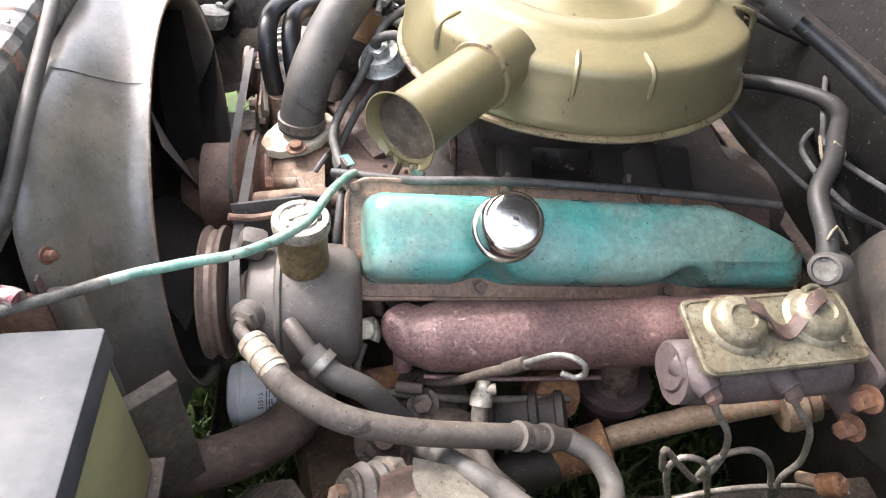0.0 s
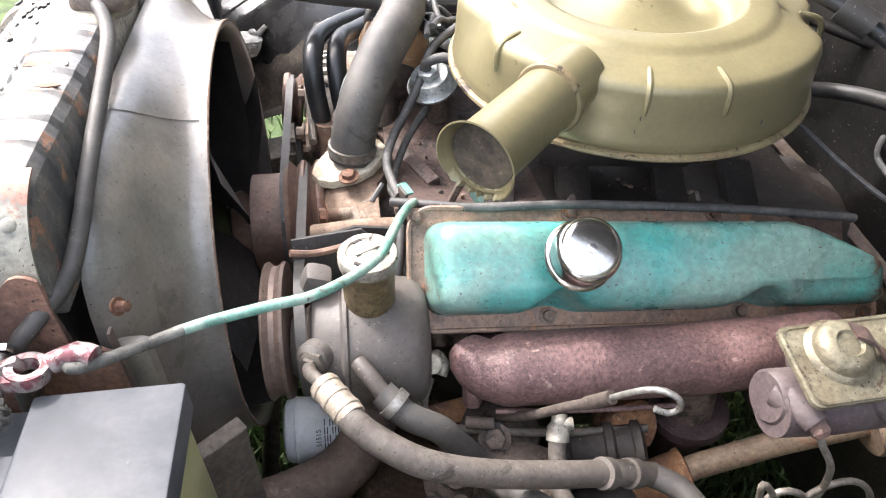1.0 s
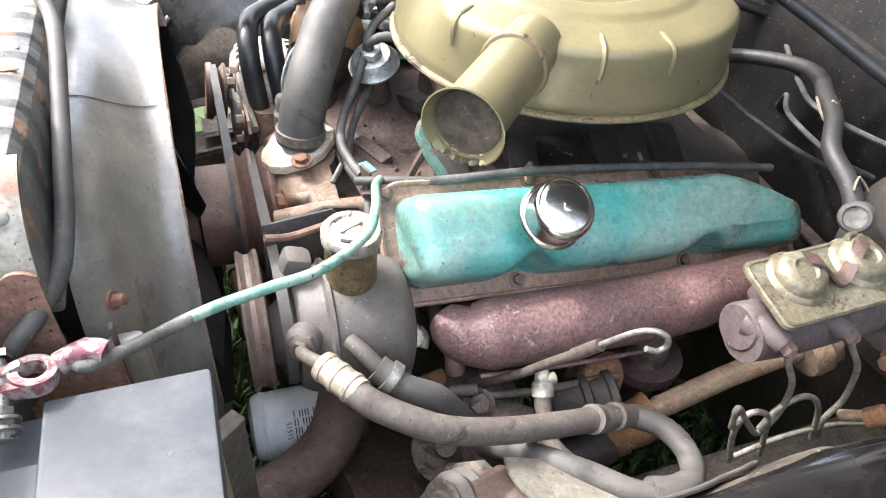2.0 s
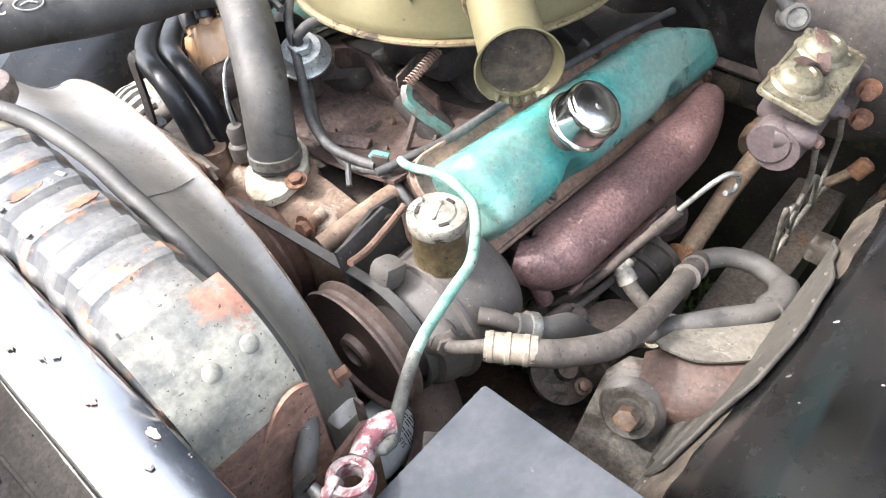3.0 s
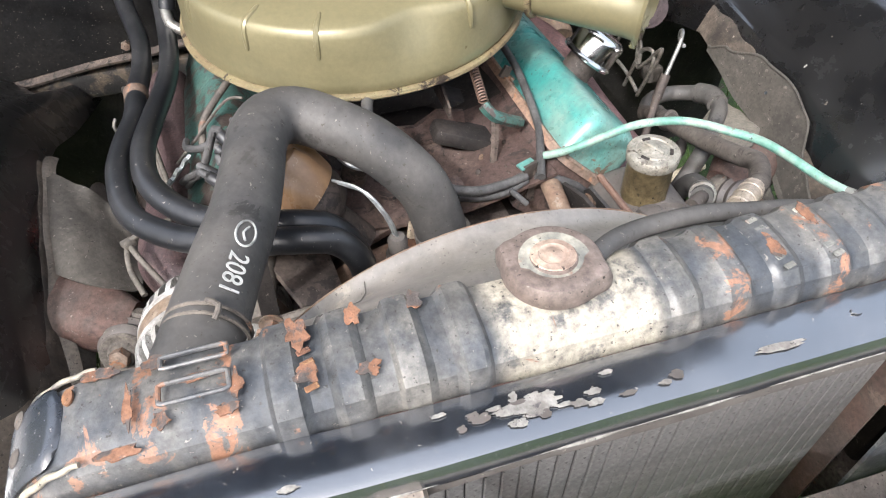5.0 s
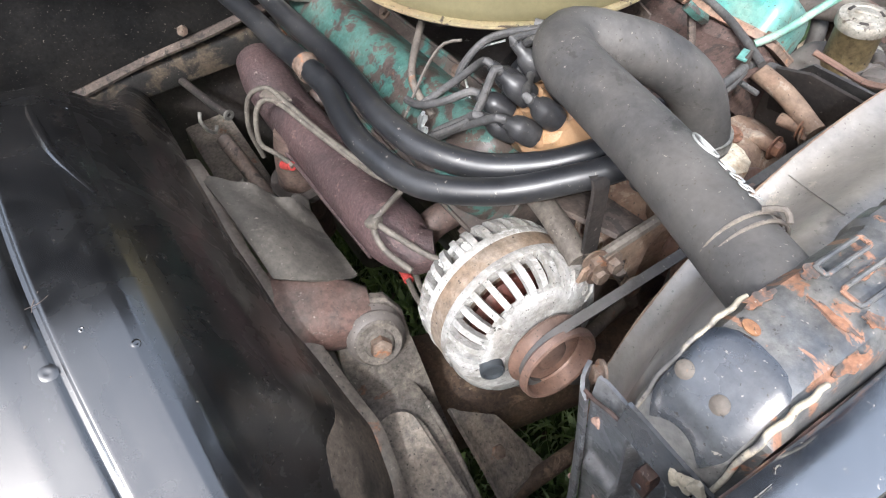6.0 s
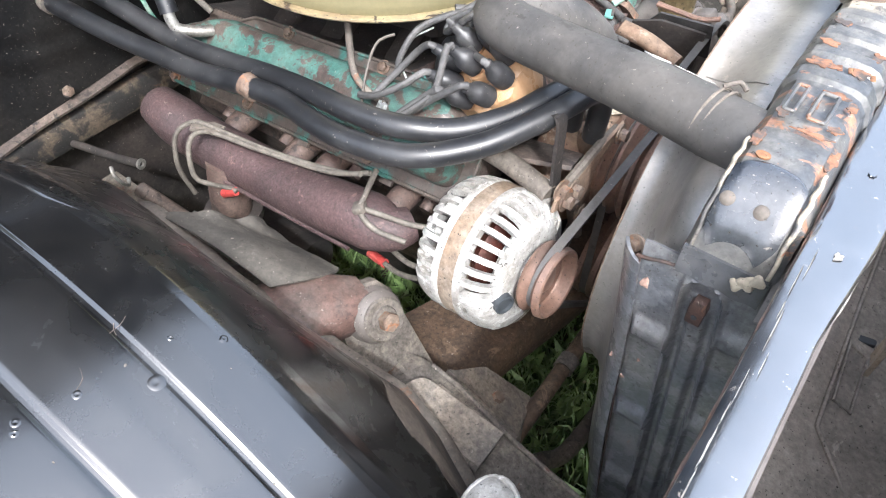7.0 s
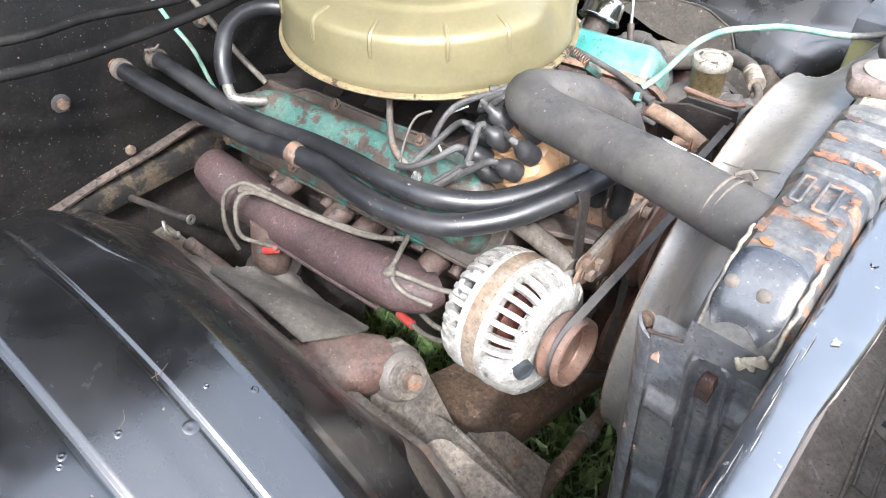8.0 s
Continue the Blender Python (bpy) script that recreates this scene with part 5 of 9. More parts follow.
        if s > 0:
            for x, z, r in ((-0.383, 0.866, 0.006), (-0.377, 0.860, 0.005), (-0.389, 0.872, 0.005)):
                part("solder", lathe([(r * 1.1, -0.0015), (r * 0.9, 0.0008), (r * 0.4, 0.0018), (0, 0.0016)], frame_of((x, 0.3605, z), (-0.1, 1, 0.25)), segs=14, wobble=lambda rr, h, a: (rr * (1 + 0.22 * math.sin(3 * a + x * 300) + 0.1 * math.sin(7 * a)), h)), CREAM, t, "cream solder and rust at the corner")
        if s < 0:
            def skirt(u, v):
                return -0.399 + 0.069 * u, -0.3585 - 0.005 * v - 0.001 * math.sin(9 * u), 0.866 - 0.02 * math.sin(5 * u + 0.5) - 0.20 * v
            part("rusty_skirt", sheet(skirt, 12, 16, 0.003), RUSTPANEL, t, "rust-red panel below the tank end")
        part("slot", lathe([(0, 0), (0.0075, 0), (0.0075, 0.0016), (0, 0.0016)], frame_of((-0.350, s * 0.302, 0.9322), (0, s * 0.25, 0.97)) @ Matrix.Diagonal((0.75, 0.45, 1, 1)) @ Matrix.Rotation(0.3, 4, "Z"), segs=14), RUST, t)
        for x in (-0.3435, -0.3685):
            part("rivet", lathe([(0.0058, -0.002), (0.0056, 0.0014), (0.004, 0.0026), (0, 0.003)], frame_of((x, s * 0.3365, 0.9125), (0, s * 0.72, 0.69)), segs=16), DUSTY if s > 0 else TANK_END, t)
    # embossed ovals and letter bars on the bands
    for x0, y0, hx, hy in ((-0.3685, 0.231, 0.0065, 0.0195), (-0.3475, 0.230, 0.0040, 0.0190)):
        pts = [(x0 + max(-hx, min(hx, 1.5 * hx * math.cos(q))), y0 + max(-hy, min(hy, 1.25 * hy * math.sin(q))), 0.9398) for q in (2 * math.pi * k / 32 for k in range(33))]
        part("embossing", tube(pts, 0.0016, segs=8, curve=False), TANK, t)
    # rust broken through on the raised edges
    rr = random.Random(31)
    for x0, y0, wx, wy, z0 in ((-0.348, 0.170, 0.013, 0.008, 0.9388), (-0.378, 0.168, 0.008, 0.009, 0.9388), (-0.372, 0.208, 0.012, 0.004, 0.9388), (-0.386, 0.214, 0.005, 0.008, 0.9365), (-0.362, 0.231, 0.003, 0.012, 0.9389), (-0.384, 0.250, 0.006, 0.006, 0.9370),
                               (-0.372, 0.267, 0.016, 0.003, 0.9390), (-0.392, 0.275, 0.005, 0.012, 0.9290), (-0.340, 0.285, 0.005, 0.012, 0.9330), (-0.345, 0.135, 0.010, 0.006, 0.9388), (-0.384, 0.133, 0.006, 0.008, 0.9372), (-0.345, 0.252, 0.006, 0.010, 0.9385), (-0.345, 0.097, 0.008, 0.006, 0.9388), (-0.370, -0.145, 0.012, 0.006, 0.9366), (-0.350, -0.183, 0.012, 0.005, 0.9366)):
        ol = []
        for k in range(22):
            q = 2 * math.pi * k / 22
            g = max(0.25, 0.85 + 0.6 * noise.noise((2 * math.cos(q) + y0 * 90, 2 * math.sin(q), x0 * 80)))
            ol.append((wx * g * math.cos(q), wy * g * math.sin(q)))
        part("rust_patch", plate(ol, at(x0, y0, z0 + 0.0001), 0.0008), TANKRUST, t)
    for y0 in (0.167, -0.145, -0.182):
        for k in range(6):
            x = -0.388 + 0.0085 * k
            part("embossed_letter", box(at(x, y0 + 0.001 * (k % 2), 0.9386 if y0 > 0 else 0.9364, 0, 0, 15), (0.0042, 0.0085, 0.0012), 0.0005, 1), RUST if y0 > 0 else TANK_END, t)
    # filler neck and cap
    part("filler_neck", lathe([(0.027, -0.012), (0.027, 0.004), (0.0235, 0.008), (0.0235, 0.016), (0, 0.016)], at(-0.347, 0.003, 0.932), segs=28), TANK_END, t)

    def lobes(r, h, a):
        return (r * (1 + (0.16 * max(0.0, math.cos(2 * (a - 0.9))) ** 10 if r > 0.024 else 0)), h)
    cap = part("radiator_cap", lathe([(0.02, 0.012), (0.031, 0.010), (0.0335, 0.014), (0.0335, 0.022), (0.031, 0.0265), (0.026, 0.028), (0.0195, 0.0275), (0.0180, 0.0255), (0.0165, 0.026), (0.0155, 0.0285), (0.010, 0.0295), (0.007, 0.0285), (0, 0.0285)], at(-0.347, 0.003, 0.920, 0, 6, 0), segs=48, wobble=lobes), CAPRED, t, "pinkish brown radiator cap")
    part("cap_centre", lathe([(0.0150, 0.0286), (0.0145, 0.0296), (0.010, 0.0300), (0.009, 0.0292), (0.006, 0.0292), (0.005, 0.0300), (0, 0.0302)], at(-0.347, 0.003, 0.920, 0, 6, 0), segs=28), CAPTAN, cap, "worn tan disc")
    # core, bottom tank
    part("core", box(at(-0.3675, 0, 0.56), (0.030, 0.665, 0.58), 0.002), DARK, t)
    part("bottom_tank", box(at(-0.366, 0, 0.24), (0.07, 0.70, 0.07), 0.012), TANK, t)
    n = 41
    for k in range(n):
        y = -0.325 + 0.65 * k / (n - 1) + 0.0009 * math.sin(k * 12.9)
        w = 0.0024
        z = 0.565
        fin_mesh = fin_data()
        ob = new("fin", fin_mesh)
        ob.parent = t
        ob.location = (-0.3845 - t.location.x + 0.0006 * math.sin(k * 7.7), y, z - t.location.z)
        ob.rotation_euler = (0.004 * math.sin(k * 5.3), 0.0, 0.06 * math.sin(k * 3.1))
    # rear side face of the tank, ribbed
    part("header_plate", box(at(-0.364, 0, 0.838), (0.078, 0.70, 0.010), 0.003), TANK, t)
    # left side support, plain
    plain = [(-0.300, 0.20), (-0.300, 0.765), (-0.306, 0.776), (-0.330, 0.780), (-0.334, 0.846), (-0.392, 0.846), (-0.400, 0.83), (-0.400, 0.20)]
    part("side_support", plate(plain, Matrix(((1, 0, 0, 0), (0, 0, -1, -0.352), (0, 1, 0, 0), (0, 0, 0, 1))), 0.004, 0.001), REDRUST, t, "rusty red side support")
    part("support_edge", box(at(-0.299, -0.358, 0.52), (0.003, 0.008, 0.60), 0.001), REDRUST, t)
    # right side support: a pressing with recessed pads, cross ribs and an arched channel
    def step(d, w):
        q = max(0.0, min(1.0, 0.5 + d / w))
        return q * q * (3 - 2 * q)

    def slant(z):
        return 0.1 * (z - 0.836)

    def relief(p, z):
        h = 0.0
        for lo, hi, shift in ((-0.3395, -0.3065, 0.0), (-0.420, -0.3765, 0.040)):
            inside = step(p - lo, 0.003) * step(hi - p, 0.003)
            rib = 0.0
            for zc in (0.750, 0.617, 0.478, 0.34):
                zz = zc + shift
                rib = max(rib, step(z - (zz - 0.013), 0.010) * step((zz + 0.009) - z, 0.016))
            h += inside * (0.0062 * rib - 0.0012)
        d = abs(p + 0.3575)
        top = 0.838 - 0.017
        if z > top:
            d = math.hypot(d, z - top)
        h += -0.0085 * step(0.0150 - d, 0.005) + 0.0030 * math.exp(-((d - 0.0185) / 0.0022) ** 2)
        if z < 0.815:
            h += 0.0075 * step(0.0078 - abs(p + 0.3575), 0.006) * step(0.812 - z, 0.012)
        return h + 0.0005 * noise.noise((p * 40, z * 40, 3))

    def pressing(u, v):
        z = 0.22 + 0.63 * v
        p = -0.3025 - 0.119 * u
        x = max(p + slant(z), -0.4212)
        return x, 0.3535 + relief(p, z) - 0.004 * max(0.0, v - 0.97) / 0.03, z
    part("side_support", sheet(pressing, 96, 190, 0.003), SIDEPAINT, t, "blue-black pressed side support with recessed pads and rust", smooth=60)

    def outer(u, v):
        z = 0.22 + 0.612 * v
        return -0.303 + slant(z) + 0.020 * u - 0.002 * math.sin(9 * v), 0.3565 - 0.020 * u ** 2.2, z + 0.012 * u * (1 - u)
    part("support_flange", sheet(outer, 12, 60, 0.003), SIDEPAINT, t, "rounded outer flange")
    line = [(-0.3030 + slant(z), 0.3572, z) for z in (0.836 - 0.016 * k for k in range(39))]
    part("rust_line", tube(line, 0.0009, segs=6, curve=False), DARKRUST, t, "rusty joint")
    part("rust_lip", tube([(-0.300, 0.357, 0.838), (-0.310, 0.358, 0.841), (-0.322, 0.357, 0.845), (-0.336, 0.356, 0.846)], 0.0016, segs=8), DARKRUST, t, "red-rusted upper edge")
    part("clip", plate([(-0.0065, -0.016), (0.0065, -0.016), (0.0075, 0.004), (0.005, 0.013), (-0.005, 0.013), (-0.0075, 0.004)], Matrix(((1, 0, 0, -0.3595), (0, 0, 1, 0.3475), (0, 1, 0, 0.806), (0, 0, 0, 1))), 0.009, 0.002), DARKRUST, t, "rust-red clip")
    part("clip_hole", lathe([(0, 0), (0.0028, 0), (0.0024, 0.0008), (0, 0.0008)], frame_of((-0.3595, 0.3563, 0.800), (0, 1, 0)), segs=10), INK, t)
    for q, r in (((-0.312, 0.3530, 0.806), 0.0034), ((-0.3215, 0.3535, 0.665), 0.002), ((-0.306, 0.3540, 0.690), 0.002), ((-0.345, 0.3540, 0.775), 0.0014), ((-0.331, 0.3530, 0.702), 0.0012)):
        part("rust_spot", lathe([(r * 1.3, -0.0008), (r, 0.0005), (r * 0.4, 0.0008), (0, 0.0006)], frame_of(q, (0, 1, 0)) @ Matrix.Diagonal((1, 1.5, 1, 1)), segs=9, wobble=lambda rr, h, a: (rr * (1 + 0.3 * math.sin(3 * a + rr * 900)), h)), SPOT, t)

    def baffle(u, v):
        return -0.400 - 0.022 * u, 0.30 + 0.075 * v, 0.868 + 0.022 * u + 0.006 * math.sin(3 * v + 2 * u) - 0.02 * v * v
    part("baffle", sheet(baffle, 8, 12, 0.003), PUMP, t, "grey rubber strip between tank and bar")


FIN_ME = []


def fin_data():
    """One thin vertical fin tube, shared."""
    if not FIN_ME:
        bm = bmesh.new()
        prof = [(-0.0008, -0.0062), (0.0, -0.0076), (0.003, -0.0079), (0.003, 0.0076), (0.0, 0.0073), (-0.0008, 0.0060)]
        add_loft(bm, [[(x, y, z) for x, y in prof] for z in (-0.31, 0.285)])
        me = bpy.data.meshes.new("fin")
        bmesh.ops.recalc_face_normals(bm, faces=bm.faces)
        bm.to_mesh(me)
        bm.free()
        me.materials.append(FIN)
        FIN_ME.append(me)
    return FIN_ME[0]


radiator()


def overflow_hose():
    t = thing("overflow_hose", (-0.33, -0.2, 0.7), "grey rubber overflow hose along the radiator tank", "hose")
    pts = [(-0.350, -0.018, 0.936), (-0.338, -0.040, 0.939), (-0.326, -0.075, 0.932), (-0.320, -0.125, 0.924), (-0.319, -0.165, 0.914), (-0.318, -0.21, 0.903), (-0.318, -0.255, 0.888), (-0.319, -0.295, 0.871), (-0.325, -0.332, 0.854), (-0.341, -0.364, 0.845), (-0.358, -0.374, 0.828), (-0.368, -0.378, 0.79), (-0.371, -0.380, 0.74), (-0.370, -0.378, 0.60), (-0.37, -0.38, 0.45)]
    part("hose", tube(pts, 0.007, segs=12), RUBBER, t)
    part("coupling", lathe([(0.0092, 0), (0.0096, 0.002), (0.0096, 0.024), (0.009, 0.026)], frame_of((-0.362, -0.372, 0.80), (-0.2, -0.1, -1)), segs=14), GRIME, t)


overflow_hose()


def tank_brackets():
    t = thing("tank_bracket", (-0.31, -0.36, 0.75), "rusty red bracket bolted beside the radiator end", "bracket")
    part("plate", plate([(-0.045, -0.10), (-0.010, -0.10), (-0.008, 0.045), (-0.016, 0.052), (-0.045, 0.040)], Matrix(((1, 0, 0, -0.290), (0, 0, -1, -0.364), (0, 1, 0, 0.757), (0, 0, 0, 1))), 0.004, 0.001), RUSTPANEL, t)
    part("bolt", bolt((-0.297, -0.334, 0.821), (1, -0.4, 0.35), 0.005, 0.009), BOLT_RUST, t, "orange rusty bolt")


tank_brackets()


def fan_shroud():
    """Shroud: a box against the core that runs into a ring round the fan."""
    t = thing("fan_shroud", (-0.28, 0, 0.3), "dusty black plastic fan shroud with a deep ring", "fan shroud")
    cy, cz = 0.0, 0.617
    n = 96

    def ring_point(a, k, r=0.264):
        """Between the round throat (k 0) and the box against the core (k 1)."""
        ca, sa = math.cos(a), math.sin(a)
        q = (abs(ca) ** 5 + abs(sa) ** 5) ** -0.2
        by, bz = 0.333 * q * ca, (0.283 if sa > 0 else 0.30) * q * sa
        return cy + r * ca * (1 - k) + by * k, cz + r * sa * (1 - k) + bz * k
    skin = [(-0.326, 1.0, 0.264), (-0.316, 0.99, 0.264), (-0.306, 0.90, 0.264), (-0.296, 0.66, 0.264), (-0.286, 0.38, 0.264), (-0.276, 0.16, 0.264), (-0.266, 0.04, 0.264), (-0.252, 0.0, 0.264), (-0.247, 0.0, 0.2665),
            (-0.244, 0.0, 0.2665), (-0.243, 0.0, 0.263), (-0.246, 0.0, 0.258), (-0.27, 0.0, 0.258), (-0.318, 0.3, 0.258)]
    secs = [[(x, *ring_point(2 * math.pi * j / n, k, r)) for j in range(n)] for x, k, r in skin]
    part("shroud", loft(secs, caps=False), SHROUD, t, smooth=60)
    # joint of the two halves: a lapped seam with its bolt
    for deg in (116.0, 64.0):
        a = radians(deg)
        line = []
        for x, k, r in skin[1:8]:
            y, z = ring_point(a, k, r)
            line.append((x, y + 0.001 * math.cos(a), z + 0.001 * math.sin(a)))
        part("seam", tube(line, 0.0006, segs=6, curve=False), SHROUD, t, "lapped joint of the shroud halves")
    rim = [(-0.2440, *ring_point(2 * math.pi * j / 90, 0.0, 0.2655)) for j in range(91)]
    part("worn_rim", tube(rim, 0.0017, segs=6, curve=False, radii=lambda q: 0.8 + 0.4 * noise.noise((q * 30, 2, 5))), TAN, t, "rim worn to a pale tan edge")
    part("bolt", bolt((-0.292, 0.334, 0.822), (0.5, 0.9, 0.2), 0.007), BOLT, t)
    part("flank", box(at(-0.298, -0.335, 0.56), (0.03, 0.018, 0.44), 0.007), SHROUD, t)


fan_shroud()


def fan():
    t = thing("cooling_fan", (-0.235, 0, 0.4), "dark engine cooling fan with broad blades", "fan")
    c = Vector((-0.235, 0.0, 0.617))
    part("hub", lathe([(0, -0.03), (0.045, -0.03), (0.05, -0.02), (0.05, 0.01), (0.038, 0.02), (0.038, 0.07), (0, 0.07)], frame_of(c, (1, 0, 0)), segs=32), BROWN_STEEL, t)
    for k in range(7):
        a = 2 * math.pi * k / 7 + 0.25
        rad = Vector((0, math.cos(a), math.sin(a)))
        tan = Vector((0, -math.sin(a), math.cos(a)))
        secs = []
        for u in range(9):
            rr = 0.045 + 0.195 * u / 8
            w = 0.03 + 0.03 * min(1, u / 4)
            tw = radians(48 - 22 * u / 8)
            d1 = tan * math.cos(tw) + Vector((1, 0, 0)) * math.sin(tw)
            d2 = Vector((1, 0, 0)) * math.cos(tw) - tan * math.sin(tw)
            q = c + rad * rr + Vector((-0.028, 0, 0))
            secs.append([q + d1 * w * p + d2 * (0.006 * (1 - p * p) + s) for p, s in ((-1, 0), (-0.5, 0.001), (0, 0.001), (0.5, 0.001), (1, 0), (0.5, -0.001), (0, -0.001), (-0.5, -0.001))])
        part("blade", loft(secs), DARK, t)


fan()

# ---- engine ----


def bank(side, u0=-0.045):
    """Frame of a cylinder head's cover: x along the engine, y up and inwards across it, z outwards from its face."""
    u = Vector((1, 0, SLOPE)).normalized()
    n = Vector((0, side * 0.690, 0.724))
    n = (n - u * n.dot(u)).normalized()
    v = n.cross(u) if side < 0 else -n.cross(u)
    v = v if v.z > 0 else -v
    o = Vector((u0, EY + side * 0.203, 0.702))
    return Matrix(((u.x, v.x, n.x, o.x), (u.y, v.y, n.y, o.y), (u.z, v.z, n.z, o.z), (0, 0, 0, 1)))


LB, RB = bank(-1), bank(1)


def cover_outline(inset, scallop, length=0.565, width=0.124, rise=0.0):
    """Outline of the cover with scallops at the bolts of its outer edge; its upper rear corner is cut off at a slant."""
    pts = []
    L, W = length - 2 * inset, width - 2 * inset
    r = max(0.006, 0.024 - 0.4 * inset)
    for (cx, cy, a0) in ((L / 2 - r, W / 2 - r, 0), (-L / 2 + r, W / 2 - r, 90)):
        for k in range(7):
            a = radians(a0 + 15 * k)
            pts.append((cx + r * math.cos(a), cy + r * math.sin(a)))
        if a0 == 0:
            for k in range(1, 24):
                pts.append((L / 2 - r - (L - 2 * r) * k / 24, W / 2))
    for k in range(7):
        a = radians(180 + 15 * k)
        pts.append((-L / 2 + r + r * math.cos(a), -W / 2 + r + r * math.sin(a)))
    n = 40
    for k in range(1, n):
        x = -L / 2 + r + (L - 2 * r) * k / n
        d = 1.5 * scallop * (math.exp(-((x + 0.1325) / 0.021) ** 2) + 0.9 * math.exp(-((x - 0.105) / 0.024) ** 2))
        pts.append((x, -W / 2 + d))
    for k in range(7):
        a = radians(270 + 15 * k)
        pts.append((L / 2 - r + r * math.cos(a), -W / 2 + r + r * math.sin(a)))
    out = []
    for x, y in pts:
        f = max(0.0, min(1.0, (x - (length / 2 - 0.135)) / 0.135))
        out.append((x + length / 2, y - f ** 1.3 * 0.70 * (y + W / 2)))
    return out


def valve_cover(side):
    m = LB if side < 0 else RB
    label = "turquoise painted valve cover, faded and chipped, with rusty flange" if side < 0 else "turquoise valve cover with heavily flaked paint showing brown"
    t = thing("valve_cover", tuple(m @ Vector((0.27, 0, 0))), label, "valve cover", "valve covers")
    secs = []
    for inset, h in ((-0.008, -0.004), (-0.0082, 0.003), (-0.007, 0.0045), (-0.003, 0.0040), (0.010, 0.0045)):
        secs.append([m @ Vector((x, y, h)) for x, y in cover_outline(inset, 0.0)])
    part("flange", loft(secs), FLANGE if side < 0 else TEAL_DIRTY, t, "greasy rust-brown flange" if side < 0 else "grimy flange with traces of teal paint")
    rim = [m @ Vector((x, y, 0.0045)) for x, y in cover_outline(-0.006, 0.0)]
    part("flange_lip", tube([tuple(q) for q in rim] + [tuple(rim[0])], 0.0030, segs=6, curve=False), FLANGE if side < 0 else TEAL_DIRTY, t)
    secs = []
    for inset, sc, h in ((0.0105, 0.004, 0.0035), (0.012, 0.012, 0.010), (0.0125, 0.016, 0.03), (0.0135, 0.017, 0.044), (0.017, 0.015, 0.056), (0.022, 0.011, 0.0635), (0.030, 0.006, 0.068), (0.042, 0.001, 0.0695)):
        ring = []
        for x, y in cover_outline(inset, sc):
            lo = 0.014 * max(0.0, min(1.0, (x - 0.41) / 0.03)) * max(0.0, min(1.0, (0.01 - y) / 0.03))
            hh = h - lo * (h / 0.07)
            ring.append(m @ Vector((x, y, hh + 0.0012 * noise.noise((x * 12, y * 12, h * 9)))))
        secs.append(ring)
    part("cover", loft(secs), TEAL if side < 0 else TEAL_RUST, t, "glossy faded turquoise pressed steel" if side < 0 else "flaking turquoise and brown paint", smooth=50)
    for x, y in ((0.002, -0.060), (0.150, -0.054), (0.388, -0.054), (0.555, -0.062), (0.002, 0.058), (0.18, 0.062), (0.36, 0.062)):
        part("bolt", bolt(m @ Vector((x, y, 0.0048)), m.to_3x3() @ Vector((0, 0, 1)), 0.0065, 0.0055), BOLT, t)
    for x in (0.115, 0.27):
        part("gasket_tab", box(m @ at(x, -0.074, -0.006), (0.020, 0.010, 0.006), 0.0015), GRIME, t)
    return t


valve_cover(-1)
valve_cover(1)


def breather():
    c = Vector((0.117, -0.281, 0.793))
    ax = Vector((0.02, -0.60, 0.80)).normalized()
    t = thing("oil_filler_cap", tuple(c - ax * 0.06), "round chrome breather cap on the turquoise valve cover", "breather cap")
    m = frame_of(c, ax)
    part("cap", lathe([(0.036, -0.040), (0.037, -0.037), (0.0355, -0.034), (0.0335, -0.033), (0.0335, -0.010), (0.0325, -0.005), (0.029, -0.001), (0.022, 0.0005), (0.005, 0.0008), (0.0045, 0.0022), (0, 0.0026)], m, segs=48), CHROME, t)
    part("neck", lathe([(0.022, -0.075), (0.022, -0.040), (0.034, -0.040)], m, segs=28), GRIME, t)


breather()


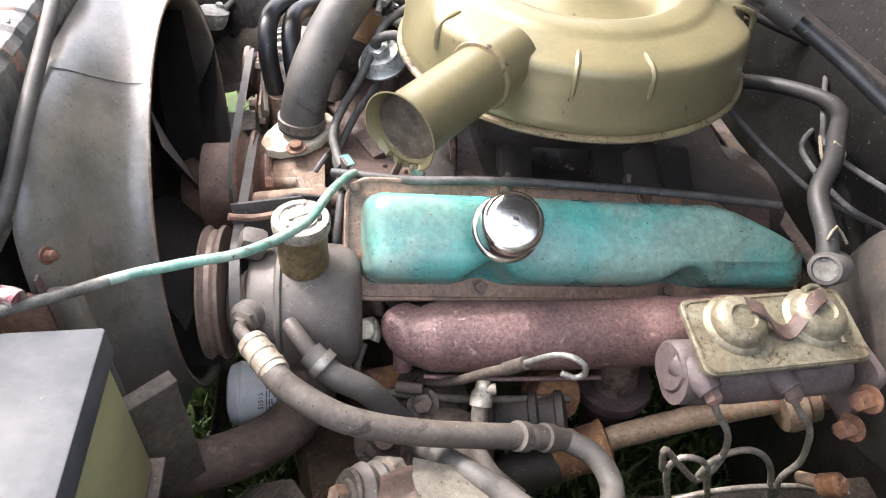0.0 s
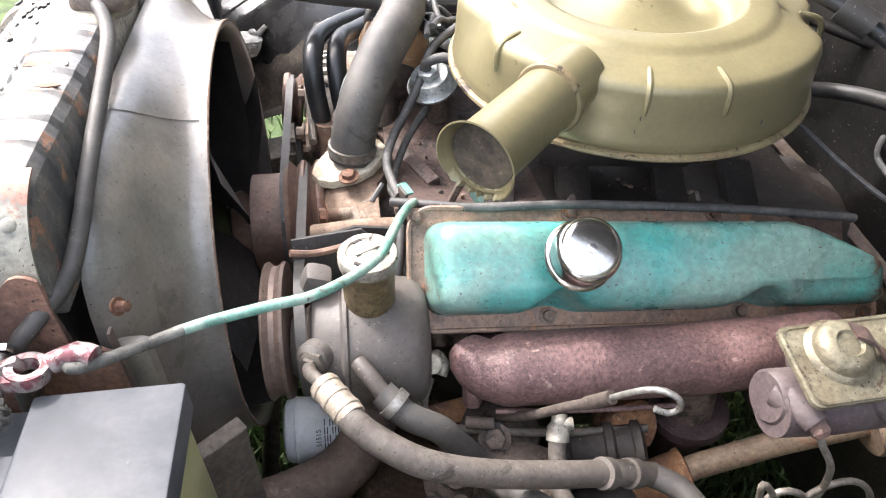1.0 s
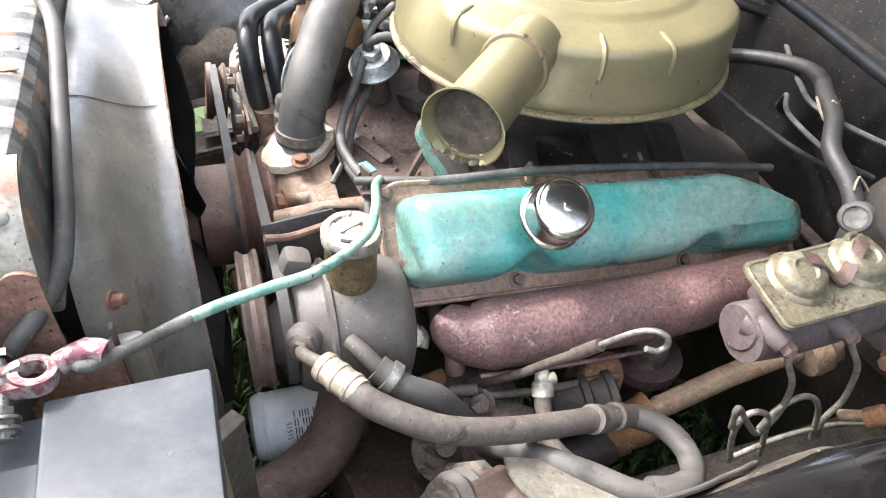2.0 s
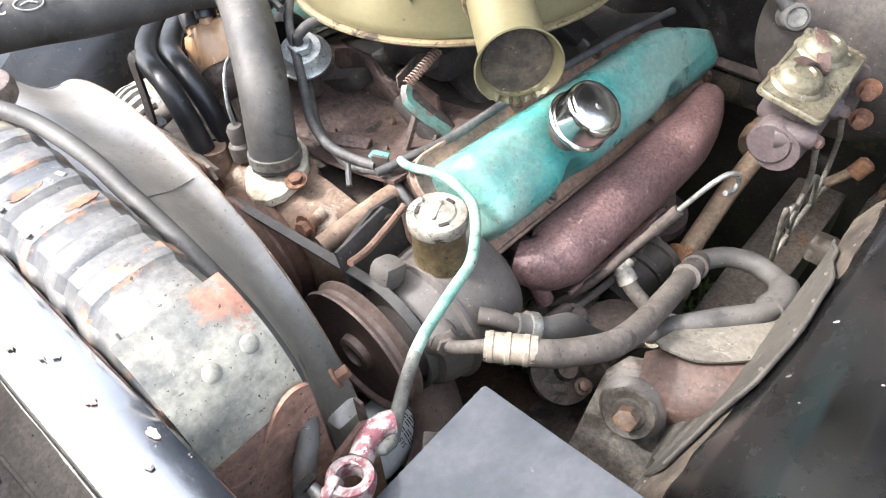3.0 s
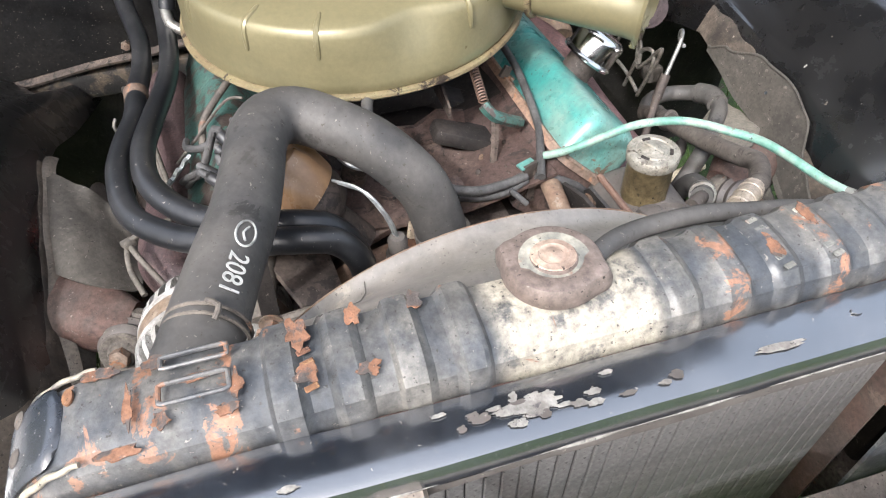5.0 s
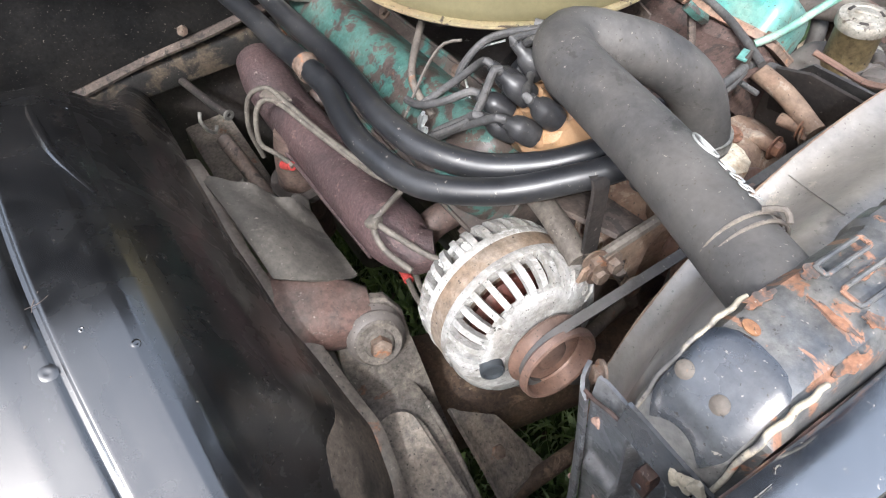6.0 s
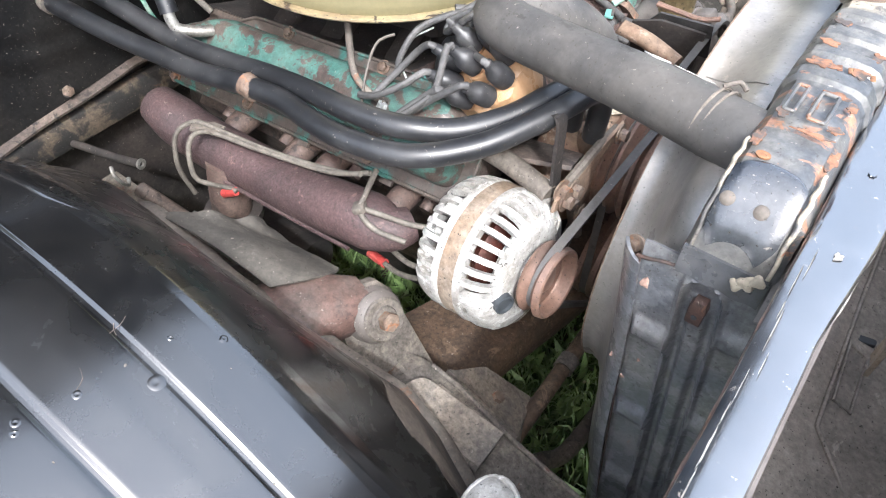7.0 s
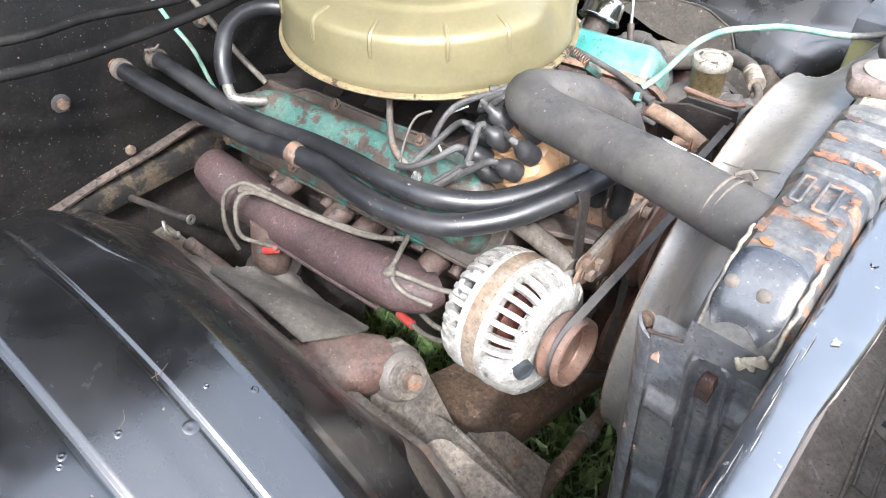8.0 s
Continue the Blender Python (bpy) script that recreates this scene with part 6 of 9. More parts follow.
def manifold(side):
    """Log-type exhaust manifold under the cover."""
    t = thing("exhaust_manifold", (0.15, side * 0.3, 0.55), "rusty brown-red cast iron exhaust manifold with pitted surface", "exhaust manifold", "exhaust manifolds")
    s = side
    iron = MANIFOLD_RED_LIT if s < 0 else MANIFOLD
    if s < 0:
        pts = [(0.004, -0.262, 0.640), (0.014, -0.282, 0.637), (0.036, -0.292, 0.635), (0.077, -0.293, 0.632), (0.176, -0.295, 0.628), (0.263, -0.299, 0.628), (0.338, -0.300, 0.634), (0.39, -0.292, 0.636), (0.43, -0.280, 0.632)]
        fac = lambda q: 0.5 + 0.5 * min(1, q * 8) ** 0.6 if q < 0.125 else (1.0 if q < 0.72 else max(0.6, 1.0 - (q - 0.72) * 1.5))
        part("log", tube(pts, 0.0405, segs=24, radii=fac), iron, t)
        part("down_pipe", tube([(0.27, -0.295, 0.59), (0.275, -0.300, 0.545), (0.28, -0.300, 0.50), (0.29, -0.29, 0.38)], 0.029, segs=20), GRIME_RED, t)
        part("outlet_flange", lathe([(0.03, -0.008), (0.048, -0.008), (0.048, 0.008), (0.03, 0.008)], frame_of((0.277, -0.300, 0.528), (0.05, 0, -1)), segs=24), MANIFOLD, t)
        part("boss", lathe([(0.011, -0.02), (0.011, 0.006), (0.008, 0.010), (0, 0.010)], frame_of((0.008, -0.300, 0.598), (0.0, -0.5, -0.8)), segs=16), iron, t)
        part("seam", tube([(0.03, -0.322, 0.600), (0.12, -0.327, 0.592), (0.24, -0.328, 0.583)], 0.003, segs=6), iron, t)
    else:
        pts = [(-0.012, 0.300, 0.640), (0.004, 0.320, 0.638), (0.058, 0.325, 0.632), (0.155, 0.322, 0.610), (0.26, 0.320, 0.598), (0.363, 0.322, 0.598), (0.42, 0.322, 0.606), (0.469, 0.318, 0.610)]
        fac = lambda q: 0.6 + 0.4 * min(1, q * 9) if q < 0.12 else (1.0 if q < 0.9 else 1.0 - (q - 0.9) * 1.5)
        part("log", tube(pts, 0.037, segs=24, radii=fac), MANIFOLD, t)
        part("down_pipe", tube([(0.30, 0.335, 0.60), (0.30, 0.345, 0.55), (0.31, 0.345, 0.48), (0.33, 0.33, 0.36)], 0.030, segs=20), GRIME_RED, t)
        part("outlet_flange", lathe([(0.03, -0.006), (0.044, -0.006), (0.044, 0.006), (0.03, 0.006)], frame_of((0.304, 0.345, 0.505), (0.05, 0, -1)), segs=24), GRIME_AND_SHADE, t)
        part("seam", tube([(0.05, 0.353, 0.598), (0.16, 0.356, 0.592), (0.30, 0.360, 0.588)], 0.003, segs=6), iron, t)
    for x in (0.04, 0.17, 0.23, 0.36):
        part("port", tube([(x, s * 0.225, 0.622 + SLOPE * x), (x, s * 0.265, 0.620 + SLOPE * x), (x, s * 0.290, 0.606 + SLOPE * x)], 0.019, segs=14), MANIFOLD if s < 0 else GRIME_RED, t)


manifold(-1)
manifold(1)


def engine_block():
    t = thing("engine_block", (0.2, EY, 0.25), "oily brown V8 engine block and cylinder heads", "engine")
    secs = []
    for x in (-0.075, -0.07, 0.55, 0.56):
        k = 0.94 if x in (-0.075, 0.56) else 1.0
        z0 = SLOPE * x
        secs.append([(x, EY + y * k, z + z0) for y, z in ((-0.13, 0.33), (0.13, 0.33), (0.15, 0.45), (0.20, 0.56), (0.10, 0.66), (-0.10, 0.66), (-0.20, 0.56), (-0.15, 0.45))])
    part("block", loft(secs), GRIME, t)
    for s, m in ((-1, LB), (1, RB)):
        bm = box(m @ at(0.272, 0.0, -0.045), (0.545, 0.122, 0.082), 0.006)
        part("cylinder_head", bm, GRIME_RED if s < 0 else GRIME, t)
        for x in (0.06, 0.19, 0.33, 0.46):
            part("plug_boss", lathe([(0.017, -0.01), (0.015, 0.012), (0.010, 0.014), (0.010, 0.03), (0, 0.03)], m @ at(x, -0.063, -0.045, 70, 0, 0), segs=14), GRIME_RED, t)
    part("oil_pan", box(at(0.22, EY, 0.27, 0, 5, 0), (0.5, 0.24, 0.14), 0.03), GRIME_AND_SHADE, t)
    part("bell_housing", lathe([(0.19, -0.06), (0.19, 0.0), (0.16, 0.08), (0, 0.08)], frame_of((0.58, EY, 0.44), (1, 0, 0)), segs=32), GRIME_AND_SHADE, t)
    # front cover under the water pump
    part("timing_cover", plate([(-0.12, 0.40), (0.12, 0.40), (0.13, 0.55), (0.11, 0.66), (-0.11, 0.66), (-0.13, 0.55)], Matrix(((0, 0, -1, -0.07), (1, 0, 0, EY), (0, 1, 0, 0), (0, 0, 0, 1))), 0.035, 0.006), GRIME_RED, t)
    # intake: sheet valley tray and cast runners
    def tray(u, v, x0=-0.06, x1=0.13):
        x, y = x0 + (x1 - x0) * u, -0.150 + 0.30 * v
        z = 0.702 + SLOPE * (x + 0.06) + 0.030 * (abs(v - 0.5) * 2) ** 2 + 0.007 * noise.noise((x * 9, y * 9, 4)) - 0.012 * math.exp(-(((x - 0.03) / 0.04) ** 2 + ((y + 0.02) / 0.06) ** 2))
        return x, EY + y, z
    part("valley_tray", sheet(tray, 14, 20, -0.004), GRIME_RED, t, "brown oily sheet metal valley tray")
    # Same tray further back, coloured dark for the shade under the air cleaner
    part("valley_rear_shade", sheet(lambda u, v: tray(u, v, 0.129, 0.52), 26, 20, -0.004), GRIME_AND_SHADE, t, "rear of the valley tray, coloured black for the shade there")
    # Plenum and runners take the dark colour for that shade too
    part("intake_plenum", box(at(0.235, EY, 0.735, 0, 5, 0), (0.22, 0.12, 0.05), 0.016), GRIME_AND_SHADE, t)
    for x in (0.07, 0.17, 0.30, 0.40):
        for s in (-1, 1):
            part("intake_runner", box(at(x, EY + s * 0.085, 0.712 + SLOPE * x, 22 * -s, 5, 6 * s), (0.045, 0.11, 0.022), 0.007), GRIME_AND_SHADE, t)
    r = random.Random(31)
    for k in range(60):
        x, y = r.uniform(-0.03, 0.45), r.uniform(-0.13, 0.10)
        w = r.uniform(0.0015, 0.006)
        part("debris", lathe([(w, -0.004), (w * r.uniform(0.6, 1.1), 0.002), (w * 0.5, 0.004), (0, 0.0045)], at(x, EY + y, 0.704 + SLOPE * (x + 0.06) + 0.03 * (abs(y) / 0.15) ** 2, r.uniform(-20, 20), r.uniform(-20, 20), 0), segs=5), (GRIME, TAN, GRIME_AND_SHADE)[k % 3], t)
    part("starter", tube([(0.26, 0.25, 0.32), (0.50, 0.25, 0.31)], 0.045, segs=20, curve=False), GRIME_AND_SHADE, t)
    # ragged stiffening web of the tray's front
    web = [(-0.09, 0.0), (-0.085, 0.042), (-0.05, 0.050), (-0.02, 0.030), (0.01, 0.034), (0.025, 0.052), (0.07, 0.056), (0.10, 0.045), (0.11, 0.0)]
    part("web", plate(web, Matrix(((0, 0, 1, 0.085), (1, 0, 0, 0.01), (0, 1, 0, 0.695), (0, 0, 0, 1))), 0.006, 0.001), GRIME_RED, t)
    part("front_rib", box(at(-0.035, 0.03, 0.700, 0, -12, 24), (0.02, 0.16, 0.014), 0.004), GRIME_RED, t)


engine_block()


def carburettor():
    t = thing("carburetor", (0.24, EY, 0.76), "brown dirty carburetor under the air cleaner", "carburetor")
    part("base", box(at(0.24, EY, 0.772), (0.15, 0.12, 0.025), 0.006), GRIME_RED, t)
    part("body", box(at(0.24, EY, 0.798), (0.13, 0.11, 0.035), 0.008), GRIME_RED, t)
    part("horn", lathe([(0.05, 0), (0.055, 0.015), (0.06, 0.02)], at(0.24, EY, 0.812), segs=28), GRIME_AND_SHADE, t)
    part("lever", plate([(-0.05, -0.008), (0.02, -0.012), (0.03, 0.006), (-0.01, 0.02), (-0.05, 0.008)], at(0.10, -0.045, 0.765, 90, 0, 0), 0.003), GRIME, t)


carburettor()


def air_cleaner():
    c = Vector((0.246, 0.026, 0.824))
    t = thing("air_cleaner", tuple(c), "large round olive-gold air cleaner with snorkel, scratched paint", "air cleaner")
    R = 0.2185

    def wob(r, h, a):
        if r > 0.165 and h > 0.03:
            notch = sum(math.exp(-(((a - q + math.pi) % (2 * math.pi) - math.pi) / w) ** 2) for q, w in ((radians(190), 0.20), (radians(338), 0.16)))
            r -= 0.022 * notch * min(1.0, (h - 0.03) / 0.04) * (1 if r > 0.19 else 0.4)
        return r, h
    body = [(R - 0.004, 0.004), (R - 0.001, 0.010), (R - 0.003, 0.018), (R - 0.004, 0.045), (R - 0.0052, 0.069), (R - 0.0075, 0.0765), (R - 0.0125, 0.0802), (R - 0.022, 0.0822), (0.167, 0.0880), (0.159, 0.0890), (0.1555, 0.0925), (0.148, 0.094),
            (0.126, 0.0945), (0.121, 0.093), (0.1165, 0.086), (0.112, 0.074), (0.106, 0.0685), (0.09, 0.068), (0.06, 0.074), (0.035, 0.083), (0.022, 0.088), (0.016, 0.0885), (0, 0.0885)]
    part("lid", lathe(body, Matrix.Translation(c), segs=128, wobble=wob), GOLD, t, "satin olive-gold painted lid", smooth=62)
    part("base_pan", lathe([(0.06, -0.012), (R - 0.03, -0.010), (R - 0.012, -0.006), (R + 0.002, -0.002), (R + 0.0045, 0.001), (R + 0.0035, 0.004), (R, 0.0055), (R - 0.006, 0.005)], Matrix.Translation(c), segs=96), GOLD_WORN, t, "chipped gold base pan with rolled rim")
    part("wing_nut", lathe([(0.009, 0.088), (0.009, 0.092), (0.005, 0.094), (0.005, 0.101), (0, 0.102)], Matrix.Translation(c), segs=12), STEEL, t, "steel nut")
    part("wing_nut_ear", box(Matrix.Translation(c) @ at(0, 0, 0.098, 0, 0, 30), (0.028, 0.004, 0.012), 0.0018), STEEL, t)
    for a in (-152, -106, -84, -20, 5, 30, 62, 88, 112, 138, 160):
        q = radians(a)
        d = Vector((math.cos(q), math.sin(q), 0))
        pts = [c + d * 0.183 + Vector((0, 0, 0.0842)), c + d * (R - 0.024) + Vector((0, 0, 0.0816)), c + d * (R - 0.0115) + Vector((0, 0, 0.0778)), c + d * (R - 0.0063) + Vector((0, 0, 0.068)), c + d * (R - 0.0055) + Vector((0, 0, 0.056)), c + d * (R - 0.0048) + Vector((0, 0, 0.048))]
        part("rib", tube([tuple(p) for p in pts], 0.0030, segs=8, radii=lambda u: 0.7 + 0.6 * math.sin(math.pi * u) ** 0.5), GOLD, t)
    # snorkel
    d = Vector((-0.686, -0.728, -0.02)).normalized()
    tip = Vector((0.001, -0.262, 0.887))
    m = frame_of(tip, d)
    L = 0.190

    def torn(r, h, a):
        low = max(0.0, math.cos(a - torn_at)) ** 3 if h > -0.006 else 0.0
        return r + 0.0015 * low, h - low * (0.006 + 0.009 * abs(math.sin(7 * a) * math.cos(13 * a)))
    down = m.to_3x3().inverted() @ Vector((0, 0, -1))
    torn_at = math.atan2(down.y, down.x)
    sn = part("snorkel", lathe([(0.0325, -L), (0.0325, -0.02), (0.034, -0.008), (0.0385, -0.002), (0.0405, 0.0), (0.039, 0.0005), (0.0325, -0.012), (0.0308, -0.03), (0.0308, -L)], m, segs=64, wobble=torn), GOLD, t, "gold snorkel with corroded torn lip")
    part("snorkel_lining", lathe([(0.0318, -0.012), (0.0304, -0.03), (0.0302, -L + 0.005), (0, -L + 0.005)], m, segs=40), SNORKEL_SHADE, sn, "rusty brown inside, coloured dark for its shading")
    part("collar", lathe([(0.0325, -0.136), (0.0365, -0.134), (0.0372, -0.131), (0.0360, -0.128), (0.0325, -0.127)], m, segs=40), GOLD_WORN, t)
    r = random.Random(21)
    for k in range(12):
        a = r.choice((-1.86, -1.85, -1.47, -2.05, -1.2)) + r.uniform(-0.03, 0.03)
        z = r.choice((0.004, 0.02, 0.035, 0.012))
        w = r.uniform(0.0005, 0.0013)
        q = Vector((math.cos(a), math.sin(a), 0))
        ol = [(w * (1 + 0.5 * noise.noise((j * 2.1, k * 3.3, 0))) * math.cos(j * 0.7854), 3.0 * w * (1 + 0.8 * noise.noise((j * 1.7, k * 5.1, 2))) * math.sin(j * 0.7854)) for j in range(8)]
        part("paint_chip", plate(ol, frame_of(c + q * (R - 0.0042) + Vector((0, 0, z + 0.01)), q), 0.0009), INK, t)


air_cleaner()


def water_pump():
    t = thing("water_pump", (-0.11, EY, 0.55), "tan rusty cast water pump housing and pulley", "water pump")
    secs = []
    for x, k in ((-0.075, 1.0), (-0.10, 1.0), (-0.125, 0.97), (-0.14, 0.86), (-0.148, 0.7)):
        secs.append([(x, EY + y * k, 0.63 + (z - 0.63) * k) for y, z in ((-0.15, 0.60), (-0.145, 0.655), (-0.10, 0.685), (-0.05, 0.695), (0.05, 0.700), (0.10, 0.690), (0.145, 0.66), (0.15, 0.60), (0.10, 0.55), (0.05, 0.53), (-0.05, 0.53), (-0.10, 0.55))])
    part("housing", loft(secs), TAN, t, smooth=60)
    part("nose", lathe([(0.05, 0.0), (0.045, 0.02), (0.035, 0.04), (0, 0.04)], frame_of((-0.145, EY, 0.62), (-1, 0, 0)), segs=28), TAN, t)
    part("pulley", lathe([(0.035, -0.035), (0.078, -0.035), (0.082, -0.030), (0.082, -0.026), (0.072, -0.018), (0.082, -0.010), (0.082, -0.006), (0.072, 0.002), (0.082, 0.010), (0.080, 0.016), (0.066, 0.018), (0.066, 0.060), (0.050, 0.064), (0, 0.064)], frame_of((-0.178, 0.002, 0.618), (-1, 0, 0)), segs=48), BROWN_STEEL, t, "brown steel double pulley")
    # outlet with its white flange
    part("outlet", lathe([(0.05, -0.03), (0.045, 0.0), (0, 0.0)], frame_of((-0.106, 0.006, 0.694), (-0.1, -0.08, 1)), segs=24), TAN, t)
    part("thermostat_flange", plate([(-0.052, -0.008), (-0.040, -0.022), (-0.012, -0.034), (0.012, -0.034), (0.040, -0.022), (0.052, -0.008), (0.052, 0.010), (0.040, 0.024), (0.015, 0.036), (-0.015, 0.036), (-0.040, 0.024), (-0.052, 0.010)], frame_of((-0.106, 0.006, 0.700), (-0.1, -0.08, 1)) @ Matrix.Rotation(radians(-10), 4, "Z") @ Matrix.Rotation(radians(90), 4, "Z"), 0.012, 0.003), GASKET, t, "whitish flange with gasket")
    part("bolt", bolt((-0.110, -0.033, 0.7125), (-0.1, -0.08, 1), 0.0085, 0.006), BOLT_RUST, t)
    part("bolt", bolt((-0.102, 0.045, 0.7125), (-0.1, -0.08, 1), 0.0085, 0.006), BOLT_RUST, t)
    for y, z in ((-0.075, 0.687), (-0.119, 0.693), (0.085, 0.67), (-0.13, 0.62), (0.12, 0.60)):
        part("stud", tube([(-0.112, y, z), (-0.140, y - 0.004, z + 0.003)], 0.008, curve=False, segs=10), TAN, t)
        part("nut", bolt((-0.140, y - 0.004, z + 0.003), (-1, -0.1, 0.1), 0.0095, 0.008), BOLT_RUST, t)
    part("arm", tube([(-0.155, -0.125, 0.700), (-0.10, -0.135, 0.712), (-0.05, -0.14, 0.715)], 0.012, segs=14), TAN, t, "tan pivot arm")
    part("heater_nipple", lathe([(0.016, -0.02), (0.016, 0.02), (0.0, 0.02)], frame_of((-0.135, 0.09, 0.695), (0, 0.1, 1)), segs=18), TAN, t)


water_pump()


def radiator_hose():
    t = thing("radiator_hose", (-0.1, 0.12, 0.72), "thick dusty black upper radiator hose with faded white print", "radiator hose")
    pts = [(-0.106, 0.008, 0.712), (-0.098, 0.014, 0.750), (-0.084, 0.028, 0.790), (-0.058, 0.066, 0.828), (-0.033, 0.108, 0.847), (-0.022, 0.138, 0.857), (-0.032, 0.162, 0.863), (-0.062, 0.177, 0.867), (-0.11, 0.186, 0.870), (-0.17, 0.198, 0.876), (-0.23, 0.215, 0.885), (-0.31, 0.238, 0.893), (-0.345, 0.247, 0.896)]
    part("hose", tube(pts, 0.0285, segs=28), RUBBER, t, smooth=60)
    part("clamp", lathe([(0.0285, -0.006), (0.0312, -0.006), (0.0312, 0.006), (0.0285, 0.006)], frame_of((-0.103, 0.009, 0.726), (0.1, 0.06, 1)), segs=32), STEEL, t, "wire hose clamp")
    d = Vector((-0.96, 0.24, 0.03))
    q = Vector((-0.296, 0.2315, 0.8918))
    for k in (-0.004, 0.004):
        ring = frame_of(q + d * k, d)
        part("clamp", tube([tuple(ring @ Vector((0.0293 * math.cos(a), 0.0293 * math.sin(a), 0))) for a in (2 * math.pi * j / 28 for j in range(29))], 0.0015, segs=6, curve=False), DUSTY, t, "rusty wire spring clamp")
    part("clamp_tail", tube([tuple(q + Vector((0.004, -0.008, 0.030))), tuple(q + Vector((-0.006, -0.016, 0.034))), tuple(q + Vector((-0.014, -0.012, 0.031)))], 0.0022, segs=8), DUSTY, t)
    # print on the hose
    axis = (Vector((-0.26, 0.222, 0.8878)) - Vector((-0.20, 0.2045, 0.8805))).normalized()
    for x0, text, size in ((-0.262, "2081", 0.021),):
        f = (x0 + 0.20) / -0.06
        ctr = Vector((-0.20, 0.2045, 0.8805)) + (Vector((-0.26, 0.222, 0.8878)) - Vector((-0.20, 0.2045, 0.8805))) * f
        nrm = Vector((-0.12, -0.55, 0.83))
        nrm = (nrm - axis * nrm.dot(axis)).normalized()
        yv = nrm.cross(axis)
        o = ctr + nrm * 0.0287
        m = Matrix(((axis.x, yv.x, nrm.x, o.x), (axis.y, yv.y, nrm.y, o.y), (axis.z, yv.z, nrm.z, o.z), (0, 0, 0, 1)))
        add_text("print", text, m, size, WHITEINK, t, "faded white print")
        o2 = o - axis * 0.043
        mm = Matrix(((axis.x, yv.x, nrm.x, o2.x), (axis.y, yv.y, nrm.y, o2.y), (axis.z, yv.z, nrm.z, o2.z), (0, 0, 0, 1)))
        ring = [tuple(mm @ Vector((0.014 * math.cos(a), 0.0075 * math.sin(a), -0.0007 * math.sin(a) ** 2))) for a in (2 * math.pi * k / 20 for k in range(21))]
        part("print_mark", tube(ring, 0.001, segs=5, curve=False), WHITEINK, t)
        part("print_mark", tube([tuple(mm @ Vector((-0.008, 0.001, 0))), tuple(mm @ Vector((0, -0.002, 0))), tuple(mm @ Vector((0.008, 0.001, 0)))], 0.001, segs=5), WHITEINK, t)


radiator_hose()


def alternator():
    c = Vector((-0.110, 0.274, 0.634))
    t = thing("alternator", (c.x, c.y, c.z - 0.08), "chalky oxidised aluminium alternator with copper windings and brown pulley", "alternator")
    m = frame_of(c, (-1, 0.04, 0.12)) @ Matrix.Diagonal((1.12, 1.12, 1.06, 1))
    part("stator", lathe([(0.05, -0.009), (0.0762, -0.009), (0.0766, -0.007), (0.0766, 0.009), (0.0762, 0.011), (0.05, 0.011)], m, segs=64), ALU_BAND, t, "brown stator band")
    for sgn, name in ((1, "front_shell"), (-1, "rear_shell")):
        z0 = 0.011 if sgn > 0 else -0.009
        f = lambda z: z0 + sgn * z
        part("shell_ring", lathe([(0.064, f(0)), (0.0765, f(0)), (0.0775, f(0.003)), (0.0765, f(0.009)), (0.070, f(0.010)), (0.064, f(0.008)), (0.064, f(0))], m, segs=64), ALU, t)
        part("hub", lathe([(0.024, f(0.047)), (0.046, f(0.047)), (0.054, f(0.0455)), (0.0585, f(0.041)), (0.058, f(0.036)), (0.030, f(0.034)), (0.024, f(0.047))], m, segs=48, wobble=lambda r, h, a: (r * (1 + (0.02 * math.sin(11 * a) if r > 0.05 else 0)), h)), ALU, t)
        part("winding", lathe([(0.0, f(0.001)), (0.050, f(0.001)), (0.053, f(0.008)), (0.046, f(0.018)), (0.03, f(0.024)), (0, f(0.024))], m, segs=40), COPPER, t, "red copper windings, darkened for the shade between the fins")
        for k in range(14):
            a = radians(22 + 150 * k / 13)
            rad, tg = Vector((math.cos(a), math.sin(a), 0)), Vector((-math.sin(a), math.cos(a), 0))
            secs = []
            for rr, zz in ((0.0745, 0.006), (0.0762, 0.012), (0.0752, 0.022), (0.0705, 0.033), (0.064, 0.0405), (0.056, 0.0425)):
                mid = rad * rr + Vector((0, 0, f(zz)))
                inn = rad * (rr - 0.008) + Vector((0, 0, f(zz - 0.005)))
                secs.append([m @ (mid - tg * 0.0031), m @ (mid + tg * 0.0031), m @ (inn + tg * 0.0022), m @ (inn - tg * 0.0022)])
            part("fin", loft(secs), ALU, t, smooth=30)
        secs = []
        for k in range(25):
            a = radians(178 + 200 * k / 24)
            lump = 1 + 0.025 * max(0.0, math.sin(5 * a)) ** 2
            rad = Vector((math.cos(a), math.sin(a), 0))
            secs.append([m @ (rad * rr * lump + Vector((0, 0, f(zz)))) for rr, zz in ((0.064, 0.004), (0.0755, 0.005), (0.0765, 0.020), (0.0735, 0.032), (0.066, 0.041), (0.048, 0.047), (0.045, 0.042), (0.058, 0.034), (0.064, 0.024))])
        part(name, loft(secs), ALU, t, "cast aluminium shell, chalky white")
        for a in (318,):
            rad = Vector((math.cos(radians(a)), math.sin(radians(a)), 0))
            q = m @ (rad * 0.077 + Vector((0, 0, f(0.004))))
            part("lug", tube([tuple(q), tuple(m @ (rad * 0.075 + Vector((0, 0, f(0.030)))))], 0.0075, segs=12, curve=False), ALU, t)
    part("upper_ear", loft([[m @ Vector((x, y, z)) for x, y in ((0.034, 0.050), (0.052, 0.034), (0.066, 0.050), (0.070, 0.062), (0.064, 0.070), (0.054, 0.068))] for z in (0.030, 0.042)]), ALU, t)
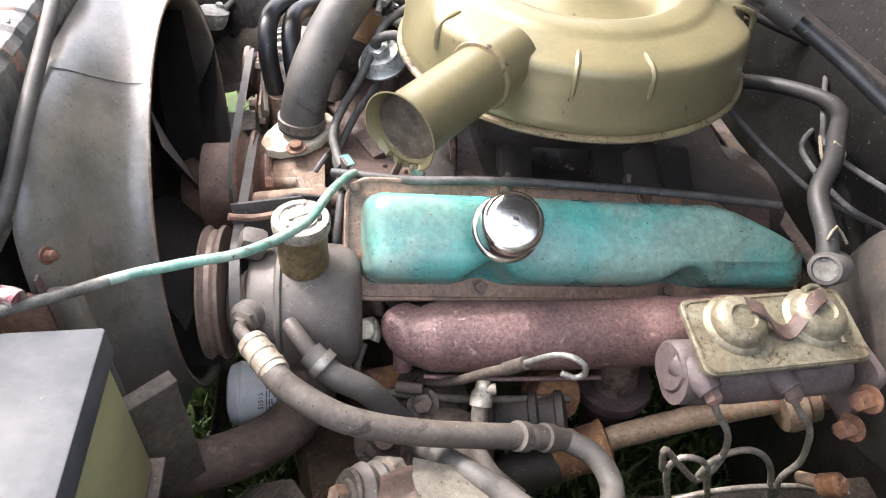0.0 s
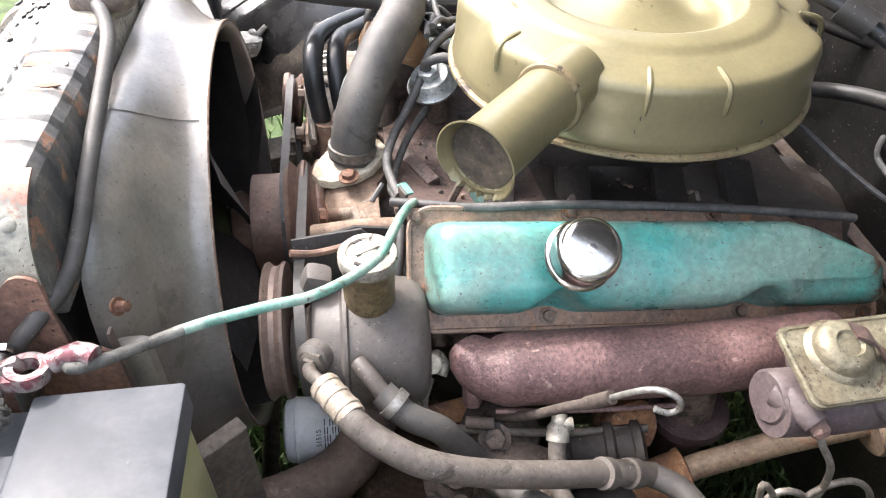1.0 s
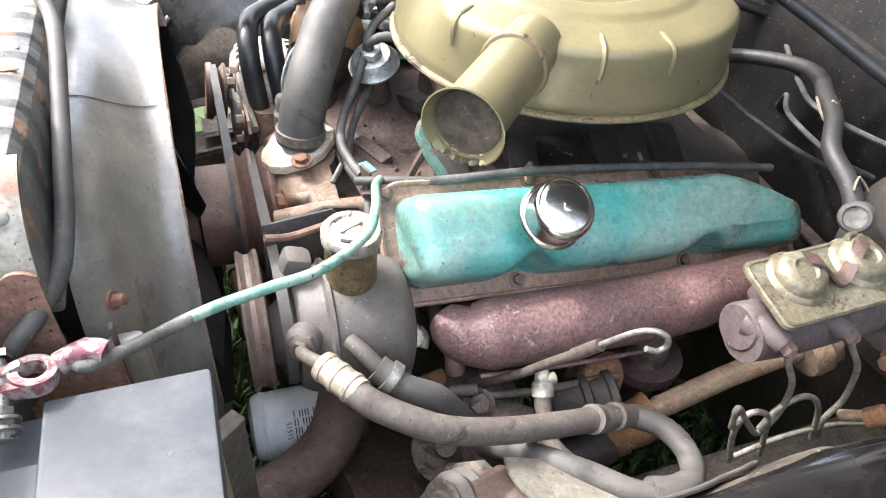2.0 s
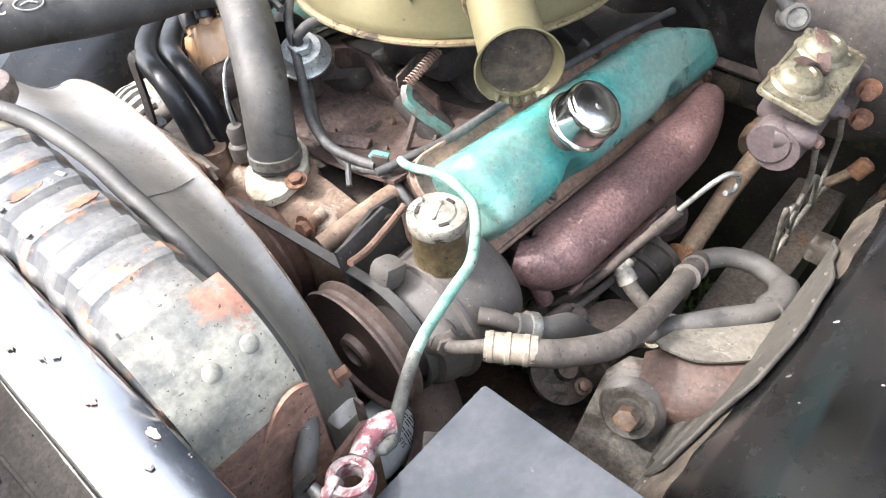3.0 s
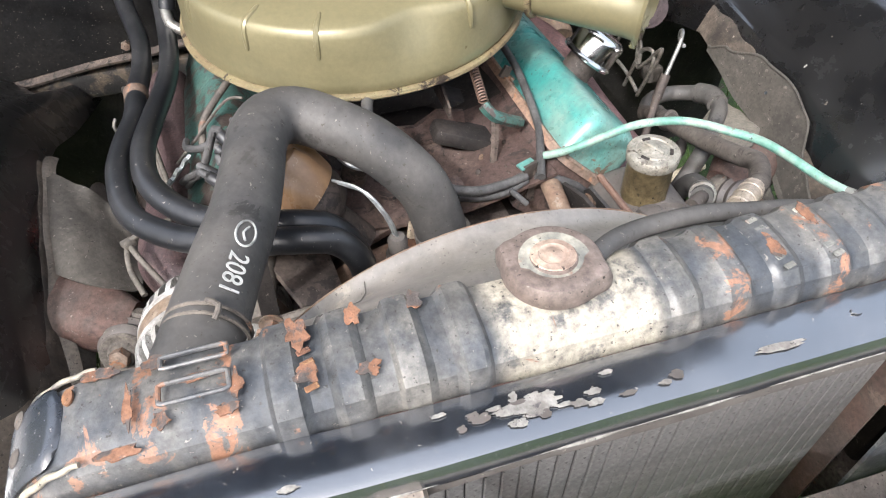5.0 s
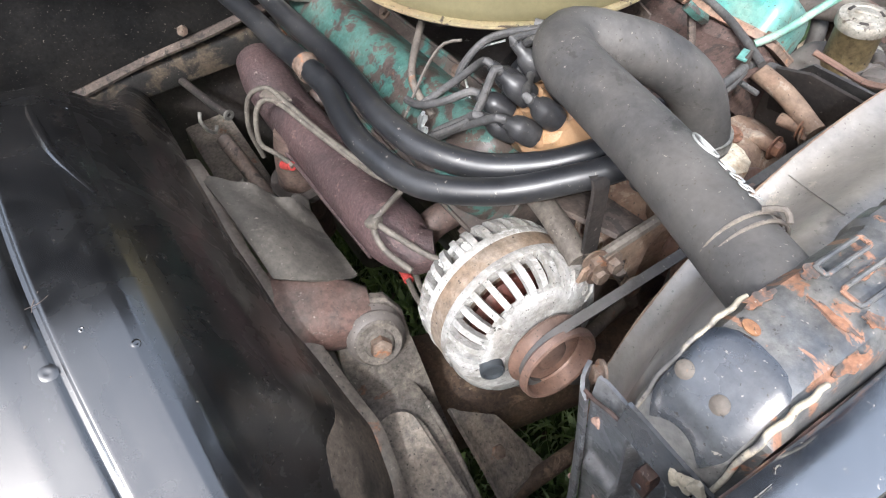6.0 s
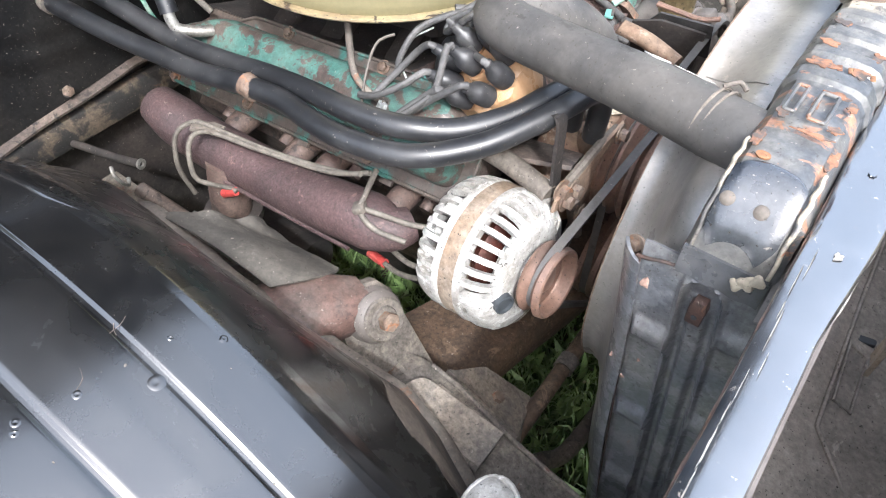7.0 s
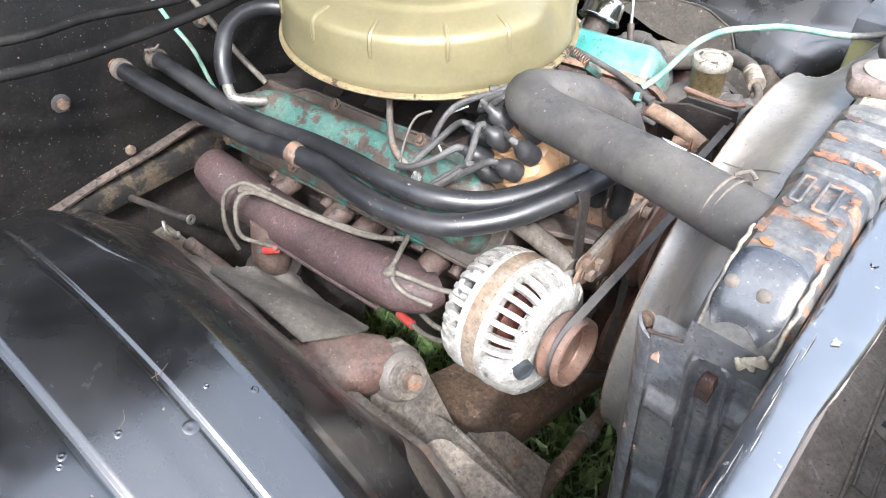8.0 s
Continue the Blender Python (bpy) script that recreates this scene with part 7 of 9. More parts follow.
    part("front_boss", lathe([(0.050, 0.040), (0.040, 0.052), (0.026, 0.056), (0.022, 0.062), (0, 0.062)], m, segs=32), ALU, t)
    part("pulley", lathe([(0.008, 0.064), (0.030, 0.064), (0.0385, 0.066), (0.0395, 0.069), (0.032, 0.0755), (0.031, 0.0775), (0.032, 0.0795), (0.0395, 0.086), (0.0385, 0.0925), (0.0365, 0.0940), (0.0345, 0.0925), (0.0315, 0.0765), (0.017, 0.0745), (0.0155, 0.079), (0.011, 0.082), (0, 0.082)], m, segs=48), BROWN_STEEL, t, "rust-brown pulley")
    part("hole", lathe([(0, -0.02), (0.0125, -0.02), (0.0125, 0.003), (0.0105, 0.004), (0.010, 0.0), (0, 0.0)], frame_of((-0.171, 0.334, 0.640), (-0.85, 0.35, 0.1)), segs=20), INK, t, "dark open bolt hole")
    for a in (0.25, 3.25):
        q = m @ Vector((0.072 * math.cos(a), 0.072 * math.sin(a), 0.026))
        part("through_bolt", bolt(q, m.to_3x3() @ Vector((0.3 * math.cos(a), 0.3 * math.sin(a), 1)), 0.006, 0.005, False), STEEL, t)
    for k in range(3):
        part("terminal", lathe([(0.007, -0.01), (0.007, 0.004), (0.003, 0.006), (0.003, 0.012), (0, 0.012)], frame_of((-0.066, 0.335 - 0.02 * k, 0.655 + 0.02 * k), (1, 0.6, 0.2)), segs=12), ALU, t)
    # adjusting arm and mounting bracket
    b = thing("alternator_bracket", (-0.13, 0.2, 0.65), "grimy steel alternator bracket with spacer and bolts", "bracket")
    part("adjuster", tube([(-0.158, 0.206, 0.709), (-0.160, 0.175, 0.716), (-0.158, 0.12, 0.716), (-0.155, 0.06, 0.705)], 0.006, segs=8), DUSTY, b)
    part("pivot_bolt", bolt((-0.160, 0.206, 0.711), (-1, 0.2, 0.1), 0.009, 0.01), BOLT, b)
    part("spacer", tube([(-0.15, 0.215, 0.705), (-0.09, 0.205, 0.712), (-0.03, 0.20, 0.715)], 0.013, segs=16), DUSTY, b, "rusty spacer tube")
    part("web", plate([(0.228, 0.694), (0.222, 0.709), (0.14, 0.717), (0.06, 0.719), (0.052, 0.704), (0.12, 0.699), (0.136, 0.68), (0.143, 0.625), (0.156, 0.622), (0.160, 0.69), (0.205, 0.687)], Matrix(((0, 0, -1, -0.160), (1, 0, 0, 0), (0, 1, 0, 0), (0, 0, 0, 1))), 0.004, 0.001), TAN, b, "tan rusty bracket plate")
    for y, z in ((0.208, 0.700), (0.190, 0.704), (0.075, 0.711), (0.150, 0.632)):
        part("bolt", bolt((-0.167, y, z), (-1, 0, 0.05), 0.0085, 0.009), BOLT, b)
    part("plate", plate([(-0.05, -0.02), (0.06, -0.03), (0.075, 0.02), (0.02, 0.045), (-0.05, 0.03)], at(-0.10, 0.155, 0.700, 20, 5, 10), 0.006, 0.001), GRIME, b)
    part("lower_arm", tube([(-0.160, 0.31, 0.575), (-0.165, 0.28, 0.56), (-0.16, 0.20, 0.55), (-0.14, 0.1, 0.55)], 0.008, segs=10), DUSTY, b)
    part("strut", tube([(-0.155, 0.16, 0.66), (-0.152, 0.13, 0.60), (-0.15, 0.11, 0.55)], 0.010, segs=8), GRIME, b)


alternator()


def belts():
    t = thing("fan_belt", (-0.17, 0.12, 0.5), "worn black rubber V-belt round the pulleys", "belt")

    def belt(x, circles, w=0.011, h=0.006):
        pts = []
        for (y1, z1, r1), (y2, z2, r2) in zip(circles, circles[1:] + circles[:1]):
            d = Vector((y2 - y1, z2 - z1))
            L = d.length
            base = math.atan2(d.y, d.x)
            off = math.acos(max(-1, min(1, (r1 - r2) / L)))
            pts.append((y1, z1, r1, base + off))
            pts.append((y2, z2, r2, base + off))
        path = []
        n = len(pts)
        for i in range(0, n, 2):
            y, z, r, a = pts[i]
            y2, z2, r2, a2 = pts[i + 1]
            for k in range(13):
                f = k / 12
                path.append((y + r * math.cos(a) + (y2 + r2 * math.cos(a2) - y - r * math.cos(a)) * f, z + r * math.sin(a) + (z2 + r2 * math.sin(a2) - z - r * math.sin(a)) * f, a))
            a3 = pts[(i + 2) % n][3]
            da = (a3 - a2 + math.pi) % (2 * math.pi) - math.pi
            if da > 0:
                da -= 2 * math.pi
            for k in range(1, 16):
                q = a2 + da * k / 16
                path.append((y2 + r2 * math.cos(q), z2 + r2 * math.sin(q), q))
        secs = []
        for y, z, a in path:
            d = (math.cos(a), math.sin(a))
            secs.append([(x + w / 2, y + d[0] * h / 2, z + d[1] * h / 2), (x - w / 2, y + d[0] * h / 2, z + d[1] * h / 2), (x - w * 0.35, y - d[0] * h / 2, z - d[1] * h / 2), (x + w * 0.35, y - d[0] * h / 2, z - d[1] * h / 2)])
        secs.append(secs[0])
        return loft(secs, caps=False)
    part("belt", belt(-0.193, [(0.271, 0.645, 0.040), (0.0, 0.42, 0.08), (0.002, 0.618, 0.077)]), RUBBER, t)
    part("belt", belt(-0.168, [(-0.002, 0.618, 0.077), (0.0, 0.42, 0.075), (-0.220, 0.647, 0.072)]), RUBBER, t)
    s = thing("crank_pulley", (-0.18, 0, 0.34), "brown steel crankshaft pulley below the water pump", "pulley")
    part("pulley", lathe([(0.02, -0.045), (0.078, -0.045), (0.08, -0.036), (0.072, -0.028), (0.08, -0.02), (0.08, -0.012), (0.072, -0.004), (0.08, 0.006), (0.06, 0.01), (0.03, 0.0), (0, 0.0)], frame_of((-0.195, 0, 0.42), (-1, 0, 0)), segs=40), BROWN_STEEL, s)


belts()

# ---- left side: power steering, battery, brakes ----


def ps_pump():
    t = thing("power_steering_pump", (-0.12, -0.24, 0.53), "grey-brown power steering pump with yellowed filler tube and steel cap", "steering pump")
    c = Vector((-0.098, -0.243, 0.640))
    m = frame_of(c, (-1, 0.02, 0.02))
    part("reservoir", lathe([(0, -0.062), (0.050, -0.062), (0.064, -0.056), (0.070, -0.045), (0.072, -0.030), (0.072, 0.022), (0.0755, 0.024), (0.0755, 0.028), (0.070, 0.031), (0.066, 0.05), (0.060, 0.060), (0.04, 0.066), (0, 0.066)], m, segs=48), PUMP, t)
    part("front_housing", lathe([(0.060, 0.028), (0.064, 0.034), (0.058, 0.058), (0.045, 0.064), (0.03, 0.085), (0, 0.085)], m, segs=40), PUMP, t)
    part("filler_tube", lathe([(0.034, -0.10), (0.031, -0.088), (0.0275, -0.080), (0.0265, -0.075), (0.0265, -0.014), (0.0285, -0.010)], frame_of((-0.095, -0.242, 0.774), (0.02, 0.0, 1)), segs=36), FILLER, t, "yellowed brass-coloured filler tube")
    cap = part("cap", lathe([(0.0275, -0.014), (0.0295, -0.013), (0.030, -0.009), (0.0300, -0.002), (0.0285, 0.0), (0.022, 0.0005), (0.0205, -0.001), (0.0185, -0.001), (0.017, 0.001), (0.010, 0.0015), (0.008, 0.003), (0, 0.0035)], frame_of((-0.095, -0.242, 0.774), (0.02, 0.0, 1)), segs=40), DULL_CAP, t, "oxidised steel filler cap")
    part("cap_ridge", box(at(-0.095, -0.242, 0.777, 0, 0, 25), (0.026, 0.004, 0.003), 0.001), DULL_CAP, cap)
    for k in range(3):
        a = 2.1 * k
        part("cap_slot", box(at(-0.095 + 0.019 * math.cos(a), -0.242 + 0.019 * math.sin(a), 0.7745, 0, 0, math.degrees(a)), (0.004, 0.010, 0.002), 0.0006, 1), GRIME_AND_SHADE, cap)
    p = frame_of((-0.194, -0.220, 0.647), (-1, 0.02, 0.0)) @ Matrix.Diagonal((0.83, 0.83, 0.9, 1))
    part("pulley", lathe([(0.012, -0.012), (0.080, -0.012), (0.0905, -0.010), (0.092, -0.006), (0.086, 0.0), (0.086, 0.006), (0.092, 0.012), (0.0905, 0.015), (0.086, 0.014), (0.083, 0.008), (0.050, 0.006), (0.026, 0.008), (0.024, 0.016), (0.020, 0.018), (0.016, 0.018), (0.014, 0.010), (0, 0.010)], p, segs=56), PULLEY, t, "dusty pressed steel pulley")
    # pressure port and brackets
    part("port", lathe([(0.018, 0.0), (0.018, 0.012), (0.012, 0.018), (0, 0.018)], frame_of((-0.152, -0.286, 0.680), (-0.5, -0.8, 0.3)), segs=24), PUMP, t)
    part("bracket", plate([(-0.045, -0.03), (0.05, -0.035), (0.055, 0.03), (0.015, 0.042), (-0.05, 0.035)], at(-0.120, -0.165, 0.695, 80, 0, 12), 0.005, 0.001), GRIME_AND_SHADE, t, "dark steel bracket")
    part("pump_plate", plate([(-0.050, -0.032), (0.040, -0.030), (0.046, 0.010), (0.030, 0.030), (-0.046, 0.030)], at(-0.128, -0.178, 0.712, 74, 0, 8), 0.004, 0.001), DARK, t, "black bracket plate")
    part("bracket_bolt", bolt((-0.100, -0.170, 0.722), (0, 0.9, 0.3), 0.007), BOLT, t)
    part("bracket_rail", tube([(-0.175, -0.20, 0.742), (-0.15, -0.195, 0.735), (-0.115, -0.19, 0.738), (-0.085, -0.185, 0.742)], 0.004, segs=8), BROWN_STEEL, t)
    part("bracket_bolt", bolt((-0.1445, -0.119, 0.694), (-1, -0.3, 0.2), 0.008), BOLT, t)
    part("lug", box(at(-0.150, -0.222, 0.722, 0, 20, 0), (0.03, 0.028, 0.03), 0.008), PUMP, t)


ps_pump()


def ps_hoses():
    t = thing("power_steering_hose", (0.0, -0.40, 0.55), "thick grey-brown power steering pressure hose with crimped brass ends", "hose", "steering hoses")
    part("pipe", tube([(-0.156, -0.296, 0.683), (-0.160, -0.312, 0.690), (-0.156, -0.326, 0.697), (-0.143, -0.343, 0.701)], 0.0068, segs=14), DUSTY, t)
    part("flare_nut", lathe([(0.015, -0.006), (0.015, 0.004), (0.010, 0.007), (0.010, 0.012)], frame_of((-0.157, -0.300, 0.684), (-0.5, -0.8, 0.3)), segs=6), DUSTY, t)
    part("crimp", tube([(-0.146, -0.340, 0.701), (-0.120, -0.380, 0.700)], 0.0142, curve=False, segs=16), STRAP, t, "crimped plated ferrule")
    for f in (0.12, 0.45, 0.8):
        part("crimp_band", lathe([(0.0142, -0.003), (0.0152, -0.002), (0.0152, 0.002), (0.0142, 0.003)], frame_of((-0.146 + 0.026 * f, -0.340 - 0.040 * f, 0.701 - 0.001 * f), (0.026, -0.040, -0.001)), segs=16), STRAP, t)
    part("hose", tube([(-0.124, -0.375, 0.700), (-0.112, -0.393, 0.699), (-0.072, -0.420, 0.690), (-0.035, -0.424, 0.670), (0.018, -0.423, 0.648), (0.082, -0.419, 0.627), (0.130, -0.416, 0.614), (0.155, -0.414, 0.604)], 0.0132, segs=20), RUBBER_BROWN, t)
    for q, w in (((0.120, -0.417, 0.617), 0.0158), ((0.150, -0.4145, 0.606), 0.0152)):
        part("ferrule", lathe([(0.0132, -0.008), (w, -0.007), (w, 0.007), (0.0132, 0.008)], frame_of(q, (0.75, 0.2, -0.55)), segs=20), RUBBER_BROWN, t)
    part("end_fitting", tube([(0.150, -0.4145, 0.606), (0.178, -0.411, 0.592)], 0.0125, segs=16, curve=False), RUBBER_BROWN, t)
    part("loop", tube([(0.174, -0.411, 0.593), (0.197, -0.430, 0.594), (0.207, -0.456, 0.595), (0.204, -0.481, 0.596), (0.188, -0.502, 0.603), (0.164, -0.512, 0.615), (0.122, -0.506, 0.620), (0.083, -0.473, 0.620), (0.050, -0.440, 0.612), (0.03, -0.41, 0.59), (0.02, -0.38, 0.55)], 0.0125, segs=16), RUBBER, t)
    part("elbow_sleeve", tube([(0.180, -0.507, 0.607), (0.155, -0.5125, 0.617), (0.130, -0.508, 0.620)], 0.0165, segs=16), RUBBER, t)
    r = thing("return_hose", (0.0, -0.33, 0.5), "black rubber power steering return hose", "hose", "steering hoses")
    part("nipple", tube([(-0.112, -0.305, 0.684), (-0.103, -0.320, 0.682), (-0.088, -0.338, 0.668)], 0.009, segs=12), PUMP, r)
    part("hose", tube([(-0.092, -0.334, 0.671), (-0.068, -0.354, 0.656), (-0.038, -0.362, 0.640), (-0.020, -0.365, 0.615), (0.0, -0.367, 0.585), (0.03, -0.375, 0.55), (0.07, -0.385, 0.52)], 0.014, segs=16), RUBBER, r)
    part("clamp", lathe([(0.014, -0.005), (0.017, -0.005), (0.017, 0.005), (0.014, 0.005)], frame_of((-0.080, -0.344, 0.664), (0.7, -0.55, -0.45)), segs=20), STEEL, r)


ps_hoses()


def oil_filter():
    t = thing("oil_filter", (-0.175, -0.19, 0.36), "white spin-on oil filter with printed label", "oil filter")
    m = frame_of((-0.175, -0.190, 0.404), (-1, 0, 0.03))
    R = 0.0445
    part("canister", lathe([(0, -0.06), (0.041, -0.06), (R, -0.055), (R, 0.032), (0.0435, 0.039), (0.040, 0.045), (0.030, 0.0485), (0.018, 0.0495), (0, 0.0495)], m, segs=48), WHITE, t)
    part("rim", lathe([(R, 0.028), (R + 0.0012, 0.031), (R, 0.034)], m, segs=48), WHITE, t)
    inv = m.to_3x3().inverted()
    up = inv @ Vector((0, -0.72, 0.69))
    a0 = math.atan2(up.y, up.x)
    turn = 1 if (m.to_3x3() @ Vector((-math.sin(a0), math.cos(a0), 0))).z > 0 else -1

    def on_can(along, rise, h):
        """A place on the can: rise round its girth, along its length."""
        a = a0 + turn * rise / R
        return m @ Vector(((R + h) * math.cos(a), (R + h) * math.sin(a), -along))
    for k in range(8):
        for j in range(4):
            if (k + j) % 5 == 4:
                continue
            y0 = -0.020 + 0.0105 * j
            x0 = 0.006 + 0.0036 * k
            secs = [[on_can(x0 + dx, y0 + dy, h) for dx, h in ((0, -0.0002), (0.0014, -0.0002), (0.0014, 0.0004), (0, 0.0004))] for dy in (0, 0.003, 0.006, 0.009)]
            part("print_line", loft(secs), INK, t)
    ob = add_text("print", "51515", Matrix.Identity(4), 0.0095, INK, t)
    bx = Vector(t["base"])
    for v in ob.data.vertices:
        q = v.co + bx
        v.co = on_can(-0.001 - q.y, -0.004 + q.x, 0.0003 + q.z) - bx
    part("adapter", lathe([(0.05, -0.10), (0.05, -0.07), (0.04, -0.06)], m, segs=28), GRIME, t)


oil_filter()


def lower_hose():
    t = thing("lower_radiator_hose", (-0.2, -0.2, 0.3), "wide brown dusty lower radiator hose", "radiator hose")
    part("hose", tube([(-0.36, -0.335, 0.392), (-0.31, -0.320, 0.408), (-0.262, -0.306, 0.411), (-0.205, -0.287, 0.406), (-0.153, -0.265, 0.412), (-0.121, -0.240, 0.427), (-0.104, -0.212, 0.447), (-0.092, -0.185, 0.470), (-0.08, -0.15, 0.50)], 0.034, segs=24), HOSE_SUNLIT, t)
    for p, d in (((-0.34, -0.329, 0.399), (1, 0.3, 0.25)), ((-0.087, -0.17, 0.483), (0.3, 0.85, 0.7))):
        part("clamp", lathe([(0.034, -0.006), (0.037, -0.006), (0.037, 0.006), (0.034, 0.006)], frame_of(p, d), segs=28), BOLT, t, "rusty hose clamp")


lower_hose()


def battery():
    t = thing("battery", (-0.31, -0.51, 0.62), "car battery with matt black lid and yellowed case, one post uncovered", "car battery")
    part("case", box(at(-0.318, -0.5125, 0.7075, 0, 0, 0), (0.158, 0.186, 0.164), 0.006), BATCASE, t, "yellowed plastic case with a printed front label")
    lid = plate(rounded(0.105, 0.198, 0.003, 2), at(-0.2870, -0.5125, 0.7905), 0.0275, 0.0015)
    ld = part("lid", lid, BATTERY, t, "matt black plastic lid")
    part("lid_front", plate([(-0.064, -0.046), (-0.004, -0.046), (-0.004, 0.052), (-0.064, 0.052)], at(-0.3350, -0.5125, 0.7905), 0.0271, 0.0012), BATTERY, t)
    part("lid_step", plate(rounded(0.062, 0.198, 0.005, 3), at(-0.3685, -0.5125, 0.7905), 0.011, 0.0015), BATTERY, t)
    for y in (-0.440, -0.585):
        part("post", lathe([(0.009, 0), (0.008, 0.008), (0, 0.008)], at(-0.380, y, 0.801), segs=20), BOLT, t)
    # label on the front of the case
    part("label", box(at(-0.3975, -0.478, 0.745), (0.0012, 0.134, 0.088), 0), LABEL, t, "cream label with red print")
    fm = lambda y, z: Matrix(((0, 0, -1, -0.3984), (-1, 0, 0, y), (0, 1, 0, z), (0, 0, 0, 1)))
    part("print_mark", tube([tuple(fm(-0.420, 0.776) @ Vector((x, y, 0.0))) for x, y in ((-0.002, 0.0), (0.01, 0.006), (0.025, 0.010), (0.036, 0.009))], 0.0005, segs=5), RED, t)
    for k in range(7):
        part("print_mark", lathe([(0.0015, 0), (0.0026, 0.0), (0.0026, 0.0006), (0.0015, 0.0006)], fm(-0.4215 - 0.0046 * k, 0.770), segs=10), RED, t)
    for k, (dz, ln, th) in enumerate(((0.774, 0.042, 0.0008), (0.770, 0.036, 0.004), (0.7655, 0.042, 0.0008), (0.762, 0.033, 0.0016), (0.7585, 0.040, 0.0016), (0.754, 0.042, 0.0008), (0.749, 0.03, 0.0016))):
        part("print_line", box(fm(-0.481, dz), (ln, th, 0.0006), 0), RED, t)
    # terminals
    n = thing("battery_terminal", (-0.37, -0.41, 0.80), "pink and white corroded lead clamp with plated bolt", "battery terminal", "battery terminals")
    c = Vector((-0.343, -0.400, 0.829))
    part("clamp", lathe([(0.0085, -0.006), (0.0145, -0.006), (0.0158, 0.0), (0.0145, 0.006), (0.0085, 0.006), (0.0085, -0.006)], frame_of(c, (0.15, 0.1, 1)), segs=28), TERMINAL, n)
    part("barrel", tube([tuple(c + Vector((0.014, 0.006, 0))), tuple(c + Vector((0.032, 0.012, 0.003))), tuple(c + Vector((0.044, 0.008, 0.001)))], 0.0082, segs=14), TERMINAL, n)
    head, tip = Vector((-0.362, -0.388, 0.836)), Vector((-0.3595, -0.437, 0.819))
    for f in (0.16, 0.50):
        q = head + (tip - head) * f
        part("ear", box(Matrix.Translation((q + c) / 2 + (q - c) * 0.22) @ at(0, 0, 0, 0, -12, 14 if f < 0.3 else -8), (0.020, 0.008, 0.013), 0.0025), TERMINAL, n)
    part("bolt", tube([tuple(head), tuple(tip)], 0.0042, segs=10, curve=False), STEEL, n, "bright plated clamp bolt")
    for f in (0.62, 0.80, 0.93):
        part("nut", bolt(head + (tip - head) * f, tip - head, 0.0068, 0.0055, f > 0.7), STEEL, n)
    part("bolt_head", bolt(head, head - tip, 0.0075, 0.006, False), CHROME, n)
    p = thing("battery_terminal", (-0.37, -0.63, 0.80), "corroded brown lead clamp on the live post", "battery terminal", "battery terminals")
    c = Vector((-0.340, -0.637, 0.823))
    part("clamp", lathe([(0.0105, -0.010), (0.0185, -0.010), (0.0195, 0.0), (0.0185, 0.010), (0.0105, 0.010), (0.0105, -0.010)], frame_of(c, (-0.3, -0.2, 1)), segs=28), TERMINAL_DULL, p)
    part("barrel", tube([tuple(c + Vector((0.014, 0.002, 0.006))), tuple(c + Vector((0.034, 0.009, 0.017)))], 0.0095, segs=14, curve=False), TERMINAL_DULL, p)
    part("ear", box(Matrix.Translation(c + Vector((-0.012, 0.004, -0.008))) @ at(0, 0, 0, 0, 0, 10), (0.016, 0.030, 0.012), 0.002), TERMINAL_DULL, p)
    part("bolt", tube([(-0.356, -0.656, 0.818), (-0.344, -0.592, 0.804)], 0.0045, segs=10, curve=False), STEEL, p, "pale plated clamp bolt")
    for y in (-0.652, -0.620, -0.606):
        part("nut", bolt((-0.356 + 0.1875 * (y + 0.656), y, 0.818 - 0.219 * (y + 0.656)), (0.18, 0.95, -0.2), 0.0075, 0.007, False), STEEL, p)
    tr = thing("battery_tray", (-0.30, -0.51, 0.58), "rusty battery tray with corroded hold-down", "battery tray")
    part("tray", box(at(-0.315, -0.5125, 0.6215), (0.17, 0.20, 0.006), 0.002), GRIME, tr)
    part("post", box(at(-0.32, -0.51, 0.45), (0.12, 0.12, 0.337), 0.01), GRIME_AND_SHADE, tr)
    part("hold_down", box(at(-0.243, -0.368, 0.575, 0, 0, 38), (0.052, 0.005, 0.175), 0.002), DUSTY, tr, "flaking rusty strap")
    part("hold_down_lip", box(at(-0.247, -0.362, 0.661, 0, 0, 38), (0.054, 0.018, 0.004), 0.0015), DUSTY, tr)


battery()


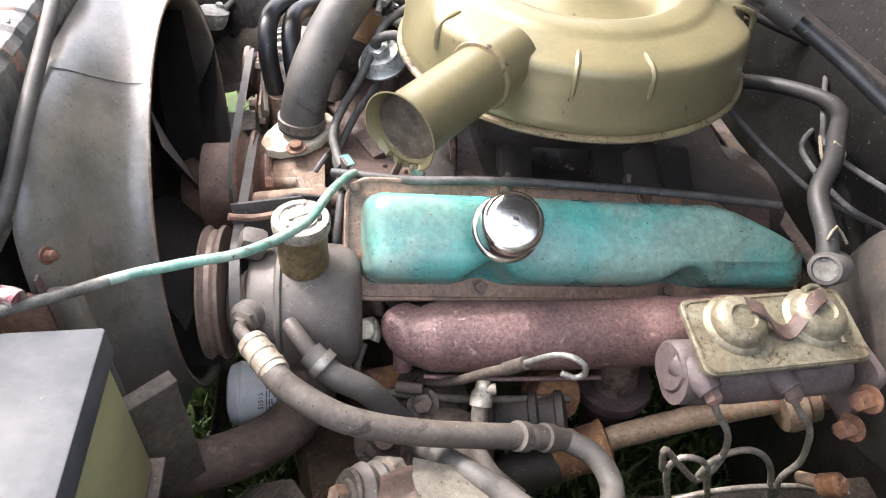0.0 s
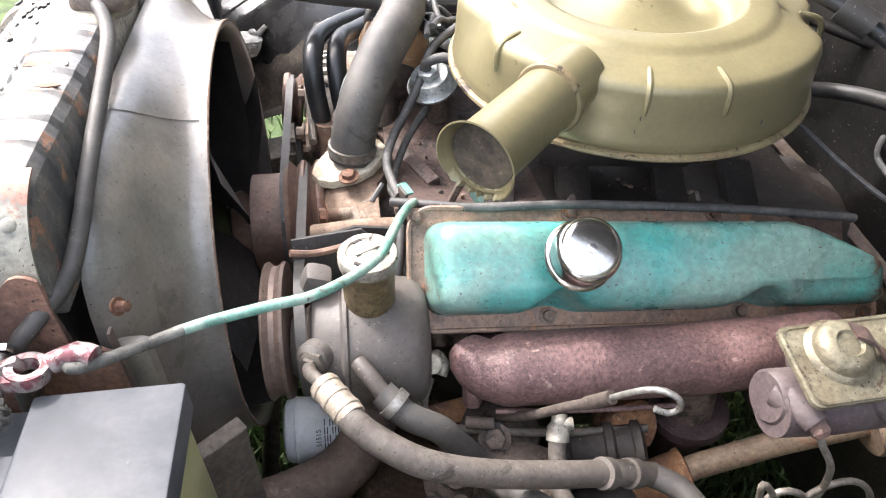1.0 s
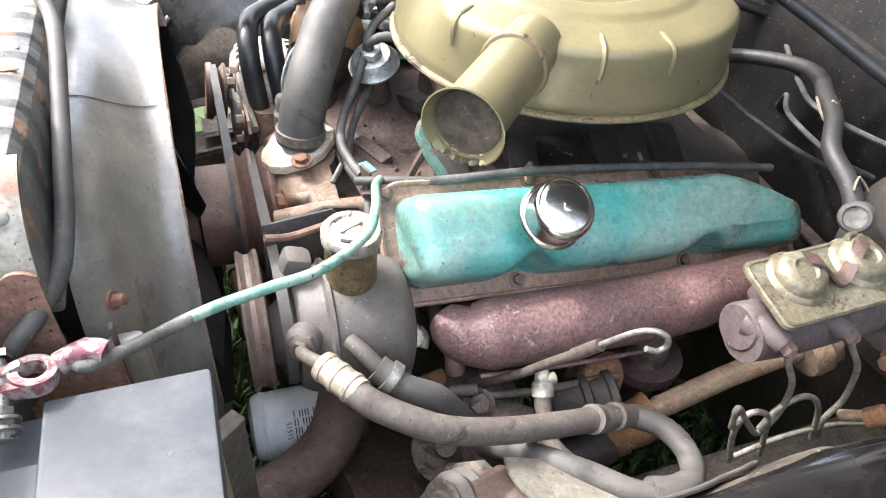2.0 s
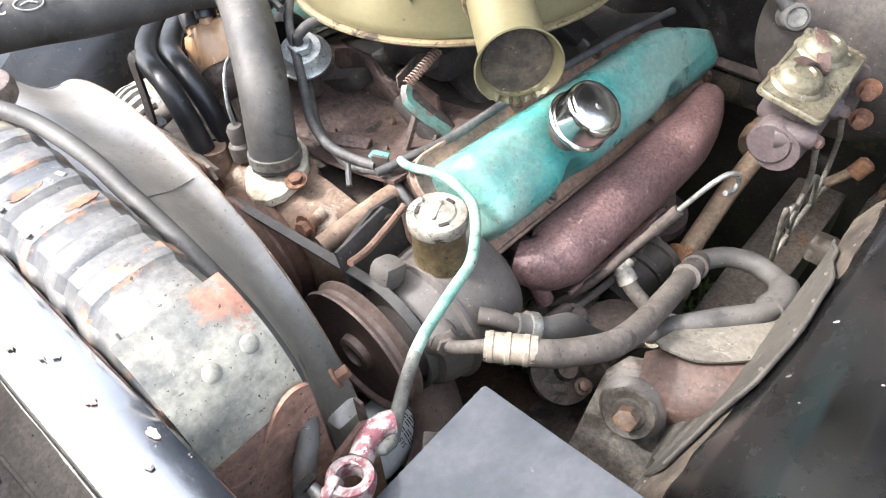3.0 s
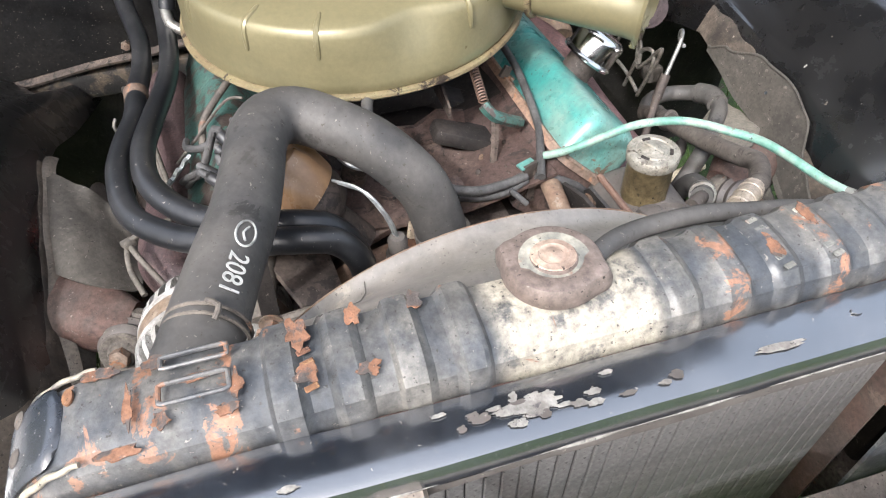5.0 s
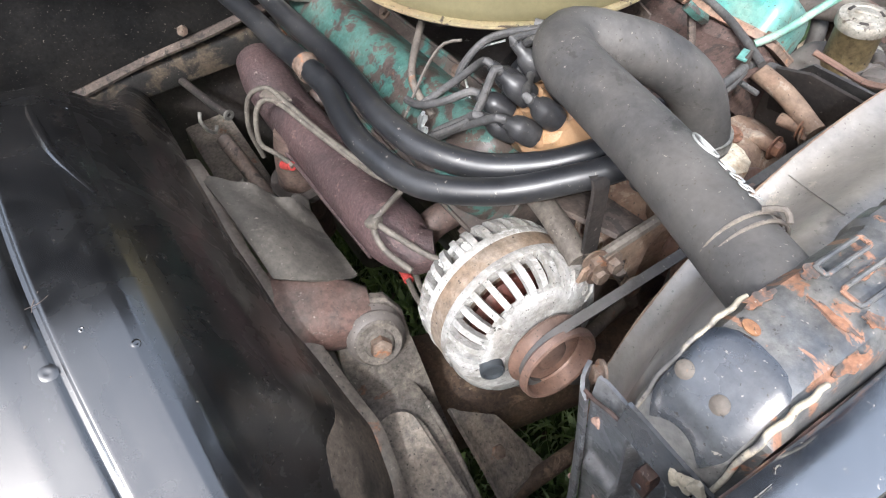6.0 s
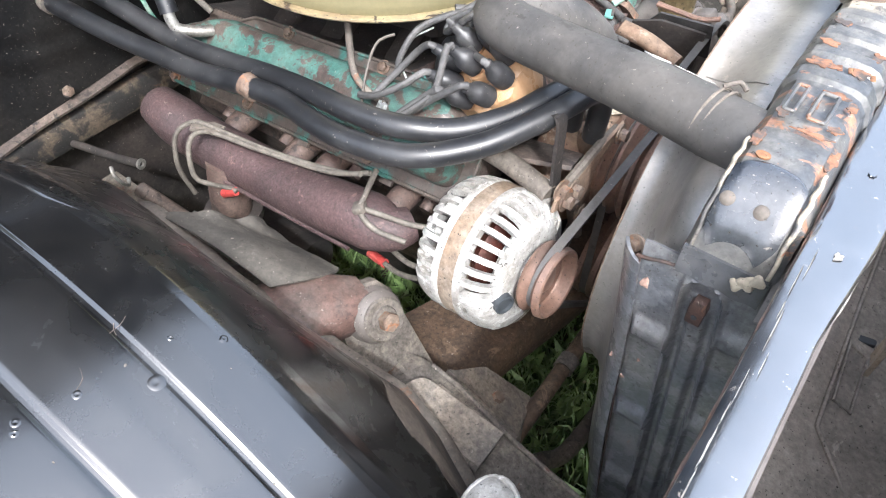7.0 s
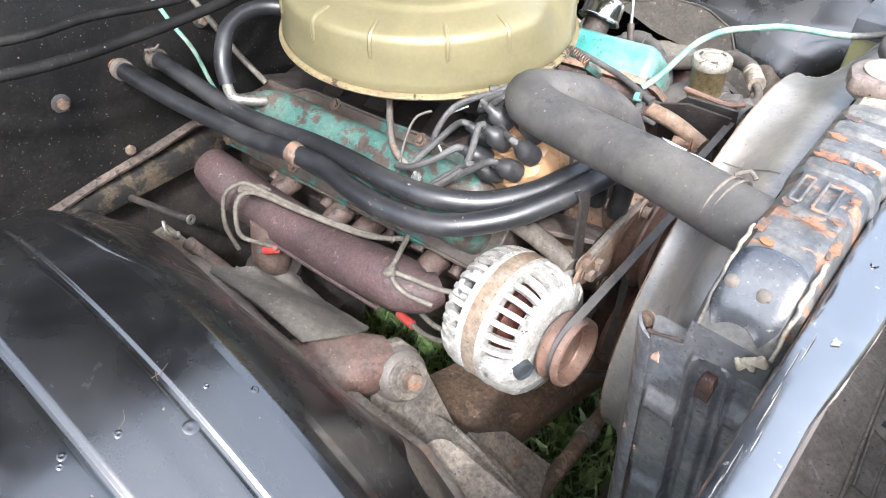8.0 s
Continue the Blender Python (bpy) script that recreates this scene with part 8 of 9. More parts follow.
def battery_cables():
    g = thing("battery_cable", (-0.2, -0.3, 0.74), "faded green insulated battery cable to the engine", "cable", "battery cables")
    part("bare_end", tube([(-0.318, -0.396, 0.828), (-0.309, -0.399, 0.827), (-0.276, -0.376, 0.817), (-0.245, -0.358, 0.813)], 0.005, segs=12), GREYCABLE, g)
    part("cable", tube([(-0.247, -0.359, 0.813), (-0.225, -0.350, 0.812), (-0.180, -0.338, 0.811), (-0.149, -0.329, 0.808), (-0.124, -0.313, 0.804), (-0.104, -0.297, 0.802), (-0.084, -0.274, 0.799), (-0.069, -0.235, 0.793), (-0.060, -0.201, 0.779), (-0.053, -0.172, 0.764), (-0.046, -0.150, 0.754), (-0.038, -0.135, 0.747)], 0.0048, segs=12), GREENCABLE, g)
    p = thing("battery_cable", (-0.2, -0.66, 0.6), "dark and red positive cable into the wiring loom", "cable", "battery cables")
    part("cable", tube([(-0.308, -0.629, 0.839), (-0.291, -0.612, 0.845), (-0.270, -0.598, 0.843), (-0.240, -0.600, 0.825), (-0.228, -0.601, 0.816)], 0.0055, segs=12), GREYCABLE, p)
    part("taped_joint", tube([(-0.238, -0.603, 0.811), (-0.228, -0.601, 0.816), (-0.205, -0.616, 0.812)], 0.0085, segs=12), RUBBER_DARK, p, "taped cable joint")
    part("cable_tail", tube([(-0.212, -0.616, 0.812), (-0.18, -0.633, 0.804), (-0.145, -0.656, 0.790), (-0.11, -0.679, 0.773), (-0.07, -0.688, 0.773)], 0.0055, segs=12), OLDRED, p, "faded red cable")
    part("red_lead", tube([(-0.250, -0.625, 0.836), (-0.245, -0.632, 0.852), (-0.242, -0.648, 0.861), (-0.24, -0.665, 0.866), (-0.25, -0.687, 0.880)], 0.0045, segs=10), REDWIRE, p)
    part("lead_end", tube([(-0.285, -0.610, 0.846), (-0.262, -0.615, 0.850), (-0.250, -0.625, 0.836)], 0.005, segs=10), GREYCABLE, p)
    part("red_lead", tube([(-0.10, -0.70, 0.822), (-0.06, -0.695, 0.82), (-0.02, -0.70, 0.82)], 0.004, segs=10), REDWIRE, p)


battery_cables()


def wiring_loom():
    t = thing("wiring_loom", (0.1, -0.68, 0.8), "tan tape-wrapped wiring loom clipped to the black inner wing", "wiring loom")
    part("loom", tube([(0.50, -0.60, 0.79), (0.35, -0.64, 0.815), (0.22, -0.665, 0.825), (0.14, -0.678, 0.826), (0.05, -0.682, 0.823), (-0.04, -0.684, 0.821), (-0.12, -0.684, 0.818)], 0.0078, segs=14), LOOM, t)
    part("wire", tube([(0.52, -0.62, 0.80), (0.36, -0.66, 0.828), (0.22, -0.684, 0.836), (0.1, -0.70, 0.834), (0.0, -0.706, 0.826), (-0.12, -0.705, 0.818), (-0.25, -0.71, 0.808)], 0.0055, segs=10), WIRE, t)
    part("wire", tube([(0.3, -0.665, 0.83), (0.18, -0.695, 0.834), (0.06, -0.70, 0.828), (-0.06, -0.712, 0.822), (-0.2, -0.72, 0.812)], 0.004, segs=8), WIRE_TAN, t)
    for x, y in ((0.135, -0.69), (-0.035, -0.695)):
        part("clip", plate(rounded(0.014, 0.075, 0.005, 3), at(x, y, 0.832, 8, 0, 12), 0.003), GREYCABLE, t)
    for x, y, z in ((0.155, -0.648, 0.823), (-0.047, -0.671, 0.821)):
        part("push_clip", lathe([(0.008, 0), (0.007, 0.004), (0.003, 0.005), (0, 0.005)], at(x, y, z - 0.004), segs=12), GREYCABLE, t)
    v = thing("voltage_regulator", (0.06, -0.77, 0.83), "small grey finned electrical box on the wing", "regulator")
    part("body", box(at(0.20, -0.76, 0.845, 6, 0, 10), (0.12, 0.06, 0.03), 0.004), PUMP, v)
    for k in range(5):
        part("rib", box(at(0.16 + 0.02 * k, -0.76 + 0.0035 * k, 0.861, 6, 0, 10), (0.005, 0.045, 0.003), 0.001, 1), DUSTY, v)


wiring_loom()


def master_cylinder():
    t = thing("master_cylinder", (0.30, -0.43, 0.68), "brown cast brake master cylinder with gold plated lid and bail", "master cylinder")
    # the lid's plane leans a little
    o = Vector((0.330, -0.424, 0.775))
    u = Vector((1.0, 0.05, -0.02)).normalized()
    n = Vector((0.02, -0.22, 0.97))
    n = (n - u * n.dot(u)).normalized()
    v = n.cross(u)
    m = Matrix(((u.x, v.x, n.x, o.x), (u.y, v.y, n.y, o.y), (u.z, v.z, n.z, o.z), (0, 0, 0, 1)))
    part("lid", plate(rounded(0.165, 0.075, 0.009, 4), m, 0.005, 0.0015), MCLID, t, "gold plated pressed lid")
    part("lid_rim", tube([tuple(m @ Vector((x, y, 0.004))) for x, y in rounded(0.159, 0.069, 0.009, 4)] + [tuple(m @ Vector((*rounded(0.159, 0.069, 0.009, 4)[0], 0.004)))], 0.0024, segs=6, curve=False), MCLID, t)
    for x in (-0.036, 0.044):
        part("dome", lathe([(0.032, 0.003), (0.029, 0.008), (0.026, 0.0095), (0.024, 0.016), (0.019, 0.021), (0.012, 0.022), (0.010, 0.019), (0, 0.019)], m @ at(x, 0.008, 0), segs=36), MCLID, t)
    bp = curve_points([m @ Vector(q) for q in ((-0.030, 0.018, 0.0225), (-0.018, 0.010, 0.0225), (-0.008, 0.002, 0.013), (0.002, -0.004, 0.007), (0.012, -0.004, 0.007), (0.024, 0.006, 0.016), (0.036, 0.016, 0.0225), (0.048, 0.022, 0.0225))], 0.004)
    part("bail", loft([[q + v * a + n * h for a, h in ((-0.008, 0), (0.008, 0), (0.007, 0.003), (-0.007, 0.003))] for q in bp]), DARKRUST, t, "rusty bail strap")
    part("bail_wire", tube([tuple(m @ Vector(q)) for q in ((0.034, 0.03, 0.02), (0.052, 0.034, 0.016), (0.060, 0.01, 0.012), (0.058, -0.02, 0.008))], 0.003, segs=8), MCLID, t)
    part("body", box(m @ at(0.004, 0.0, -0.021), (0.126, 0.056, 0.042), 0.008), MCBODY, t)
    part("bore", tube([(0.245, -0.432, 0.728), (0.30, -0.432, 0.722), (0.42, -0.425, 0.715)], 0.026, segs=24, curve=False), MCBODY, t)
    part("end_plug", lathe([(0.020, -0.03), (0.0245, -0.03), (0.0245, 0.0), (0.022, 0.003), (0, 0.003)], frame_of((0.245, -0.424, 0.733), (-0.95, -0.05, 0.12)), segs=28), MCBODY, t)
    for q in ((0.267, -0.464, 0.739), (0.347, -0.464, 0.733)):
        part("outlet", tube([(q[0] - 0.012, -0.425, q[2] + 0.0), (q[0] - 0.006, -0.445, q[2] + 0.004), (q[0], -0.460, q[2] + 0.002)], 0.014, segs=14, radii=lambda u: 1.2 - 0.35 * u), MCBODY, t)
        part("flare_nut", lathe([(0.0, -0.004), (0.0085, -0.004), (0.0085, 0.008), (0.0045, 0.012), (0, 0.012)], frame_of((q[0], -0.460, q[2] + 0.001), (0.2, -0.9, -0.35)), segs=6), REDRUST, t)
    part("flange", plate(rounded(0.08, 0.07, 0.012, 3), frame_of((0.425, -0.425, 0.715), (1, 0, -0.1)), 0.01, 0.002), MCBODY, t)
    for y, z in ((-0.47, 0.725), (-0.475, 0.685)):
        part("stud_nut", bolt((0.425, y, z), (-1, -0.2, 0.1), 0.009, 0.016), BOLT_RUST, t)
    b = thing("brake_booster", (0.50, -0.42, 0.60), "round dusty brown brake booster on the firewall", "brake booster")
    part("shell", lathe([(0.03, -0.045), (0.075, -0.04), (0.118, -0.02), (0.132, 0.0), (0.134, 0.012), (0.128, 0.02), (0.118, 0.055), (0.08, 0.075), (0, 0.075)], frame_of((0.500, -0.430, 0.730), (1, 0, -0.05)), segs=56), BOOSTER, b)
    part("check_valve", lathe([(0.017, -0.03), (0.017, 0.0), (0.015, 0.004), (0.012, 0.0045), (0.012, 0.001), (0, 0.001)], frame_of((0.404, -0.369, 0.796), (-0.75, -0.45, 0.4)), segs=24), RUBBER, b, "black check valve with clear end")
    part("valve_window", lathe([(0, 0.0015), (0.0115, 0.0015), (0.0115, 0.0025), (0, 0.003)], frame_of((0.404, -0.369, 0.796), (-0.75, -0.45, 0.4)), segs=20), GREYCABLE, b)


master_cylinder()


def brake_lines():
    t = thing("brake_line", (0.28, -0.5, 0.5), "bundle of bent steel brake lines below the master cylinder", "brake line")
    part("line", tube([(0.267, -0.466, 0.739), (0.279, -0.466, 0.716), (0.306, -0.466, 0.672), (0.315, -0.466, 0.625), (0.310, -0.466, 0.597), (0.301, -0.466, 0.587), (0.274, -0.466, 0.620), (0.247, -0.466, 0.656), (0.255, -0.466, 0.618)], 0.0034, segs=10), LINE, t)
    part("line", tube([(0.347, -0.466, 0.733), (0.360, -0.466, 0.713), (0.390, -0.466, 0.675), (0.404, -0.466, 0.639), (0.411, -0.466, 0.604), (0.403, -0.466, 0.575), (0.413, -0.466, 0.535)], 0.0034, segs=10), LINE, t)
    part("line", tube([(0.286, -0.466, 0.539), (0.264, -0.466, 0.603), (0.264, -0.466, 0.633), (0.280, -0.466, 0.636), (0.302, -0.466, 0.619), (0.315, -0.466, 0.584), (0.333, -0.466, 0.530)], 0.0034, segs=10), LINE, t)
    part("line", tube([(0.301, -0.466, 0.596), (0.307, -0.466, 0.626), (0.322, -0.466, 0.639), (0.340, -0.466, 0.641), (0.363, -0.466, 0.625), (0.385, -0.466, 0.590), (0.408, -0.466, 0.530)], 0.0034, segs=10), LINE, t)
    part("line", tube([(0.289, -0.466, 0.545), (0.318, -0.466, 0.554), (0.349, -0.466, 0.558), (0.385, -0.466, 0.557), (0.438, -0.466, 0.548), (0.512, -0.466, 0.517)], 0.0034, segs=10), LINE, t)
    part("valve", box(at(0.325, -0.51, 0.555, 0, 10, 0), (0.04, 0.03, 0.03), 0.006), DUSTY, t, "brass proportioning block")
    part("clip", lathe([(0.012, -0.01), (0.012, 0.01), (0.008, 0.014), (0, 0.014)], frame_of((0.42, -0.50, 0.62), (0.3, -0.4, 0.8)), segs=12), RUST, t)
    part("line", tube([(0.42, -0.47, 0.58), (0.425, -0.49, 0.605), (0.42, -0.50, 0.625)], 0.007, segs=10), SHAFT, t)


brake_lines()


def steering():
    t = thing("steering_shaft", (0.3, -0.39, 0.45), "rust-stained steering shaft with coupling and steering box", "steering shaft")
    part("shaft", tube([(0.18, -0.380, 0.482), (0.263, -0.368, 0.515), (0.354, -0.366, 0.543), (0.50, -0.372, 0.588)], 0.0145, segs=20, curve=False), SHAFT, t, "rust-stained tan steering shaft")
    ax = Vector((0.95, 0.04, 0.32))
    part("coupling", lathe([(0, -0.03), (0.024, -0.03), (0.027, -0.026), (0.0285, -0.01), (0.0265, -0.006), (0.0285, 0.016), (0.0285, 0.03), (0.031, 0.033), (0.031, 0.038), (0.02, 0.041)], frame_of((0.215, -0.374, 0.497), ax), segs=28), RUST, t, "flaking rusty coupling")
    part("upper_flange", lathe([(0.018, -0.02), (0.035, -0.02), (0.038, -0.012), (0.038, 0.004), (0.033, 0.008), (0.033, 0.02), (0.024, 0.024), (0.02, 0.08)], frame_of((0.465, -0.371, 0.577), ax), segs=28), SHAFT, t)
    part("steering_box", loft([[(x + 0.055 * k * math.cos(a), -0.375 + 0.05 * k * math.sin(a), z) for a in (2 * math.pi * j / 16 for j in range(16))] for x, z, k in ((0.055, 0.40, 0.9), (0.055, 0.47, 1.0), (0.055, 0.53, 1.0), (0.055, 0.555, 0.8), (0.055, 0.56, 0.3))]), GRIME, t)
    part("box_nose", tube([(0.02, -0.39, 0.445), (0.10, -0.388, 0.465), (0.19, -0.379, 0.487)], 0.026, segs=20, curve=False), GRIME_AND_SHADE, t)
    part("box_cap", lathe([(0, -0.05), (0.030, -0.05), (0.031, -0.035), (0.027, -0.032), (0.027, 0.004), (0.031, 0.006), (0.031, 0.014), (0.026, 0.017), (0.026, 0.034), (0.030, 0.036), (0.030, 0.044), (0.018, 0.048), (0, 0.048)], frame_of((0.150, -0.352, 0.545), (0.95, -0.15, 0.25)), segs=28), GRIME_AND_SHADE, t)
    part("branch_hose", tube([(0.091, -0.356, 0.604), (0.086, -0.372, 0.592), (0.085, -0.389, 0.582), (0.082, -0.405, 0.575), (0.092, -0.430, 0.570), (0.12, -0.455, 0.56)], 0.0095, segs=12), RUBBER_BROWN, t)
    part("branch_fitting", lathe([(0.007, -0.008), (0.0125, -0.008), (0.0125, 0.006), (0.009, 0.010), (0.008, 0.020), (0, 0.021)], frame_of((0.090, -0.358, 0.602), (0.15, 0.6, 0.55)), segs=10), DULL_CAP, t, "corroded hose fitting")
    part("branch_stub", tube([(0.090, -0.352, 0.608), (0.106, -0.353, 0.610)], 0.007, segs=10, curve=False), DULL_CAP, t)
    part("box_fitting", tube([(0.032, -0.428, 0.600), (0.040, -0.416, 0.582), (0.05, -0.40, 0.56)], 0.010, segs=12), GASKET, t, "plated hose fitting")
    part("box_cover", lathe([(0.04, 0), (0.04, 0.012), (0.02, 0.016), (0.014, 0.02), (0.012, 0.032), (0, 0.032)], frame_of((-0.01, -0.345, 0.505), (-0.2, -0.4, 0.9)), segs=24), GRIME, t)
    for k in range(3):
        a = 2.1 * k + 0.4
        part("cover_bolt", bolt((-0.01 + 0.032 * math.cos(a), -0.349 + 0.030 * math.sin(a), 0.512), (-0.2, -0.4, 0.9), 0.007), BOLT, t)
    part("chassis_bracket", loft([[(0.02 + x, y, z) for x, y in ((-0.08, -0.42), (0.12, -0.44), (0.10, -0.34), (-0.06, -0.32))] for z in (0.34, 0.40, 0.43)]), GRIME, t)


steering()


def dipstick():
    t = thing("dipstick", (0.08, -0.38, 0.55), "steel oil dipstick with a bent loop handle", "dipstick")
    part("tube", tube([(0.03, -0.300, 0.56), (0.06, -0.335, 0.605), (0.09, -0.362, 0.655), (0.109, -0.378, 0.683)], 0.0055, segs=10), GRIME, t)
    part("sheath", tube([(0.104, -0.374, 0.676), (0.118, -0.390, 0.706)], 0.007, segs=10, curve=False), GRIME, t)
    part("loop", tube([(0.116, -0.388, 0.702), (0.126, -0.402, 0.728), (0.134, -0.412, 0.745), (0.146, -0.420, 0.752), (0.158, -0.426, 0.746), (0.160, -0.428, 0.735), (0.151, -0.427, 0.729), (0.140, -0.424, 0.733)], 0.003, segs=10), STEEL, t)
    f = thing("fuel_pump", (0.01, -0.2, 0.45), "greasy fuel pump and rusty lines beside the block", "fuel pump")
    part("body", lathe([(0.045, -0.03), (0.05, -0.01), (0.05, 0.0), (0.04, 0.012), (0.02, 0.02), (0.012, 0.03), (0, 0.03)], frame_of((0.036, -0.318, 0.535), (-0.15, -0.5, 0.85)), segs=28, wobble=lambda q, h, a: (q * (1 + 0.05 * math.sin(3 * a + 40 * h)), h)), GRIME, f)
    part("pump_bolt", bolt((0.030, -0.332, 0.560), (-0.15, -0.5, 0.85), 0.012, 0.010), GRIME, f)
    part("rusty_block", lathe([(0.0, -0.03), (0.03, -0.03), (0.034, 0.0), (0.028, 0.026), (0.0, 0.03)], frame_of((0.19, -0.315, 0.54), (0.1, -0.7, 0.7)), segs=22, wobble=lambda q, h, a: (q * (1 + 0.22 * noise.noise((math.cos(a) * 2, math.sin(a) * 2, h * 40))), h + 0.006 * noise.noise((math.cos(a) * 3, math.sin(a) * 3, 5)))), RUST, f, "flaking orange rusted mount")
    part("line", tube([(-0.035, -0.27, 0.60), (-0.045, -0.295, 0.585), (-0.03, -0.31, 0.565), (0.0, -0.315, 0.56), (0.10, -0.335, 0.565), (0.20, -0.345, 0.57)], 0.005, segs=10), DUSTY, f)
    part("line", tube([(-0.05, -0.272, 0.62), (-0.055, -0.30, 0.60), (-0.04, -0.318, 0.575), (-0.01, -0.325, 0.563)], 0.0055, segs=10), DUSTY, f)
    part("fitting", lathe([(0.012, -0.014), (0.012, 0.012), (0.008, 0.016), (0, 0.016)], frame_of((-0.031, -0.264, 0.621), (-0.3, -0.7, 0.6)), segs=8), GASKET, f, "pale corroded fitting")
    part("fitting_cap", tube([(-0.026, -0.262, 0.628), (-0.020, -0.268, 0.620), (-0.024, -0.276, 0.612)], 0.007, segs=10), DULL_CAP, f)
    part("red_tip", tube([(0.0, -0.314, 0.572), (0.03, -0.322, 0.576)], 0.007, segs=10, curve=False), REDRUST, f)
    part("lug", box(at(-0.02, -0.285, 0.545, 20, 0, 10), (0.06, 0.03, 0.02), 0.004), RUST, f)


dipstick()

# ---- right side and loose lines ----


def distributor():
    c = Vector((-0.036, 0.166, 0.783))
    ax = Vector((0.25, 0.62, 0.74)).normalized()
    t = thing("distributor", (-0.03, 0.14, 0.69), "distributor with amber plastic cap and black plug leads", "distributor")
    m = frame_of(c, ax) @ Matrix.Diagonal((1.15, 1.15, 1.15, 1))
    part("housing", lathe([(0.02, -0.10), (0.02, -0.06), (0.034, -0.05), (0.040, -0.035), (0.040, -0.02)], m, segs=28), GRIME, t)
    part("clip", box(m @ at(0.041, 0, -0.024), (0.004, 0.012, 0.03), 0.001), STEEL, t)

    def flutes(r, h, a):
        return r * (1 + 0.07 * math.cos(8 * a)) if r > 0.02 and h > -0.015 else r, h
    part("cap", lathe([(0.0415, -0.024), (0.0425, -0.020), (0.042, 0.006), (0.039, 0.018), (0.033, 0.022), (0.015, 0.024), (0.012, 0.034), (0, 0.034)], m, segs=64, wobble=flutes), DISTCAP, t, "amber fluted plastic cap")
    part("vacuum_advance", lathe([(0, -0.012), (0.026, -0.010), (0.028, 0.0), (0.024, 0.008), (0.01, 0.012), (0, 0.012)], frame_of((0.045, 0.150, 0.775), (0.7, 0.6, 0.4)), segs=28), BOOT, t, "black vacuum advance can")
    runs = [[(-0.006, 0.176, 0.821), (0.011, 0.155, 0.835), (0.016, 0.132, 0.842), (0.006, 0.1, 0.84)],
            [(0.007, 0.133, 0.832), (0.006, 0.112, 0.842), (0.002, 0.086, 0.838)],
            [(0.043, 0.157, 0.815), (0.04, 0.143, 0.829), (0.023, 0.122, 0.843), (0.011, 0.099, 0.845)],
            [(0.026, 0.135, 0.837), (0.049, 0.149, 0.83), (0.074, 0.173, 0.814), (0.08, 0.198, 0.79), (0.078, 0.21, 0.768)],
            [(0.052, 0.199, 0.808), (0.066, 0.212, 0.788), (0.078, 0.231, 0.77), (0.084, 0.249, 0.759)],
            [(0.042, 0.247, 0.79), (0.069, 0.263, 0.774), (0.091, 0.264, 0.767)],
            [(0.007, 0.244, 0.79), (0.033, 0.258, 0.764), (0.053, 0.267, 0.74)],
            [(0.006, 0.249, 0.783), (0.025, 0.26, 0.764), (0.046, 0.272, 0.738)],
            [(-0.004, 0.24, 0.802), (0.01, 0.253, 0.782), (0.03, 0.265, 0.763), (0.048, 0.277, 0.743)]]
    for k in range(9):
        a = 2 * math.pi * k / 8 + 0.3
        p = m @ Vector((0.030 * math.cos(a), 0.030 * math.sin(a), 0.016)) if k < 8 else m @ Vector((0, 0, 0.028))
        part("tower", lathe([(0.0100, 0), (0.0092, 0.018), (0, 0.018)], frame_of(p, ax), segs=14), DISTCAP, t)
        lean = (m.to_3x3() @ Vector((math.cos(a), math.sin(a), 0))) * (0.6 if k < 8 else 0.0)
        d = (ax + lean * 0.35 + Vector((0.25, 0, 0))).normalized()
        part("boot", lathe([(0.0125, 0), (0.0130, 0.006), (0.0125, 0.020), (0.0105, 0.026), (0.0068, 0.030), (0.0060, 0.040), (0, 0.040)], frame_of(p + ax * 0.010, d), segs=18), BOOT, t, "black rubber boot")
        s = p + ax * 0.010 + d * 0.036
        part("plug_lead", tube([tuple(s), tuple(s + d * 0.010)] + runs[k], 0.0043, segs=9), WIRE, t)


distributor()


